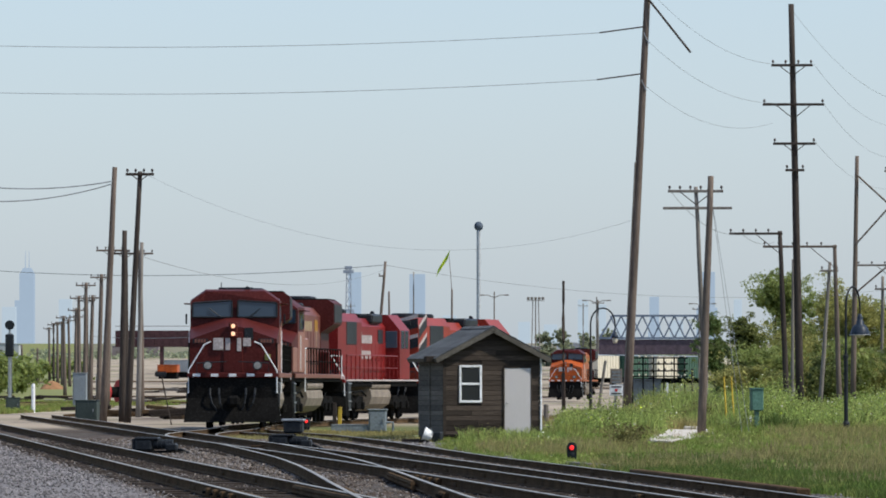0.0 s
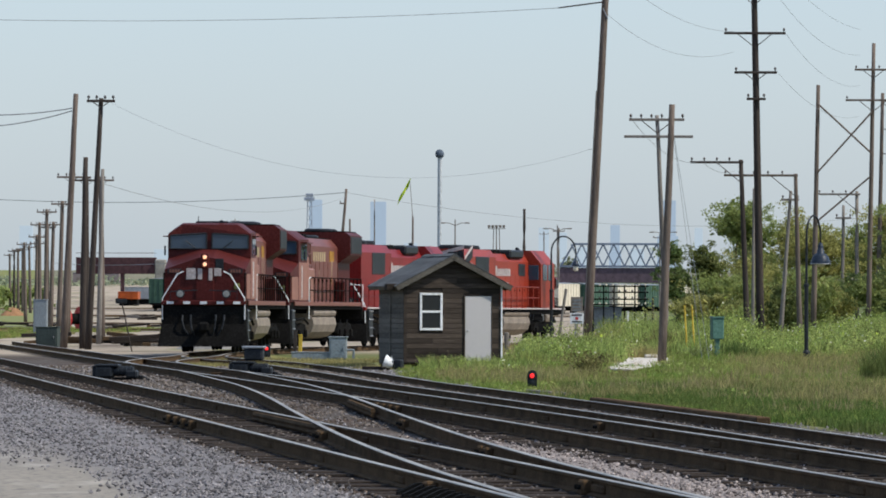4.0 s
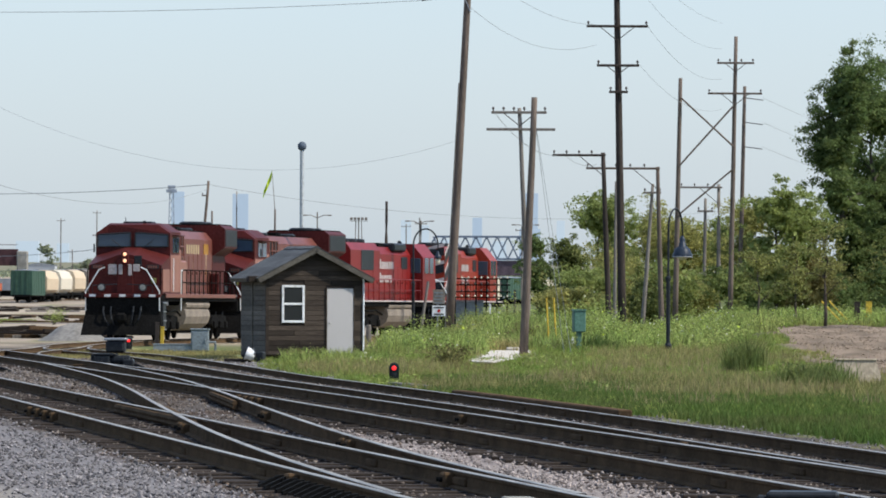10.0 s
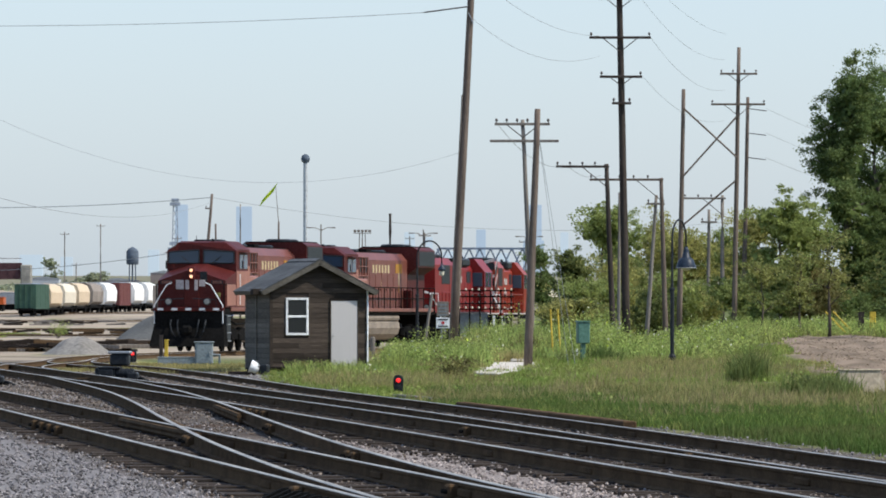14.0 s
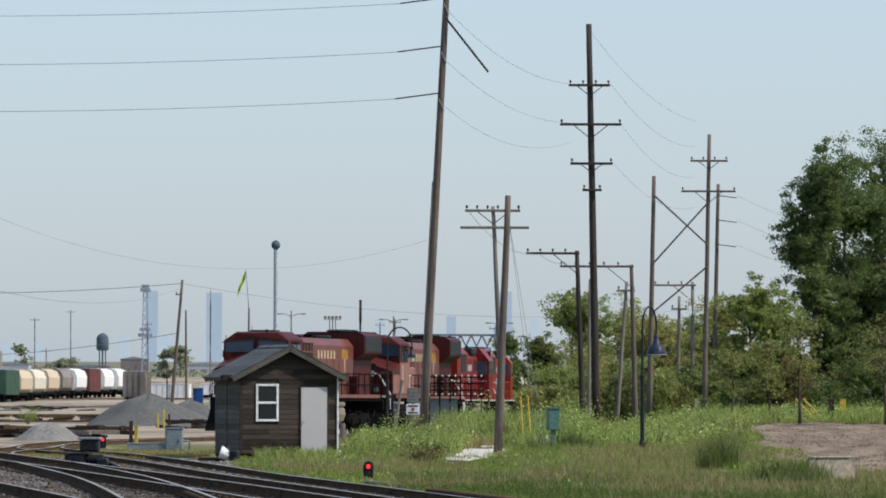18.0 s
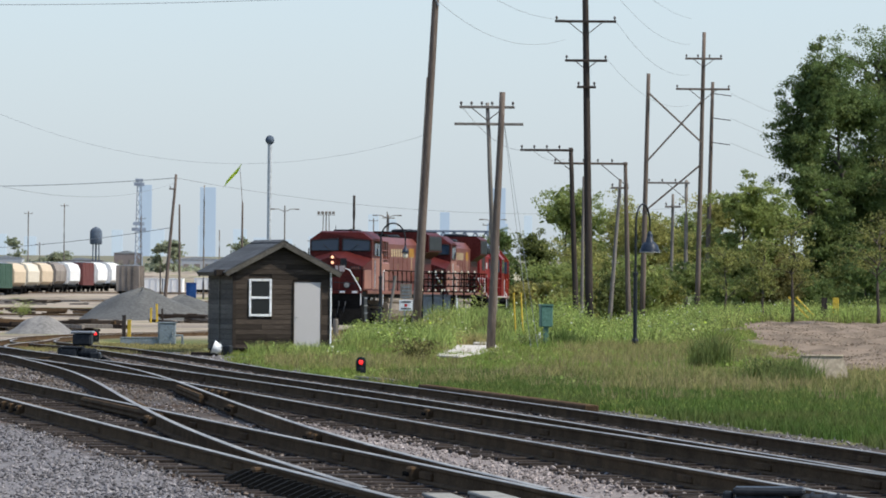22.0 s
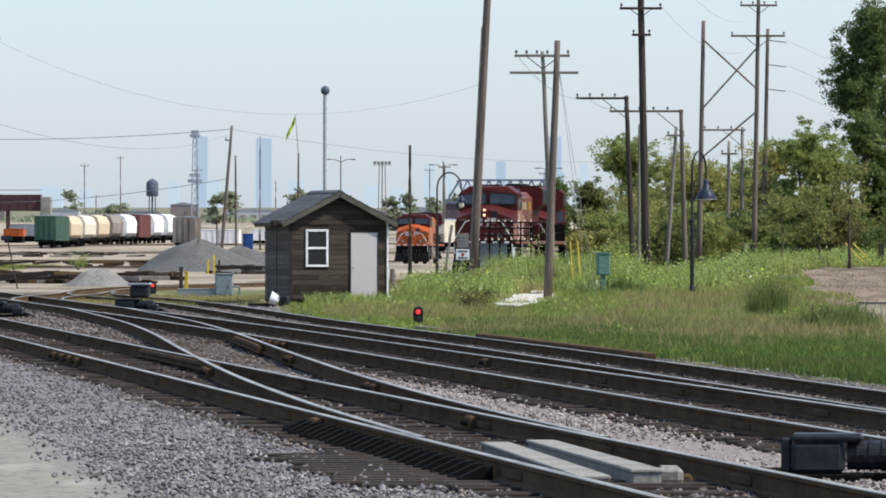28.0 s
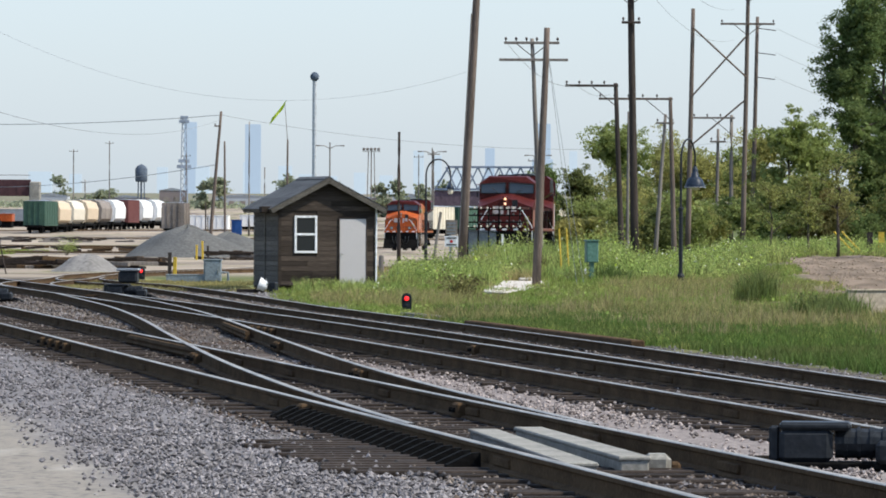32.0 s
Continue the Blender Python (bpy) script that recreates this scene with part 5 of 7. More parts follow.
for k, (b, d, w, h, n, mt) in enumerate(((44.9, 188, 0.26, 1.1, 75, "weed_dark"), (45.6, 190, 0.22, 0.8, 40, "weed_dark"), (54.5, 160, 0.42, 0.62, 110, "weed_dark"), (57.5, 164, 0.3, 0.7, 60, "weed_dark"),
                                         (24.0, 243, 0.3, 0.8, 40, "weed_dark"), (19.2, 244, 0.4, 0.5, 45, "weed_dark"), (9.5, 250, 0.4, 0.6, 50, "straw"), (-7.0, 222, 0.25, 0.7, 30, "weed"), (1.0, 250, 0.42, 0.85, 90, "weed_dark"), (3.4, 252, 0.3, 0.7, 50, "leaf_brown"))):
    blades("weed_clump", "feathery clump of tall dark weeds in the grass", clump(b, d, w), n, h, 0.024, mt, 70 + k, 11, 0.3)


def weed_tops():
    """Small leaves in clumps over the weeds, and pale blooms."""
    rng = np.random.default_rng(12)
    cs, bl, gold = [], [], []
    spread = ((within(2, 84, 246, 356, on_grass), 8000, 0.8), (within(-11, 10, 222, 292, lambda x, y: on_grass(x, y) and x > -1.9), 1500, 0.66), (within(4, 27, 262, 318, lambda x, y: on_grass(x, y) and noise.noise((x * 0.35, y * 0.08, 3)) > -0.2), 2400, 1.4), (within(20, 46, 275, 345, on_grass), 1200, 0.9),
              (within(-21, -8, 202, 209, lambda x, y: x > track_c(y) + 2.0), 180, 0.4), (within(-20, 80, 150, 245, on_grass), 2200, 0.14))
    for draw, count, tall in spread:
        for k in range(count):
            x, y = draw(rng)
            z, h = ground_z(x, y), tall * rng.uniform(0.45, 1.25) * (0.72 + 1.0 * noise.noise((x * 0.4, y * 0.09, 4)))
            n = 14 if tall > 0.2 else 6
            w = 0.1 + 0.16 * tall
            for q in range(n):
                cs.append((x + rng.normal(0, w), y + rng.normal(0, w), z + max(0.02, h * rng.uniform(0.1, 1.0))))
            if rng.random() < 0.12 and tall > 0.3:
                bl.append((x, y, z + h * 1.05))
            elif rng.random() < 0.02 and tall > 0.3:
                gold.append((x, y, z + h * 1.05))
    tagged(new("weed_leaves", leaf_mesh("weed_leaves", cs, rng.uniform(0.025, 0.065, len(cs)), "weed")), "small leaves of tall weeds", "weeds", kind="stuff")
    tagged(new("pale_blooms", leaf_mesh("pale_blooms", bl, rng.uniform(0.025, 0.055, len(bl)), "bloom")), "small pale flower heads over the weeds", "flowers", kind="stuff")
    tagged(new("yellow_blooms", leaf_mesh("yellow_blooms", gold, rng.uniform(0.03, 0.07, len(gold)), "flag")), "yellow flower heads over the weeds", "flowers", kind="stuff")


weed_tops()


def ballast():
    """Loose crushed stones lying on and beside the nearer tracks."""
    rng = np.random.default_rng(5)
    n = 92000
    y = 39 + 119 * rng.random(n) ** 1.9
    x = (rng.random(n) * 166 - 102) * y / 1000
    edge = np.array([track_c(v) for v in y]) + 1.2 + 0.25 * rng.normal(size=n)
    bare = (np.abs(x - np.array([track_a(v) for v in y]) + 0.45) < 1.55) & (y > 48.6) & (y < 56.8) & (rng.random(n) < 0.6)
    oily = np.sin(x * 1.3 + 1.7 * np.sin(y * 0.31)) + np.sin(y * 0.43 + x * 0.9) + 0.8 * rng.normal(size=n) > 0.9
    foot = np.abs(x - np.array([track_a(v) for v in y]) + 0.75 + 0.24) < 0.22
    keep = (x < edge) & ~bare & ((x > 2.95 - 0.11 * y + 0.2 * rng.normal(size=n)) | (y > 80 + 3 * rng.normal(size=n))) & ~(foot & (rng.random(n) < 0.75)) & ~(oily & (x > np.array([track_a(v) for v in y]) - 0.9))
    y2 = 90 + 130 * rng.random(22000)
    x2 = np.array([track_c(v) for v in y2]) + rng.normal(0.3, 1.15, 22000)
    y3 = 120 + 90 * rng.random(24000)
    x3 = (rng.random(24000) * 90 - 102) * y3 / 1000
    x, y = np.concatenate([x[keep], x2, x3]), np.concatenate([y[keep], y2, y3])
    n = len(x)
    z = np.array([ground_z(a, b) for a, b in zip(x, y)]) + rng.uniform(-0.01, 0.03, n)
    base = np.array([(1, 0, 0), (0, 1, 0), (-1, 0, 0), (0, -1, 0), (0, 0, 1), (0, 0, -1)], float)
    faces = np.array([(0, 1, 4), (1, 2, 4), (2, 3, 4), (3, 0, 4), (1, 0, 5), (2, 1, 5), (3, 2, 5), (0, 3, 5)])
    s = rng.uniform(0.013, 0.031, (n, 1, 1)) * (1 + 0.6 * np.clip((y - 110) / 80, 0, 1))[:, None, None] * rng.uniform(0.6, 1.3, (n, 6, 1))
    turn = rng.uniform(0, 6.28, n)
    v = base[None] * s
    cx, sx = np.cos(turn)[:, None], np.sin(turn)[:, None]
    v = np.stack([v[..., 0] * cx - v[..., 1] * sx, v[..., 0] * sx + v[..., 1] * cx, v[..., 2] * 0.8 + v[..., 0] * 0.3], -1)
    v += np.stack([x, y, z], 1)[:, None]
    clean = x < np.array([track_a(b) for b in y]) - 1.35 + 0.12 * rng.normal(size=n)
    edge_c = np.array([track_c(min(b, 236)) for b in y])
    clean |= (x > edge_c + 0.75) | (rng.random(n) < 0.22)
    mid_a, mid_b = np.array([track_a(b) for b in y]) + 1.05, np.array([track_b(b) for b in y]) - 1.0
    fresh = (x > mid_a + 0.1 * rng.normal(size=n)) & (x < mid_b + 0.1 * rng.normal(size=n)) & (y < 92 + 6 * rng.normal(size=n))
    clean &= ~fresh
    for name, label, mat, pick in (("ballast_stones", "loose clean grey crushed stone ballast", "stone", clean), ("fresh_stones", "pinkish fresh crushed stone between two tracks", "stone_pink", fresh), ("track_stones", "oil-stained crushed stone between the rails", "stone_dirty", ~clean & ~fresh)):
        vv = v[pick]
        f = (faces[None] + 6 * np.arange(len(vv))[:, None, None]).reshape(-1, 3)
        me = bpy.data.meshes.new(name)
        me.from_pydata(vv.reshape(-1, 3).tolist(), [], f.tolist())
        me.materials.append(M[mat])
        tagged(new(name, me), label, "gravel", kind="stuff")


ballast()


def wood_chips():
    """Pale chips and straw strewn over the bare mound."""
    rng = np.random.default_rng(9)
    cs = []
    while len(cs) < 20000:
        y = rng.uniform(184, 292)
        x = rng.uniform(0.046 + 0.000144 * (280 - y), 0.086) * y
        cs.append((x, y, ground_z(x, y) + rng.uniform(0.0, 0.03)))
    tagged(new("wood_chips", leaf_mesh("wood_chips", cs, rng.uniform(0.012, 0.036, len(cs)), "chip", 0.6)), "pale wood chips and straw on bare soil", "wood chips", kind="stuff")


M["chip"] = material("pale wood chips", (0.27, 0.212, 0.156), 0.9, islands=0.5, bump=0)
wood_chips()


# ---- across the yard and beyond ----
def skyline():
    # the blue of the hazy air is put into the towers as emission
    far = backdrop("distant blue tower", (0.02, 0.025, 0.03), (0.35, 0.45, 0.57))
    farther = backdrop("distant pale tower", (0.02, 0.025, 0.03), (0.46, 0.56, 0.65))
    rng = random.Random(3)
    D = 4500
    # bearing, height over the plain, width, steps
    rows = [(-85.2, 73, 9.5, 1, 0), (-87.4, 57, 12, 1, 0), (-88.6, 52, 9, 1, 1), (-81.6, 58, 8.5, 1, 1), (-38.6, 76, 8.5, 1, 0), (-28.2, 72, 10, 1, 0),
            (-41, 44, 7, 1, 1), (-30.5, 50, 6, 1, 1), (5.8, 58, 8, 2, 0), (13.4, 74, 13.5, 2, 0), (18.8, 59, 7, 2, 1), (-4.6, 57, 7, 1, 1), (-1.9, 55, 6, 1, 1),
            (-60.3, 42, 15, 1, 1), (-55.7, 41, 8, 1, 1), (-35.6, 45, 9, 1, 1), (-24.5, 47, 9, 1, 1), (-21.6, 42, 11, 1, 1), (-17.5, 40, 8, 1, 1), (-13.5, 43, 8, 1, 1), (-9.5, 41, 9, 1, 1), (1.2, 43, 8, 1, 1), (9.3, 44, 9, 1, 1)]
    for b, h, w, steps, pale in rows:
        x, y = b * D / 1000, D + rng.uniform(-150, 150)
        z0 = 13.0
        p = thing("skyscraper", "skyscraper faint and blue in the distance", "skyscraper", Matrix.Translation((x, y, z0)), "city skyline")
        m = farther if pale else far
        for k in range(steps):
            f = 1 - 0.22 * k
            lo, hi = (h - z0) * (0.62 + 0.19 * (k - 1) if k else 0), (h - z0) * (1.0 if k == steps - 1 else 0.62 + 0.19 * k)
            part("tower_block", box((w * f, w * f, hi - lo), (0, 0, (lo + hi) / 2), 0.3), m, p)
        if b == -85.2:
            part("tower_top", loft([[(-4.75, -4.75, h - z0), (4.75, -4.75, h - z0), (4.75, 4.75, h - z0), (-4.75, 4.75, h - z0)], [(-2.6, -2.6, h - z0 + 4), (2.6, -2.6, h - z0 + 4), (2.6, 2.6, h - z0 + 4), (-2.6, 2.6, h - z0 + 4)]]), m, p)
            for dx in (-1.2, 1.2):
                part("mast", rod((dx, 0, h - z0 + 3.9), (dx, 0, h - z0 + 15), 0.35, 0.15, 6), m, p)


skyline()


def freight_car(x, y, z, turn, mat, kind, label, length=14.5, height=4.4):
    c = thing("freight_car", label, "freight car", pose(x, y, z, 0, 0, turn), "freight cars in the yard")
    w = 1.5
    if kind == "box":
        part("body", box((2 * w, length - 1, height - 1.0), (0, 0, 1.0 + (height - 1) / 2), 0.05), mat, c)
        for k in range(8):
            for s in (-1, 1):
                part("rib", box((0.08, 0.1, height - 1.2), (s * (w + 0.02), -length / 2 + 1.2 + k * (length - 2.4) / 7, 1.05 + (height - 1) / 2)), mat, c)
        for x0 in (-0.75, 0, 0.75):
            part("end_rib", box((0.12, 0.1, height - 1.2), (x0, -length / 2 + 0.47, 1.05 + (height - 1) / 2)), mat, c)
        part("roof", slab([(-w - 0.03, height), (0, height + 0.15), (w + 0.03, height), (0, height - 0.02)], length - 1, "y", -(length - 1) / 2), "steel", c)
    else:
        prof = [(-1.5, 1.7), (-0.6, 1.0), (0.6, 1.0), (1.5, 1.7), (1.58, 3.2), (1.2, 4.1), (0.4, 4.4), (-0.4, 4.4), (-1.2, 4.1), (-1.58, 3.2)]
        part("body", slab(prof, length - 2.4, "y", -(length - 2.4) / 2), mat, c)
        for y0 in (-length / 2 + 0.6, length / 2 - 0.6):
            part("end_platform", box((2.6, 1.0, 0.25), (0, y0, 1.1), 0.03), "grime", c)
            for s in (-1, 1):
                part("end_post", rod((s * 1.2, y0, 1.1), (s * 1.2, y0 * 0.93, 3.8), 0.05, n=5), mat, c)
        part("hatch_walk", box((0.9, length - 3, 0.1), (0, 0, 4.47), 0.02), "steel", c)
    part("underframe", box((2.4, length, 0.3), (0, 0, 0.95), 0.03), "grime", c)
    for y0 in (-length / 2 + 2, length / 2 - 2):
        b = part("bogie", box((2.2, 1.9, 0.4), (0, y0, 0.6), 0.06), "grime", c)
        for s in (-1, 1):
            for q in (-0.85, 0.85):
                part("wheel", rod((s * 0.72, y0 + q, 0.45), (s * 0.84, y0 + q, 0.45), 0.45, n=12), "grime", b)


M["car_green"] = material("dark green car paint", (0.05, 0.10, 0.07), 0.6, dark=0.7)
M["car_tan"] = material("tan car paint", (0.55, 0.44, 0.31), 0.6, dark=0.85)
M["car_cream"] = material("cream car paint", (0.62, 0.56, 0.45), 0.6, dark=0.85)
M["car_white"] = material("white car paint", (0.75, 0.74, 0.72), 0.6, dark=0.9)
M["car_brown"] = material("oxide red car paint", (0.15, 0.055, 0.05), 0.7, dark=0.8)
M["car_grey"] = material("rust-streaked grey car paint", (0.25, 0.215, 0.185), 0.7, dark=0.45, stains=0.8, stretch=(1, 1, 0.4))
ROW = ["car_green", "car_tan", "car_cream", "car_tan", "car_grey", "car_white", "car_brown", "car_white", "car_white"]
for k, mt in enumerate(ROW):
    y = 930 + 14.9 * k
    x = (-60.3 + 2.05 * k) * y / 1000
    lab = {"car_green": "dark green boxcar standing in the yard", "car_tan": "tan covered hopper car in a row", "car_cream": "cream covered hopper car in a row", "car_grey": "rust-streaked grey hopper car in a row",
           "car_white": "white covered hopper car in a row", "car_brown": "oxide red boxcar in a row"}[mt]
    freight_car(x, y, ground_z(x, y), -4.3, mt, "box" if mt in ("car_green", "car_brown") else "hopper", lab)


freight_car(-40.4 * 0.88, 880, ground_z(-35.5, 880), -2, "car_grey", "box", "rust-streaked grey hopper car at the end of the row", 10)


def far_bridge():
    """A truss bridge with a girder span, carrying a line over the yard."""
    # both bridge colours are lightened to carry the haze of distance
    steel = material("faded blue-grey truss paint", (0.17, 0.21, 0.28), 0.9, bump=0)
    girder = material("faded purplish brown girder paint", (0.115, 0.085, 0.105), 0.9, bump=0)
    d, x0, x1, z0 = 1400, -3.2, 19.0, 7.6
    p = thing("truss_bridge", "blue-grey steel truss bridge on a brown girder, far across the yard", "bridge", Matrix.Translation((x0, d, z0)))
    L = x1 - x0
    part("girder", box((L, 3.0, 3.1), (L / 2, 0, 1.55), 0.05), girder, p, "purplish brown plate girder")
    for k in range(8):
        part("stiffener", box((0.15, 3.1, 3.0), (L * (k + 0.5) / 8, 0, 1.55)), girder, p)
    for side in (-1.6, 1.6):
        for z in (3.4, 8.0):
            part("chord", box((L - (3.0 if z > 5 else 0), 0.4, 0.4), (L / 2 + (1.5 if z > 5 else 0), side, z)), steel, p)
        n = 9
        for k in range(n):
            a, b = 2.4 + (L - 2.4) * k / n, 2.4 + (L - 2.4) * (k + 1) / n
            part("web_bar", rod((a, side, 3.4), (b, side, 8.0), 0.16, n=5), steel, p)
            part("web_bar", rod((b, side, 3.4), (a, side, 8.0), 0.16, n=5), steel, p)
        part("end_post", rod((0.2, side, 3.4), (2.9, side, 8.0), 0.22, n=6), steel, p)
    for x in (0.5, L - 0.5):
        part("pier", box((1.4, 3.0, z0), (x, 0, -z0 / 2)), "concrete", p)


far_bridge()
for k in range(5):
    freight_car(-2.2 + 4.0 * k, 900 + 14.6 * k, ground_z(0, 900), -12, "car_green" if k % 2 else "car_cream", "box", "pale green boxcar beyond the sidings", height=4.0)
# waiting orange locomotive
other = widecab_locomotive("orange and black locomotive waiting on a siding", pose(-4.55, 630, 0.16, 0, 0, -4), False)
M["orange_hood"] = material("dull orange hood", (0.33, 0.10, 0.035), 0.5, dark=0.7)
for o in other.children_recursive:
    if o.type == "MESH" and o.data.materials:
        nm = o.data.materials[0]
        if nm == M["maroon"] and o.name.split(".")[0] in ("nose", "nose_door", "end_sill", "headlight_housing"):
            o.data.materials[0] = M["orange"]
        elif nm in (M["tan"], M["hood_red"], M["cab_tan"]):
            o.data.materials[0] = M["orange_hood"]
        elif nm == M["white"] and o.name.startswith("emblem"):
            o.data.materials[0] = M["yellow"]
other["group"] = "waiting locomotives"


def heap(b, d, r, h, mat, label, seed):
    x, y, z = z_at(b, d)
    bm = bmesh.new()
    n, m = 28, 9
    rings = []
    for j in range(m + 1):
        q = j / m
        ring = []
        for k in range(n):
            a = 2 * math.pi * k / n
            rr = r * (1 - q) * (1 + 0.18 * noise.noise((math.cos(a) * 1.2 + seed, math.sin(a) * 1.2, q * 2)))
            hz = h * (1 - (1 - q) ** 1.55) * (1 + 0.15 * noise.noise((math.cos(a) * 2, math.sin(a) * 2, seed + q)))
            ring.append(bm.verts.new((rr * math.cos(a) * 1.0, rr * math.sin(a) * 1.5, hz - 0.03)))
        rings.append(ring)
    for u, v in zip(rings, rings[1:]):
        for k in range(n):
            bm.faces.new((u[k], u[(k + 1) % n], v[(k + 1) % n], v[k]))
    bm.faces.new(rings[-1])
    ob = part("rock_mound", bm, mat, None, smooth=True)
    ob.matrix_basis = Matrix.Translation((x, y, z))
    tagged(ob, label, "rock mound")


M["heap"] = material("grey crushed rock", (0.108, 0.108, 0.103), 0.95, grain=5, stains=0.5, dark=0.8, bump=0.8)
M["heap_pale"] = material("pale crushed rock", (0.21, 0.20, 0.187), 0.95, grain=6, stains=0.8, dark=0.7, bump=0.9)
heap(-38.6, 490, 4.9, 2.25, "heap", "large grey heap of crushed rock in the yard", 1)
heap(-32.4, 505, 3.9, 1.85, "heap", "grey heap of crushed rock in the yard", 4)
heap(-53.6, 303, 1.6, 0.8, "heap_pale", "small pale heap of crushed stone", 2)


def lattice_tower():
    x, y = spot(-39.2, 1800)
    p = thing("radio_tower", "slender lattice radio tower with antennas, far off", "radio tower", Matrix.Translation((x, y, ground_z(x, y))))
    # lattice colour is paled and blued for the hazy distance
    m = material("pale grey galvanised lattice", (0.30, 0.35, 0.42), 0.9, bump=0)
    H = 24
    for sx in (-1, 1):
        for sy in (-1, 1):
            part("leg", rod((sx * 1.0, sy, 0), (sx * 0.5, sy * 0.5, H), 0.11, n=5), m, p)
    for k in range(10):
        a, b = H * k / 10, H * (k + 1) / 10
        w0, w1 = 1 - 0.5 * k / 10, 1 - 0.5 * (k + 1) / 10
        part("lacing", rod((-w0, -w0, a), (w1, -w1, b), 0.09, n=4), m, p)
        part("lacing", rod((w0, -w0, a), (-w1, -w1, b), 0.09, n=4), m, p)
    for h, w in ((11, 1.9), (12.5, 1.5), (H, 1.0), (23, 1.4)):
        part("antenna_ring", box((w * 2, 0.5, 0.9), (0, -0.8, h), 0.05), m, p)


lattice_tower()


def water_towers():
    # dark tank colour with some blue distance haze mixed in
    m = material("dull slate-blue tank paint", (0.09, 0.115, 0.15), 0.9, bump=0)
    x, y = spot(-20.0, 2600)
    p = thing("water_tower", "white ball water tower on a tall slim stem", "water tower", Matrix.Translation((x, y, 10)))
    pale = material("pale grey stem paint", (0.45, 0.48, 0.50), 0.9, bump=0)
    part("stem", lathe([(1.1, 0), (0.85, 6), (0.8, 50.3)], 12), pale, p)
    part("ball", lathe([(0.8, 0), (1.45, 0.5), (1.75, 1.5), (1.5, 2.5), (0.8, 3.2), (0.2, 3.4)], 16), m, p, "dark ball tank", True).matrix_basis = pose(0, 0, 50.3)
    x, y = spot(-45.5, 1500)
    p = thing("water_tower", "dark cylindrical water tank on legs beyond the yard", "water tower", Matrix.Translation((x, y, ground_z(x, y))))
    h = 13.0 - ground_z(x, y)
    part("tank", lathe([(1.2, 0), (1.35, 0.3), (1.35, 2.9), (0.9, 3.5), (0.15, 3.9)], 14), m, p, smooth=True).matrix_basis = pose(0, 0, h)
    for k in range(4):
        a = math.pi / 4 + k * math.pi / 2
        part("leg", rod((math.cos(a) * 1.1, math.sin(a) * 1.1, 0), (math.cos(a) * 0.9, math.sin(a) * 0.9, h + 0.2), 0.12, n=5), m, p)
    part("riser", rod((0, 0, 0), (0, 0, h + 0.2), 0.2, n=8), m, p)


water_towers()


def flag():
    base, top = POLES["flag_pole"][0], POLES["flag_pole"][2]
    p = thing("flag", "tattered yellow-green flag streaming from a whip", "flag", Matrix.Translation(base + Vector((0.05, 0, top - 0.4))))
    part("whip", rod((0, 0, 0), (-0.35, 0, 4.6), 0.05, 0.03, 6), "pole", p)
    bm = bmesh.new()
    rows = []
    for k in range(9):
        q = k / 8
        c = Vector((-0.36 - 1.55 * q, 0.18 * math.sin(q * 7), 4.45 - 2.1 * q))
        w = 0.62 - 0.12 * q
        rows.append([bm.verts.new(c + Vector((0.3 * w, 0.03, w))), bm.verts.new(c - Vector((0.3 * w, 0.03, w * 0.8)))])
    for a, b in zip(rows, rows[1:]):
        bm.faces.new((a[0], b[0], b[1], a[1]))
    bmesh.ops.solidify(bm, geom=bm.faces[:], thickness=0.02)
    cloth = part("cloth", bm, "flag", p, "yellow-green flag cloth")
    return p, cloth


FLAG, CLOTH = flag()


# ---- trackside equipment ----
def dwarf_signal(x, y, z, label):
    p = thing("dwarf_signal", label, "railway signal", pose(x, y, z, 0, 0, 0), "dwarf signals")
    part("plinth", box((0.34, 0.34, 0.1), (0, 0, 0.04), 0.02), "concrete", p)
    body = [(-0.11, 0.09), (0.11, 0.09), (0.125, 0.2), (0.125, 0.42), (0.09, 0.5), (0, 0.53), (-0.09, 0.5), (-0.125, 0.42), (-0.125, 0.2)]
    part("housing", slab(body, 0.24, "y", -0.12), "black", p)
    for z0, lit in ((0.39, True), (0.21, False)):
        h = part("hood", tube([(0, -0.12, z0 + 0.0), (0, -0.22, z0)], 0.085, 12), "black", p)
        part("lens", lathe([(0.056, 0), (0.056, 0.008), (0.03, 0.018)], 14), "signal_red" if lit else "black", h, "lit red lens" if lit else "dark lens").matrix_basis = pose(0, -0.222, z0, 90, 0, 0)


dwarf_signal(-1.07, 170.6, -0.29, "low black dwarf signal showing red beside the grass")
dwarf_signal(-10.9, 240, -0.02, "low black dwarf signal showing red by the yard lead")


def cabinet(x, y, w, dp, h, mat, label, roof=True, name="equipment_cabinet"):
    p = thing(name, label, "cabinet", pose(x, y, ground_z(x, y), 0, 0, random.uniform(-8, 8)))
    part("case", box((w, dp, h), (0, 0, h / 2), 0.02), mat, p)
    d = part("door", box((w * 0.86, 0.03, h * 0.84), (0, -dp / 2 - 0.012, h * 0.5), 0.01), mat, p)
    part("handle", box((0.03, 0.04, 0.14), (w * 0.33, -dp / 2 - 0.04, h * 0.52), 0.008), "steel", d)
    if roof:
        part("lid", box((w + 0.08, dp + 0.08, 0.05), (0, 0, h + 0.02), 0.015), mat, p)
    return p


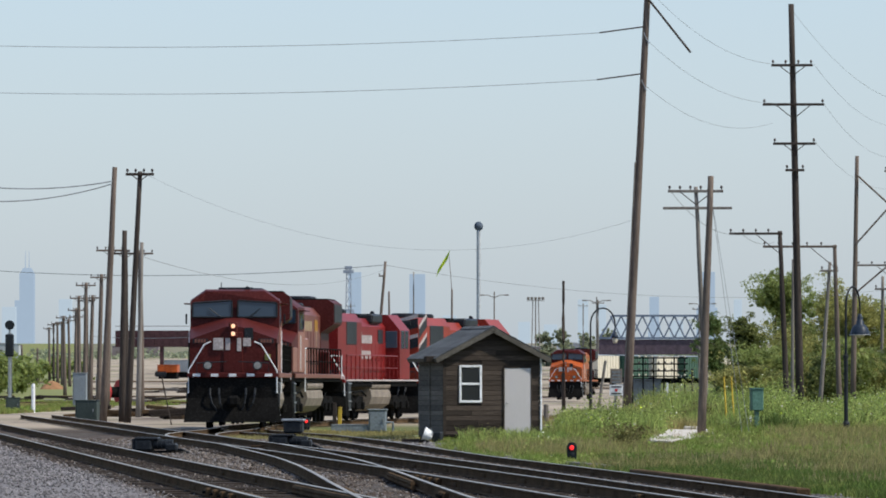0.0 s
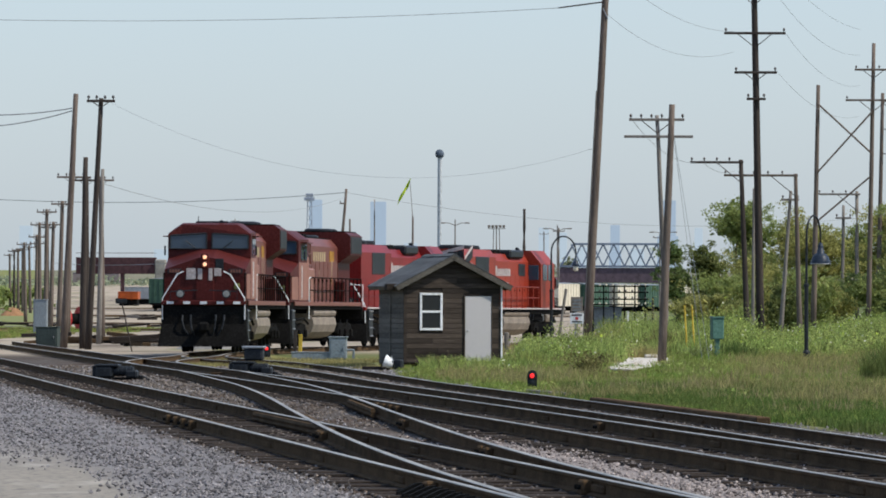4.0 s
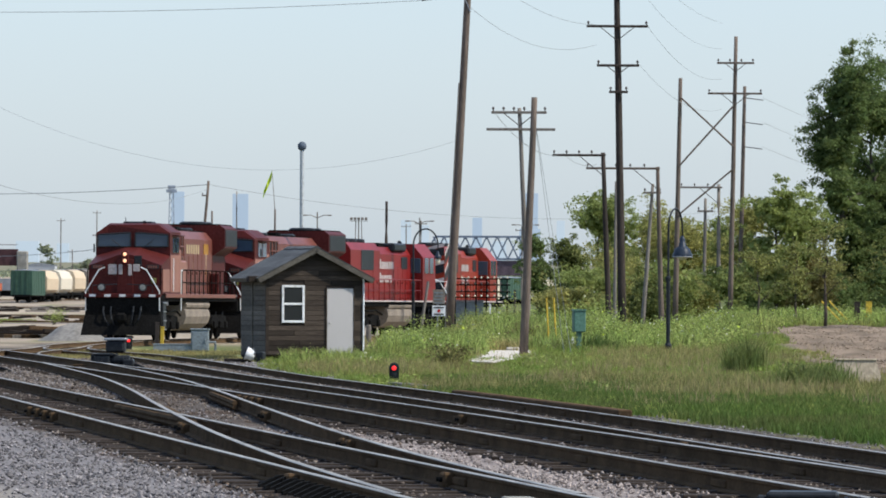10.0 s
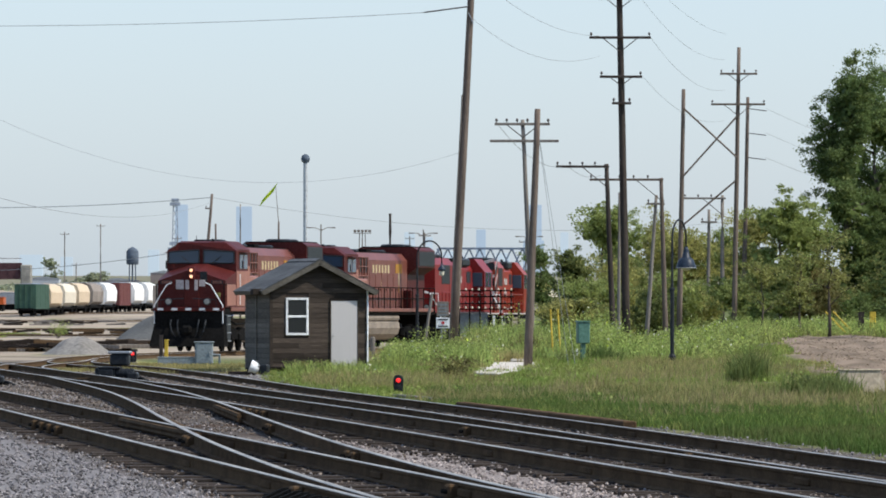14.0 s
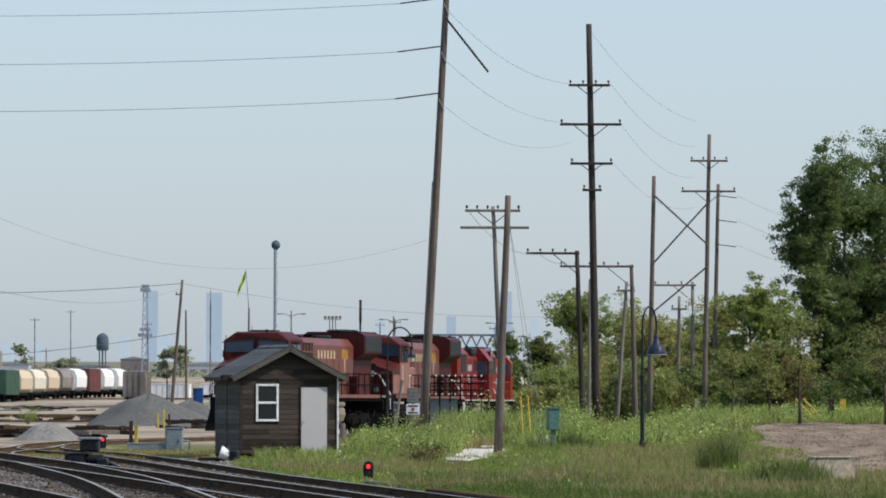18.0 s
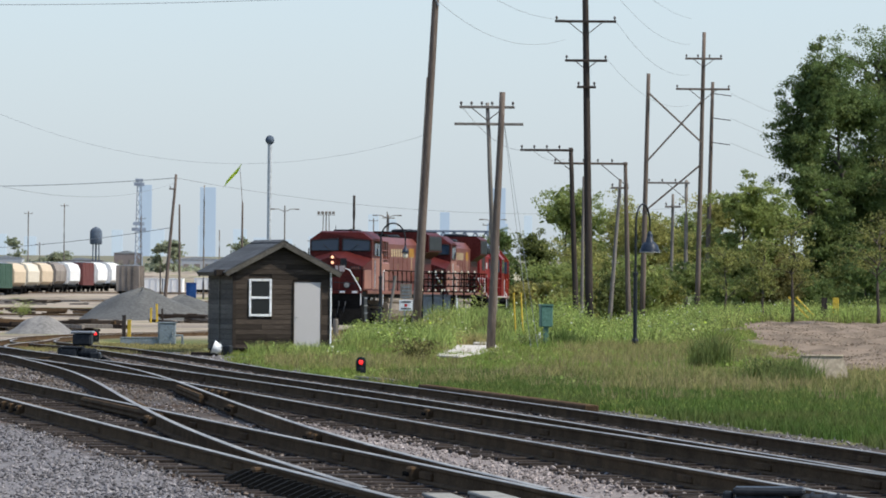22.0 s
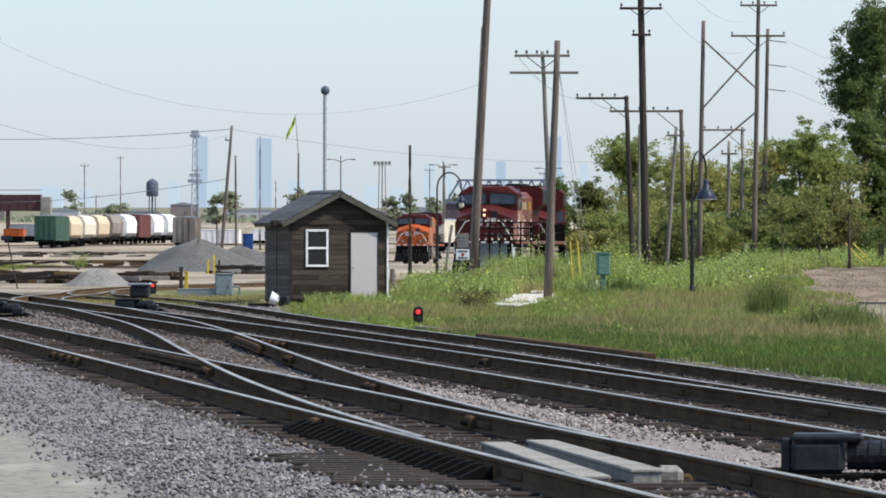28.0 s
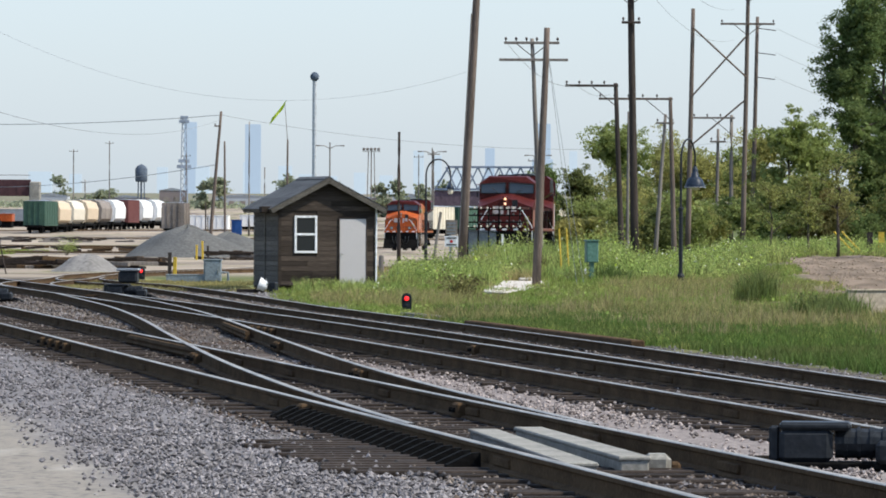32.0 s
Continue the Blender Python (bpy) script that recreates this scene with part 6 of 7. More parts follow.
c = cabinet(-8.38, 240, 0.62, 0.5, 0.78, "utility_grey", "grey metal equipment case beside the yard track")
part("conduit", tube([(0.3, -0.1, 0.35), (0.55, -0.1, 0.35), (0.55, -0.1, 0.02)], 0.05, 6), "utility_grey", c)
trough = thing("cable_trough", "low grey concrete cable trough on the grass", "cable trough", pose(-9.35, 240, ground_z(-9.35, 240)))
part("channel", box((1.35, 0.4, 0.24), (0, 0, 0.12), 0.02), "utility_grey", trough)
part("lid", box((1.38, 0.42, 0.04), (0, 0, 0.265), 0.01), "utility_grey", trough)
for x, y, h, mt in ((-9.95, 241, 1.02, "pole_dark"), (-9.78, 241.3, 0.86, "yellow"), (-16.3, 437, 0.95, "yellow"), (-15.9, 437, 1.2, "yellow"), (-15.5, 436, 0.9, "pole_dark")):
    q = thing("marker_post", "short timber marker post by the track", "post", pose(x, y, ground_z(x, y), 0, random.uniform(-3, 3), 0), "marker posts")
    part("post", box((0.13, 0.13, h + 0.1), (0, 0, h / 2 - 0.05), 0.012), mt, q)
    part("cap", box((0.15, 0.15, 0.03), (0, 0, h + 0.012), 0.006), mt, q)
M["cabinet_dark"] = material("dark grey-green enamel", (0.045, 0.06, 0.055), 0.6, dark=0.8, bump=0.03)
cabinet(-24.5, 315, 1.02, 0.8, 0.92, "cabinet_dark", "low dark green trackside cabinet")
cabinet(-35.5, 450, 0.9, 0.8, 2.4, "utility_grey", "tall pale grey relay cabinet")
cabinet(-37.4, 421, 0.85, 0.7, 0.82, "cabinet_dark", "low dark green cabinet near the far signal")
cabinet(-52.4, 690, 0.8, 0.8, 2.6, "steel", "tall pale cabinet among the poles")
wp = thing("marker_post", "thick white post beside the track", "post", pose(-34.5, 402, ground_z(-34, 402)), "marker posts")
part("post", lathe([(0.11, -0.1), (0.11, 1.6), (0.06, 1.72)], 10), "white", wp)


def switch_machine(x, y, z, turn, s, label):
    p = thing("switch_machine", label, "switch machine", pose(x, y, z, 0, 0, turn), "switch machines")
    part("base_plate", box((1.25 * s, 0.62 * s, 0.06 * s), (0, 0, 0.05 * s), 0.01), "grime", p)
    part("gear_case", box((0.46 * s, 0.5 * s, 0.3 * s), (-0.33 * s, 0, 0.22 * s), 0.05 * s), "black", p)
    m = part("motor", rod((-0.08 * s, -0.02, 0.24 * s), (0.42 * s, -0.02, 0.24 * s), 0.13 * s, n=14), "black", p)
    for k in range(4):
        part("motor_rib", rod(((0.0 + 0.11 * k) * s, -0.02, 0.24 * s), ((0.03 + 0.11 * k) * s, -0.02, 0.24 * s), 0.145 * s, n=14), "black", m)
    part("cover", box((0.62 * s, 0.5 * s, 0.07 * s), (-0.25 * s, 0, 0.39 * s), 0.025 * s), "black", p)
    part("control_box", box((0.3 * s, 0.34 * s, 0.2 * s), (0.42 * s, -0.2 * s, 0.17 * s), 0.04 * s), "black", p)
    part("throw_rod", rod((-0.55 * s, 0.1, 0.1 * s), (-1.2 * s, 0.2, 0.08 * s), 0.03, n=6), "rail_side", p)
    part("cable", tube([(0.55 * s, -0.1, 0.12 * s), (0.7 * s, -0.15, 0.1 * s), (0.85 * s, -0.05, 0.02)], 0.035, 6), "black", p)
    part("crank_lug", box((0.09 * s, 0.12 * s, 0.3 * s), (-0.6 * s, -0.1, 0.24 * s), 0.02 * s), "black", p)
    return p


switch_machine(2.93, 50.2, -0.02, -4, 0.86, "black electric switch machine on the ballast between tracks")
switch_machine(-11.3, 167.5, -0.02, -6, 0.95, "black switch machine beside the near track")
sm = switch_machine(-8.45, 178, -0.02, -6, 0.95, "black switch machine with a raised hand-throw stand")
part("stand", box((0.5, 0.4, 0.32), (0.0, 0.2, 0.58), 0.05), "black", sm)
part("stand_cap", box((0.6, 0.45, 0.07), (0.0, 0.2, 0.77), 0.02), "steel", sm)

for dx, y0, y1, x0, x1 in ((0, 55.6, 47.4, 0.28, 0.93), (1, 56.2, 48.8, 0.66, 1.34)):
    n = math.hypot(x1 - x0, y1 - y0)
    p = thing("hollow_tie_cover", "pale concrete-grey box cover lying between the rails", "cover", pose((x0 + x1) / 2, (y0 + y1) / 2, 0.0, 0, 0, -math.degrees(math.atan2(x1 - x0, y0 - y1)) * -1), "box covers")
    part("box", box((0.21, n, 0.1), (0, 0, 0.05), 0.012), "concrete", p)
    part("lid", box((0.24, n + 0.02, 0.03), (0, 0, 0.112), 0.008), "concrete", p)
p = thing("rail_brace", "rusty iron block against the rail", "rail brace", pose(1.52, 49.4, 0))
part("block", box((0.2, 0.3, 0.14), (0, 0, 0.06), 0.04), "concrete", p)
part("toe", box((0.08, 0.22, 0.08), (0.13, 0, 0.03), 0.02), "rail_side", p)

# long ties and rail braces under the switch points
first = None
bed = tagged(new("switch_ties"), "long dark ties under the switch points, half bare of ballast", "railway ties")
bed.location = (-0.4, 57, -0.02)
for k in range(14):
    y = 49.0 + 0.55 * k
    m = pose(track_a(y) - 0.25 + 0.4 - 0.36, y - 57, -0.04, 0, 0, 7 + random.uniform(-1, 1))
    m.translation.x = track_a(y) - 0.35 + 0.4 + random.uniform(-0.22, 0.12)
    if first is None:
        first = part("long_tie", box((3.1, 0.22, 0.16), bevel=0.012), "tie", bed)
        first.matrix_basis = m
    else:
        share(first, m)
brace = None
for k in range(25):
    y = 49.6 + 0.56 * k
    m = pose(track_a(y) - 0.83, y - 57, 0.02, 0, 0, 7 + random.uniform(-3, 3))
    m.translation.x = track_a(y) - 0.83 + 0.4
    if brace is None:
        brace = part("rail_brace", slab([(0.0, 0.0), (-0.25, 0.0), (-0.25, 0.035), (-0.07, 0.12), (0.0, 0.125)], 0.14, "y", -0.05), "grime", bed)
        brace.matrix_basis = m
    else:
        share(brace, m)
for line, side, y0, n, gap in ((track_a, -1, 62.5, 1, 0), (track_a, 1, 63.2, 1, 0), (track_x, 1, 97.7, 2, 0.9), (track_a, -1, 96.5, 4, 1.75), (track_b, -1, 112, 4, 1.3),
                               (track_x, -1, 88, 2, 1.1), (track_x, 1, 78, 2, 1.0), (track_b, 1, 96, 1, 0), (track_c, 1, 63, 2, 5.0), (track_c, -1, 84, 2, 7.0)):
    for k in range(n):
        y = y0 + gap * k
        q = thing("joint_block", "rust-brown bolted block clamped against a rail", "joint block", pose(line(y) + side * 0.76 - 0.06, y, (0.0 if line is not track_c else -0.27), 0, 0, 6.9), "joint blocks")
        part("block", box((0.13, 0.34, 0.15), (0, 0, 0.075), 0.02), "rail_side", q)
        for dy in (-0.09, 0.09):
            part("bolt", rod((-0.06, dy, 0.085), (-0.1, dy, 0.085), 0.025, n=6), "grime", q)
for line, side, y0, y1, off in ((track_a, 1, 90, 104, -0.13), (track_a, -1, 93, 101, 0.16), (track_x, -1, 92, 102, 0.13), (track_b, -1, 108, 120, 0.15), (track_x, 1, 108, 119, -0.13)):
    q = thing("guard_rail", "short rusty guard rail beside the running rail", "guard rail", pose(line(y0) + side * 0.76 + off, y0, 0.0), "guard rails")
    pts = [(line(y) - line(y0), y - y0, 0.12) for y in np.linspace(y0, y1, 8)]
    part("head", tube(pts, 0.045, 6), "rail_side", q)
    part("web", tube([(a, b, 0.05) for a, b, c in pts], 0.05, 4), "rail_side", q)
plate = None
for line, top, y0, y1, sides in ((track_a, level, 44, 130, (-1, 1)), (track_b, level, 52, 150, (-1, 1)), (track_c, level_c, 62, 150, (-1, 1))):
    hold = tagged(new("rail_joints"), "bolted joint bars and rail anchors along the rails", "joint bars")
    hold.location = (line(y0), y0, top(y0) - 0.1)
    for side in sides:
        y = y0 + random.uniform(0, 5)
        while y < y1:
            d = math.atan2(line(y + 0.5) - line(y - 0.5), 1.0)
            m = pose(line(y) + side * GAUGE / 2 - line(y0) - 0.0, y - y0, top(y) - top(y0), 0, 0, -math.degrees(d))
            if plate is None:
                plate = part("joint_bar", box((0.075, 0.9, 0.075), (0, 0, 0), 0.012), "rail_side", hold)
                plate.matrix_basis = m
            else:
                share(plate, m, hold)
            y += random.uniform(5.5, 10)

beam = thing("steel_beam", "long rusty brown beam lying beside the track", "beam", pose(1.78, 125.4, -0.27, 0, 0, 6.1))
part("beam", box((0.24, 25.5, 0.24), (0, 0, 0.12), 0.02), M["rail_side"], beam)
part("beam_foot", box((0.36, 25.3, 0.04), (0, 0, 0.02), 0.008), M["rail_side"], beam)
pl = thing("timber_plank", "grey weathered plank on the ground by the signal", "plank", pose(-0.4, 158, -0.26, 0, 0, 8))
part("plank", box((0.24, 9.5, 0.1), (0, 0, 0.05), 0.012), "pole_pale", pl)
part("nail_plate", box((0.2, 0.4, 0.02), (0, -3, 0.105), 0.004), "rail_side", pl)


def floodlight():
    p = thing("floodlight", "white floodlight lying on planks by the shed corner", "floodlight", pose(-5.75, 205.5, ground_z(-5.75, 205.5), 0, 0, -20))
    part("can", lathe([(0.07, 0), (0.16, 0.07), (0.2, 0.24), (0.22, 0.28)], 16), "white", p, "white enamel reflector can", True).matrix_basis = pose(0.25, 0, 0.18, 15, -68, 0)
    part("rim", lathe([(0.22, 0), (0.24, 0.02), (0.22, 0.04)], 16), "black", p).matrix_basis = pose(0.25, 0, 0.18, 15, -68, 0) @ pose(0, 0, 0.27)
    part("ballast_box", box((0.3, 0.26, 0.3), (0.38, 0.1, 0.18), 0.03), "black", p)
    part("plank", box((0.8, 0.3, 0.12), (-0.3, 0, 0.06), 0.02), "tie", p)
    part("bracket", tube([(0.2, 0, 0.1), (0.3, -0.1, 0.3), (0.25, -0.1, 0.45)], 0.02, 5), "steel", p)


floodlight()

p = thing("utility_pedestal", "green metal utility box on a post, in the weeds", "utility box", pose(5.13, 245, ground_z(5.1, 245), 0, 0, 14))
part("post", box((0.17, 0.17, 0.9), (0, 0, 0.35), 0.015), "utility_green", p)
part("case", box((0.44, 0.34, 0.78), (0, 0, 1.13), 0.03), "utility_green", p)
part("lid", slab([(-0.24, 1.51), (0.24, 1.51), (0.22, 1.57), (-0.22, 1.57)], 0.4, "y", -0.2), "utility_green", p)
part("stake", box((0.07, 0.05, 0.55), (-0.26, -0.1, 0.27), 0.01), "white", p)
for x in (4.28, 4.56):
    q = thing("guy_guard", "yellow plastic guy-wire guard standing in weeds", "guy guard", pose(x, 258, ground_z(x, 258), 0, -3.5, 0), "guy guards")
    part("sleeve", rod((0, 0, 0), (0, 0, 1.95), 0.032, n=8), "yellow", q)
    part("collar", rod((0, 0, 1.93), (0, 0, 1.99), 0.04, n=8), "yellow", q)

M["pad"] = material("pale gravelly concrete", (0.52, 0.48, 0.42), 0.9, grain=9, stains=0.5, dark=0.75)
slabp = thing("concrete_pad", "pale gravelly concrete pad beside the pole", "concrete pad", pose(2.5, 240, ground_z(2.5, 240)))
part("pad", slab([(-1.55, -38), (-0.9, -41), (0.2, -24), (1.0, -6), (1.3, 10), (-0.6, 12), (-1.0, -8), (-1.35, -26)], 0.04, "z", 0.0), "pad", slabp)
part("rubble", box((0.5, 0.5, 0.12), (0.3, 9, 0.1), 0.04), "pad", slabp)


def signs():
    p = thing("sign_post", "leaning grey post with two small notice plates", "sign", pose(-0.42, 285, ground_z(-0.42, 285) + 0.08))
    part("post", rod((-0.35, 0, -0.15), (0.05, 0, 2.6), 0.06, n=8), "pole_pale", p)
    part("post", rod((0.45, 0.1, -0.15), (0.45, 0.1, 2.1), 0.035, n=6), "steel", p)
    a = part("upper_plate", box((0.5, 0.02, 0.62), (0.5, 0.03, 1.95), 0.004), "car_grey", p, "pale blue-grey notice plate")
    b = part("lower_plate", box((0.56, 0.02, 0.45), (0.5, 0.03, 1.36), 0.004), "white", p, "white notice plate with red mark")
    for z in (2.12, 1.98, 1.84, 1.7):
        part("text_bar", box((0.36, 0.008, 0.05), (0.5, 0.014, z)), "utility_grey", a)
    for z in (1.5, 1.22):
        part("text_bar", box((0.42, 0.008, 0.05), (0.5, 0.014, z)), "grime", b)
    part("red_mark", lathe([(0.07, 0), (0.07, 0.008)], 12), "signal_plate", b).matrix_basis = pose(0.5, 0.016, 1.36, 90, 0, 0)
    for x, z, mt in ((1.25, 0.62, "black"), (-2.9, 0.8, "pole_pale"), (-3.25, 0.6, "pole_pale"), (3.2, 0.95, "pole_dark")):
        q = thing("bollard", "short stub post among weeds", "post", pose(x, 288, ground_z(x, 288), 0, random.uniform(-8, 8), 0), "stub posts")
        part("stub", rod((0, 0, -0.05), (0, 0, z), 0.12, 0.11, 8), mt, q)
        part("top", rod((0, 0, z), (0, 0, z + 0.04), 0.1, 0.07, 8), mt, q)


M["signal_plate"] = material("red enamel", (0.5, 0.04, 0.04), 0.5, bump=0)
signs()

# culvert wall, channel stones, hazard panel and markers on the right-hand field
M["headwall"] = material("stained tan concrete", (0.40, 0.335, 0.25), 0.9, grain=12, stains=1.5, dark=0.75)
p = thing("culvert_headwall", "low pale concrete headwall with sloping sides", "headwall", pose(10.2, 165, ground_z(10.2, 165) + 0.0, 0, 0, 6))
part("wall", loft([[(-0.72, -0.15, -0.1), (0.72, -0.15, -0.1), (0.72, 0.15, -0.1), (-0.72, 0.15, -0.1)], [(-0.5, 0.0, 0.68), (0.5, 0.0, 0.68), (0.5, 0.2, 0.68), (-0.5, 0.2, 0.68)]]), "headwall", p)
part("coping", box((1.03, 0.26, 0.05), (0, 0.1, 0.695), 0.015), "headwall", p)
rng = random.Random(8)
for k in range(14):
    x, y = 8.2 + 0.14 * k + rng.uniform(-0.1, 0.1), 170 + rng.uniform(-2, 2)
    q = lathe([(0.02, 0), (0.12, 0.02), (0.15, 0.07), (0.08, 0.12)], 7)
    q = part("riprap_stone", q, "heap_pale", None)
    q.matrix_basis = pose(x, y, ground_z(x, y) - 0.01, 0, 0, rng.uniform(0, 90)) @ Matrix.Diagonal((rng.uniform(0.8, 1.5), rng.uniform(0.8, 1.4), rng.uniform(0.7, 1.2), 1))
    tagged(q, "pale rough stone in the ditch", "stone", "ditch stones")
p = thing("barricade", "white road barricade panel with orange slanting stripes", "barricade", pose(12.05, 163, ground_z(12, 163), 0, 0, 10))
part("panel", box((0.3, 0.05, 0.68), (0, 0, 0.4), 0.01), "white", p)
for k in range(3):
    part("stripe", slab([(-0.15, 0.1 + 0.24 * k), (0.15, 0.2 + 0.24 * k), (0.15, 0.32 + 0.24 * k), (-0.15, 0.22 + 0.24 * k)], 0.012, "y", -0.035), "orange", p, "orange stripe")
part("foot", box((0.5, 0.4, 0.05), (0, 0, 0.025), 0.01), "black", p)
for x, mt in ((18.6, "pole_dark"), (19.1, "yellow")):
    q = thing("marker_post", "short square marker post on the mound", "post", pose(x, 300, ground_z(x, 300)), "marker posts")
    part("post", box((0.26, 0.2, 1.2), (0, 0, 0.5), 0.02), mt, q)
    part("cap", box((0.28, 0.22, 0.03), (0, 0, 1.11), 0.006), mt, q)
for k in range(2):
    q = thing("guy_guard", "slanting yellow guy-wire guard behind the mound", "guy guard", pose(18.0 - 0.35 * k, 302, ground_z(18, 302)), "guy guards")
    part("sleeve", rod((0.55, 0, 0), (-0.5, 0, 1.1), 0.035, n=8), "yellow", q)
    part("collar", rod((-0.5, 0, 1.1), (-0.53, 0, 1.13), 0.045, n=8), "yellow", q)

# ---- the yard: sidings, debris, stored things ----
M["bed"] = material("dark oily yard ballast", (0.20, 0.165, 0.135), 0.95, grain=5, stains=0.3, dark=0.7)


def siding(y0, slope, x0, x1, seed):
    p = tagged(new("siding"), "rusty yard siding on a dark oily bed", "railway track", "yard sidings")
    p.location = (x0, y0 + slope * x0, ground_z(x0, y0 + slope * x0))
    n = 30
    bm = bmesh.new()
    prev = None
    for k in range(n + 1):
        x = x0 + (x1 - x0) * k / n
        y = y0 + slope * x
        z = ground_z(x, y)
        sec = [bm.verts.new((x - p.location.x, y + dy - p.location.y, z + dz - p.location.z)) for dy, dz in ((-1.9, 0.0), (-1.2, 0.1), (1.2, 0.1), (1.9, 0.0))]
        if prev:
            for j in range(3):
                bm.faces.new((prev[j], sec[j], sec[j + 1], prev[j + 1]))
        prev = sec
    part("ballast_bed", bm, "bed", p)
    for dy in (-0.75, 0.75):
        pts = []
        for k in range(n + 1):
            x = x0 + (x1 - x0) * k / n
            y = y0 + slope * x
            pts.append((x - p.location.x, y + dy - p.location.y, ground_z(x, y) + 0.2 - p.location.z))
        part("rail", tube(pts, 0.07, 4), "rail_side", p)


for i, (y, s, a, b) in enumerate(((520, -0.5, -58, -19), (700, -0.3, -62, -6), (840, 0.1, -66, 4), (1005, 0.8, -130, -5))):
    siding(y, s, a, b, i)


def debris(x0, x1, y, n, seed, mats=("tie", "rail_side", "tie", "pole_pale")):
    rng = random.Random(seed)
    for k in range(n):
        x, yy = rng.uniform(x0, x1), y + rng.uniform(-4, 4)
        ln = rng.uniform(1.6, 3.2)
        q = thing("old_tie", "discarded dark railway tie on the dirt", "railway tie", pose(x, yy, ground_z(x, yy) + rng.choice((0, 0.18, 0.36)), rng.uniform(-4, 4), rng.uniform(-5, 5), rng.uniform(-25, 25)), "discarded ties")
        part("timber", box((ln, 0.24, 0.19), (0, 0, 0.09), 0.02), rng.choice(mats), q)
        part("tie_plate", box((0.3, 0.2, 0.02), (ln * 0.3, 0, 0.2), 0.004), "rail_side", q)


debris(-21.5, -14.5, 326, 34, 1)
debris(-15.8, -11.8, 440, 16, 2)
debris(-40, -24, 575, 22, 5)
debris(-56, -38, 800, 26, 6)
debris(-28, -21, 352, 10, 7)
debris(-62, -44, 640, 14, 8)


def boxy(name, label, cat, b, d, z, w, dp, h, mat, extra=None):
    x, y = spot(b, d)
    p = thing(name, label, cat, pose(x, y, ground_z(x, y) + z))
    part("body", box((w, dp, h), (0, 0, h / 2), 0.06), mat, p)
    for k in range(int(w / 0.9)):
        part("rib", box((0.07, 0.07, h * 0.9), (-w / 2 + 0.45 + 0.9 * k, -dp / 2 - 0.03, h / 2)), mat, p)
    part("top_rail", box((w + 0.1, dp + 0.1, 0.1), (0, 0, h + 0.03), 0.02), extra or mat, p)
    part("underframe", box((w * 0.9, dp * 0.8, z + 0.1), (0, 0, 0.02 - z / 2)), "grime", p)


M["dumpster"] = material("blue painted steel", (0.02, 0.07, 0.22), 0.5, dark=0.8)
boxy("dumpster", "blue steel dumpster beside white trailers", "dumpster", -31.4, 900, 0.18, 1.35, 1.5, 1.9, "dumpster")
for b in (-37.1, -34.0):
    boxy("trailer", "white box trailer parked in the yard", "trailer", b, 1000, 0.15, 2.95, 8, 2.0, "car_white")
boxy("trailer", "white box trailer parked in the yard", "trailer", -29.3, 1040, 0.4, 3.2, 8, 1.7, "car_white")
boxy("flat_load", "orange loaded flat wagon at the yard's edge", "wagon", -65.8, 1050, 1.0, 3.1, 6, 1.1, "orange")
boxy("trailer", "pale grey box trailer at the yard's edge", "trailer", -63.6, 1120, 0.9, 6.0, 6, 1.9, "steel")


def girder_bridge():
    m = material("oxide brown girder paint", (0.075, 0.038, 0.042), 0.9, bump=0)
    d = 1400
    p = thing("girder_bridge", "oxide brown girder bridge over the yard throat", "bridge", Matrix.Translation((-103, d, ground_z(-95, d))))
    z = 9.2 - ground_z(-95, d)
    part("girder", box((16.5, 3, 3.4), (8.2, 0, z + 1.7), 0.05), m, p)
    for k in range(9):
        part("stiffener", box((0.15, 3.1, 3.2), (0.8 + 1.85 * k, 0, z + 1.7)), m, p)
    part("walk_rail", rod((0, -1.6, z + 4.3), (16.5, -1.6, z + 4.3), 0.06, n=5), m, p)
    for x in (2.5, 9.5):
        part("pier", box((0.7, 2.5, z), (x, 0, z / 2)), m, p)
    part("abutment", box((2.2, 4, z + 3.0), (17.4, 0, (z + 3) / 2), 0.2), "concrete", p, "pale concrete abutment")


girder_bridge()
for i, (b, d, h, sp) in enumerate(((-57.4, 1950, 18.2, 2.2), (-51.0, 1800, 12.5, 3.0), (-53.0, 1800, 11.0, 2.4), (-36.0, 1700, 14.5, 2.4), (-34.0, 1750, 16, 2.6), (-23.9, 1500, 14.8, 2.2),
                                   (-16.5, 1500, 13.2, 2.4), (-10.0, 1500, 13.0, 2.2), (-7.6, 1500, 14.0, 1.8), (-4.0, 1450, 12.6, 2.0), (-1.0, 1500, 13.6, 1.8))):
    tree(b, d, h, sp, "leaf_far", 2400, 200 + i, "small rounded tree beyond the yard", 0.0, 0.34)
for i, (b, d, h, sp) in enumerate(((-84.5, 1000, 4.5, 2.6), (-89.6, 780, 4.2, 3.0), (-81.4, 1050, 5.6, 2.0), (-92.0, 760, 4.6, 3.2), (-78.6, 1000, 4.4, 1.6))):
    tree(b, d, h, sp, "leaf", 1800, 230 + i, "bushy green thicket by the far poles", 0.05, 0.3, "thicket", "thicket")
heap(-83.0, 850, 1.7, 1.05, "rust_heap", "rust-brown heap of spoil by the poles", 6)


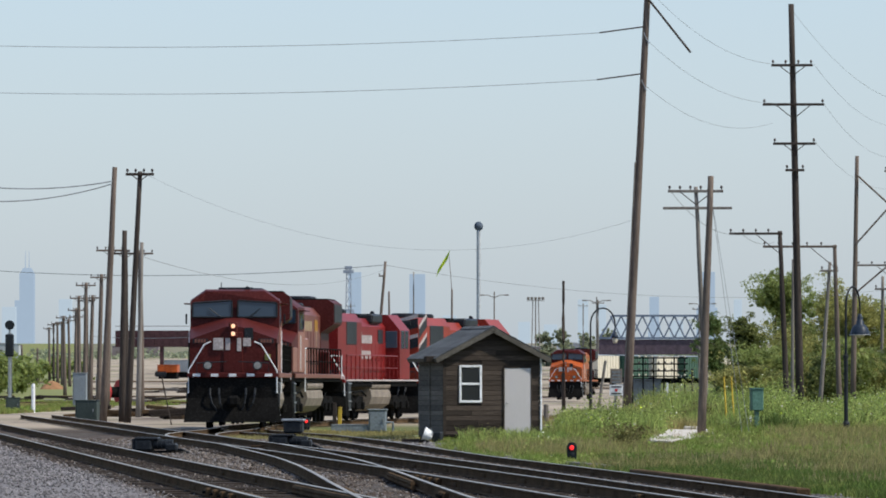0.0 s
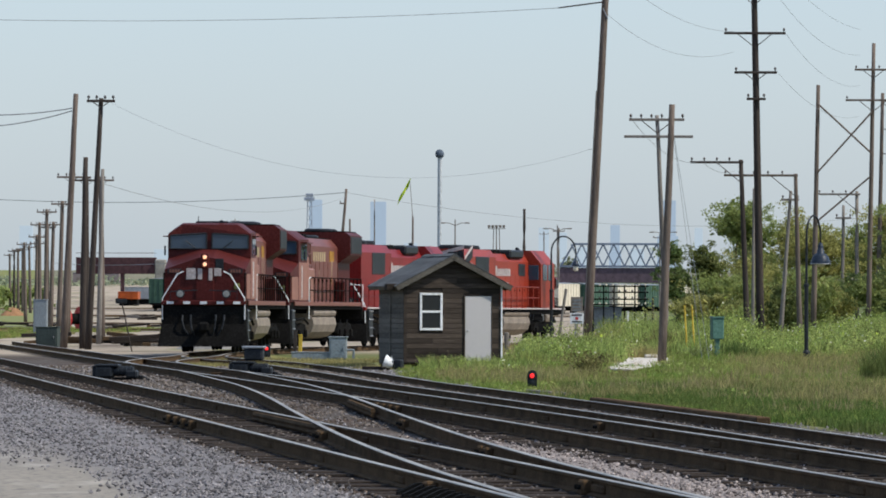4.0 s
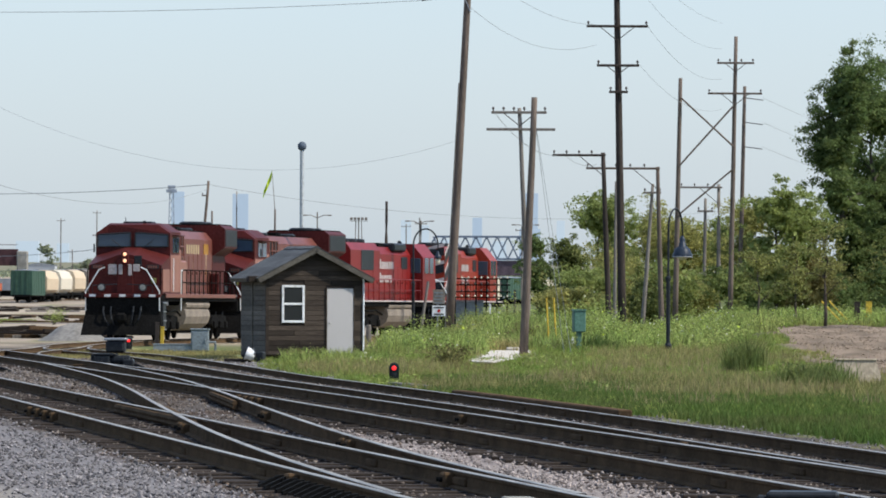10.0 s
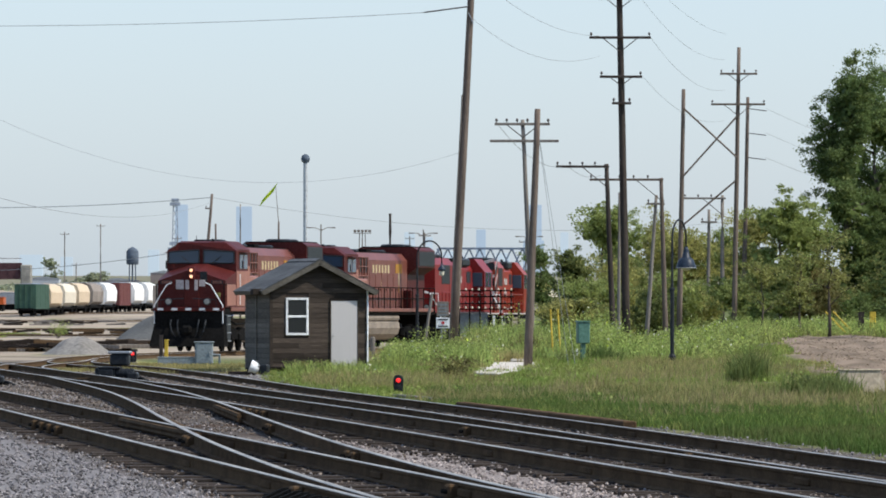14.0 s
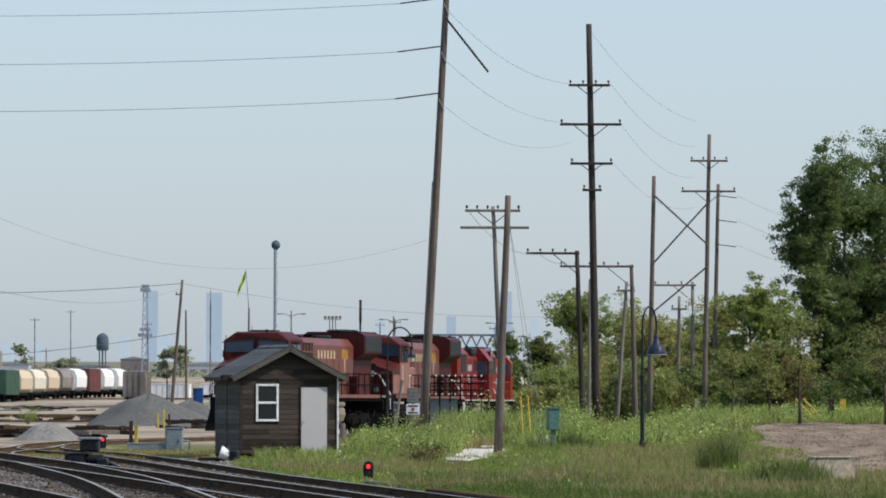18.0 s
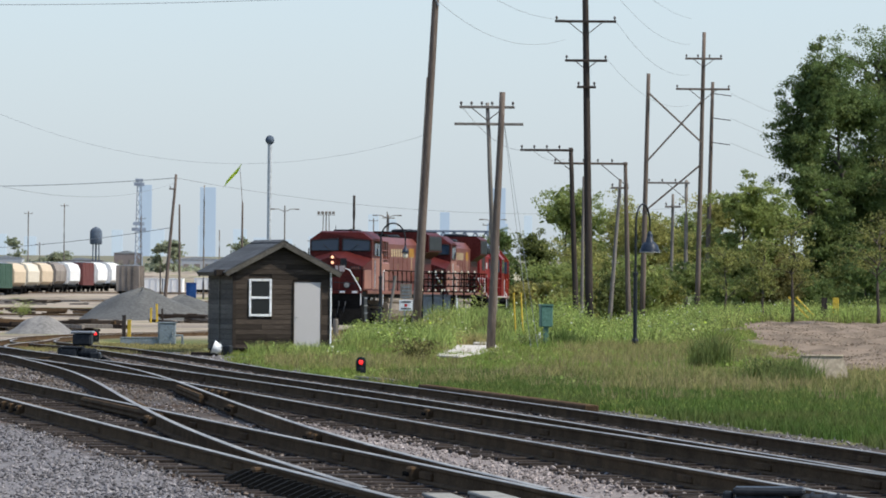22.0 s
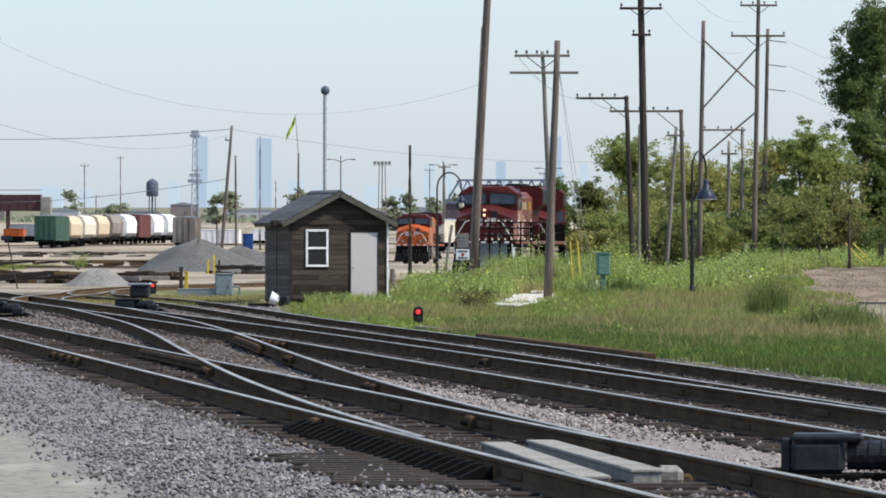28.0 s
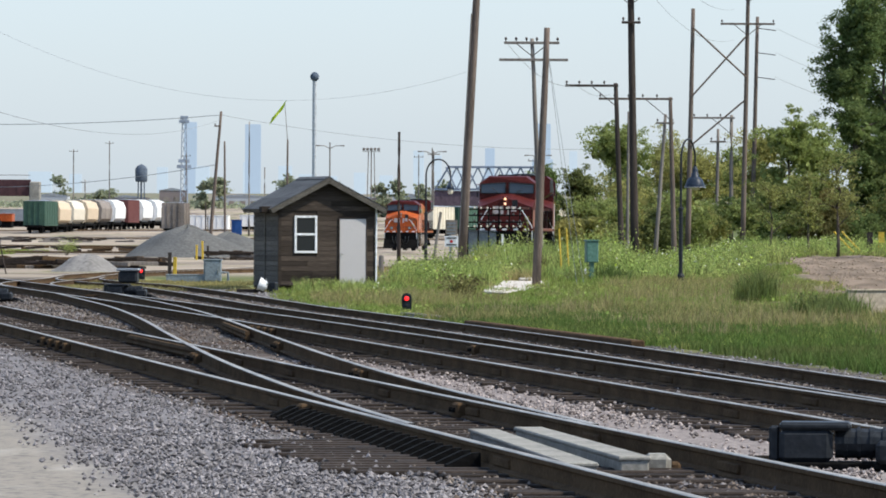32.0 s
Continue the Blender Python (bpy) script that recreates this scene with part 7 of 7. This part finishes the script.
def treeline():
    """A broken line of hedges and trees on the far side of the plain."""
    rng = np.random.default_rng(31)
    cs, sizes = [], []
    for k in range(240):
        b = rng.uniform(-98, 24)
        d = rng.uniform(1720, 2000)
        x, z = b * d / 1000, ground_z(b * d / 1000, d)
        h = rng.uniform(0.8, 2.4) * (1.0 + 1.4 * max(0, noise.noise((b * 0.25, 3, 1))))
        w = rng.uniform(1.5, 5.0)
        for q in range(46):
            u = rng.normal(0, 0.5)
            cs.append((x + u * w, d + rng.normal(0, 1.5), z + h * rng.random() ** 0.7 * max(0.15, 1 - u * u * 0.8)))
            sizes.append(rng.uniform(0.3, 0.65))
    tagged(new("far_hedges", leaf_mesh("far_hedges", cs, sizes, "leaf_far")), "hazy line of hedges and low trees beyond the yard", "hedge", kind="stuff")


treeline()
M["hazy_wall"] = material("hazy pale metal wall", (0.42, 0.44, 0.46), 0.9, dark=0.85, stains=0.1, bump=0)
M["hazy_brick"] = material("hazy dull brick wall", (0.24, 0.2, 0.19), 0.9, dark=0.85, stains=0.1, bump=0)
for b, d, w, h, mt in ((-92, 1850, 16, 3.6, "hazy_wall"), (-70.5, 1900, 13, 3.2, "hazy_brick"), (-58.6, 1880, 9, 3.0, "hazy_wall"), (-47.6, 1900, 12, 2.6, "hazy_brick"), (-40.8, 1840, 7, 4.6, "hazy_brick"),
                       (-30.6, 1860, 15, 3.0, "hazy_wall"), (-13.5, 1880, 11, 2.8, "hazy_brick"), (-6.0, 1850, 9, 3.4, "hazy_wall")):
    x, y, z = z_at(b, d)
    q = thing("warehouse", "low hazy warehouse on the far side of the plain", "warehouse", pose(x, y, z), "distant warehouses")
    part("wall", box((w, 12, h), (0, 0, h / 2)), mt, q)
    part("roof", slab([(-w / 2 - 0.2, h), (0, h + 0.7), (w / 2 + 0.2, h), (0, h - 0.1)], 12.2, "y", -6.1), "steel", q)
    for k in range(int(w / 3)):
        part("door", box((1.5, 0.1, h * 0.6), (-w / 2 + 1.8 + 3 * k, -6.03, h * 0.3)), "car_grey", q)


def light_mast(b, d, h, arms):
    x, y, z = z_at(b, d)
    p = thing("yard_light", "tall yard lighting mast, far off", "yard light", Matrix.Translation((x, y, z)), "yard lights")
    h -= z
    part("mast", rod((0, 0, 0), (0, 0, h), 0.13, 0.09, 8), "pole_pale", p)
    if arms == 2:
        for s in (-1, 1):
            a = part("arm", tube([(0, 0, h - 0.9), (s * 0.9, 0, h - 0.5), (s * 1.6, 0, h - 0.5)], 0.06, 5), "pole_pale", p)
            part("lamp_head", box((0.7, 0.3, 0.18), (s * 1.8, 0, h - 0.5), 0.04), "pole_pale", a)
    else:
        for k in range(5):
            part("flood_head", box((0.5, 0.3, 0.5), (-1.3 + 0.65 * k, 0, h + 0.1), 0.05), "pole_pale", p)
        part("platform", box((3.2, 0.6, 0.1), (0, 0, h - 0.3)), "pole_pale", p)
        for s in (-1, 1):
            part("leg", rod((s * 0.8, 0, 0), (s * 0.5, 0, h - 0.3), 0.08, n=5), "pole_pale", p)


light_mast(-17.7, 1000, 15.2, 2)
light_mast(-11.6, 1200, 16.6, 5)
light_mast(-2.6, 1000, 14.4, 2)
light_mast(13.0, 1050, 14.5, 2)

x, y, z = z_at(-89.3, 600)
p = thing("signal_mast", "black colour-light signal on a pale mast", "railway signal", Matrix.Translation((x, y, z)))
part("mast", rod((0, 0, 0), (0, 0, 6.8), 0.09, n=8), "steel", p)
part("round_head", rod((0, -0.15, 6.9), (0, 0.15, 6.9), 0.42, n=16), "black", p)
part("signal_head", box((0.75, 0.35, 2.0), (0, -0.1, 5.1), 0.1), "black", p)
part("ladder", box((0.35, 0.05, 6.0), (0.0, 0.3, 3.2)), "steel", p)
# a reel shape stands in for scattered red fencing
p = thing("cable_reel", "red reel shape standing in for fencing among poles", "cable reel", pose(-40.9, 552, 0.0, 0, 0, 30))
for s in (-0.6, 0.6):
    rim = lathe([(0.75, -0.05), (1.0, -0.05), (1.0, 0.05), (0.75, 0.05)], 20)
    part("flange", rim, "signal_plate", p).matrix_basis = pose(s, 0, 1.0, 0, 90, 0)
part("drum", rod((-0.6, 0, 1.0), (0.6, 0, 1.0), 0.45, n=14), "grime", p)

p = thing("marker_rod", "thin leaning rod with a small dark target on top", "marker", pose(-18.5, 283, ground_z(-18.5, 283)))
part("rod", rod((0, 0, 0), (-0.42, 0, 2.05), 0.03, n=6), "pole_dark", p)
part("target", box((0.5, 0.06, 0.22), (-0.45, 0, 2.12), 0.05), "black", p)


def relay_rack():
    """A grey relay box with an instrument rack beside the far track."""
    x, y, z = z_at(5.4, 314)
    p = thing("relay_rack", "grey relay box with a rack of insulators, in weeds", "relay rack", Matrix.Translation((x, y, z)))
    part("relay_box", box((1.5, 0.9, 1.85), (-0.3, 0, 0.93), 0.03), "utility_grey", p)
    part("lid", box((1.6, 1.0, 0.06), (-0.3, 0, 1.89), 0.015), "utility_grey", p)
    for k in range(6):
        part("rack_post", rod((-0.85 + 0.48 * k, -0.7, 0), (-0.85 + 0.48 * k, -0.7, 2.95), 0.035, n=6), "grime", p)
    for z0 in (2.05, 2.3, 2.62, 2.9):
        r = part("rack_rail", box((2.7, 0.06, 0.06), (0.35, -0.7, z0), 0.01), "grime", p)
        for k in range(9):
            part("insulator", lathe([(0.03, 0), (0.05, 0.04), (0.02, 0.1)], 8), "globe" if z0 in (2.05, 2.9) else "insulator", r).matrix_basis = pose(-0.85 + 0.3 * k, -0.74, z0 + 0.02)
    part("white_post", box((0.1, 0.1, 1.75), (0.75, -0.9, 0.87), 0.01), "white", p)
    part("side_post", rod((1.9, -0.4, 0), (1.9, -0.4, 2.4), 0.05, n=6), "pole_dark", p)


relay_rack()


# ---- what moves ----
def motions():
    for n, unit in enumerate(TRAIN):
        walk(unit, [(t, train_pose(t, n)) for t in range(0, 33)])
    walk(CLOTH, [(0.8 * k, pose(-0.36, 0, 4.45, 0, 14 * math.sin(k * 1.9) - 4, 10 * math.sin(k * 2.7)) @ pose(0.36, 0, -4.45)) for k in range(41)])


motions()
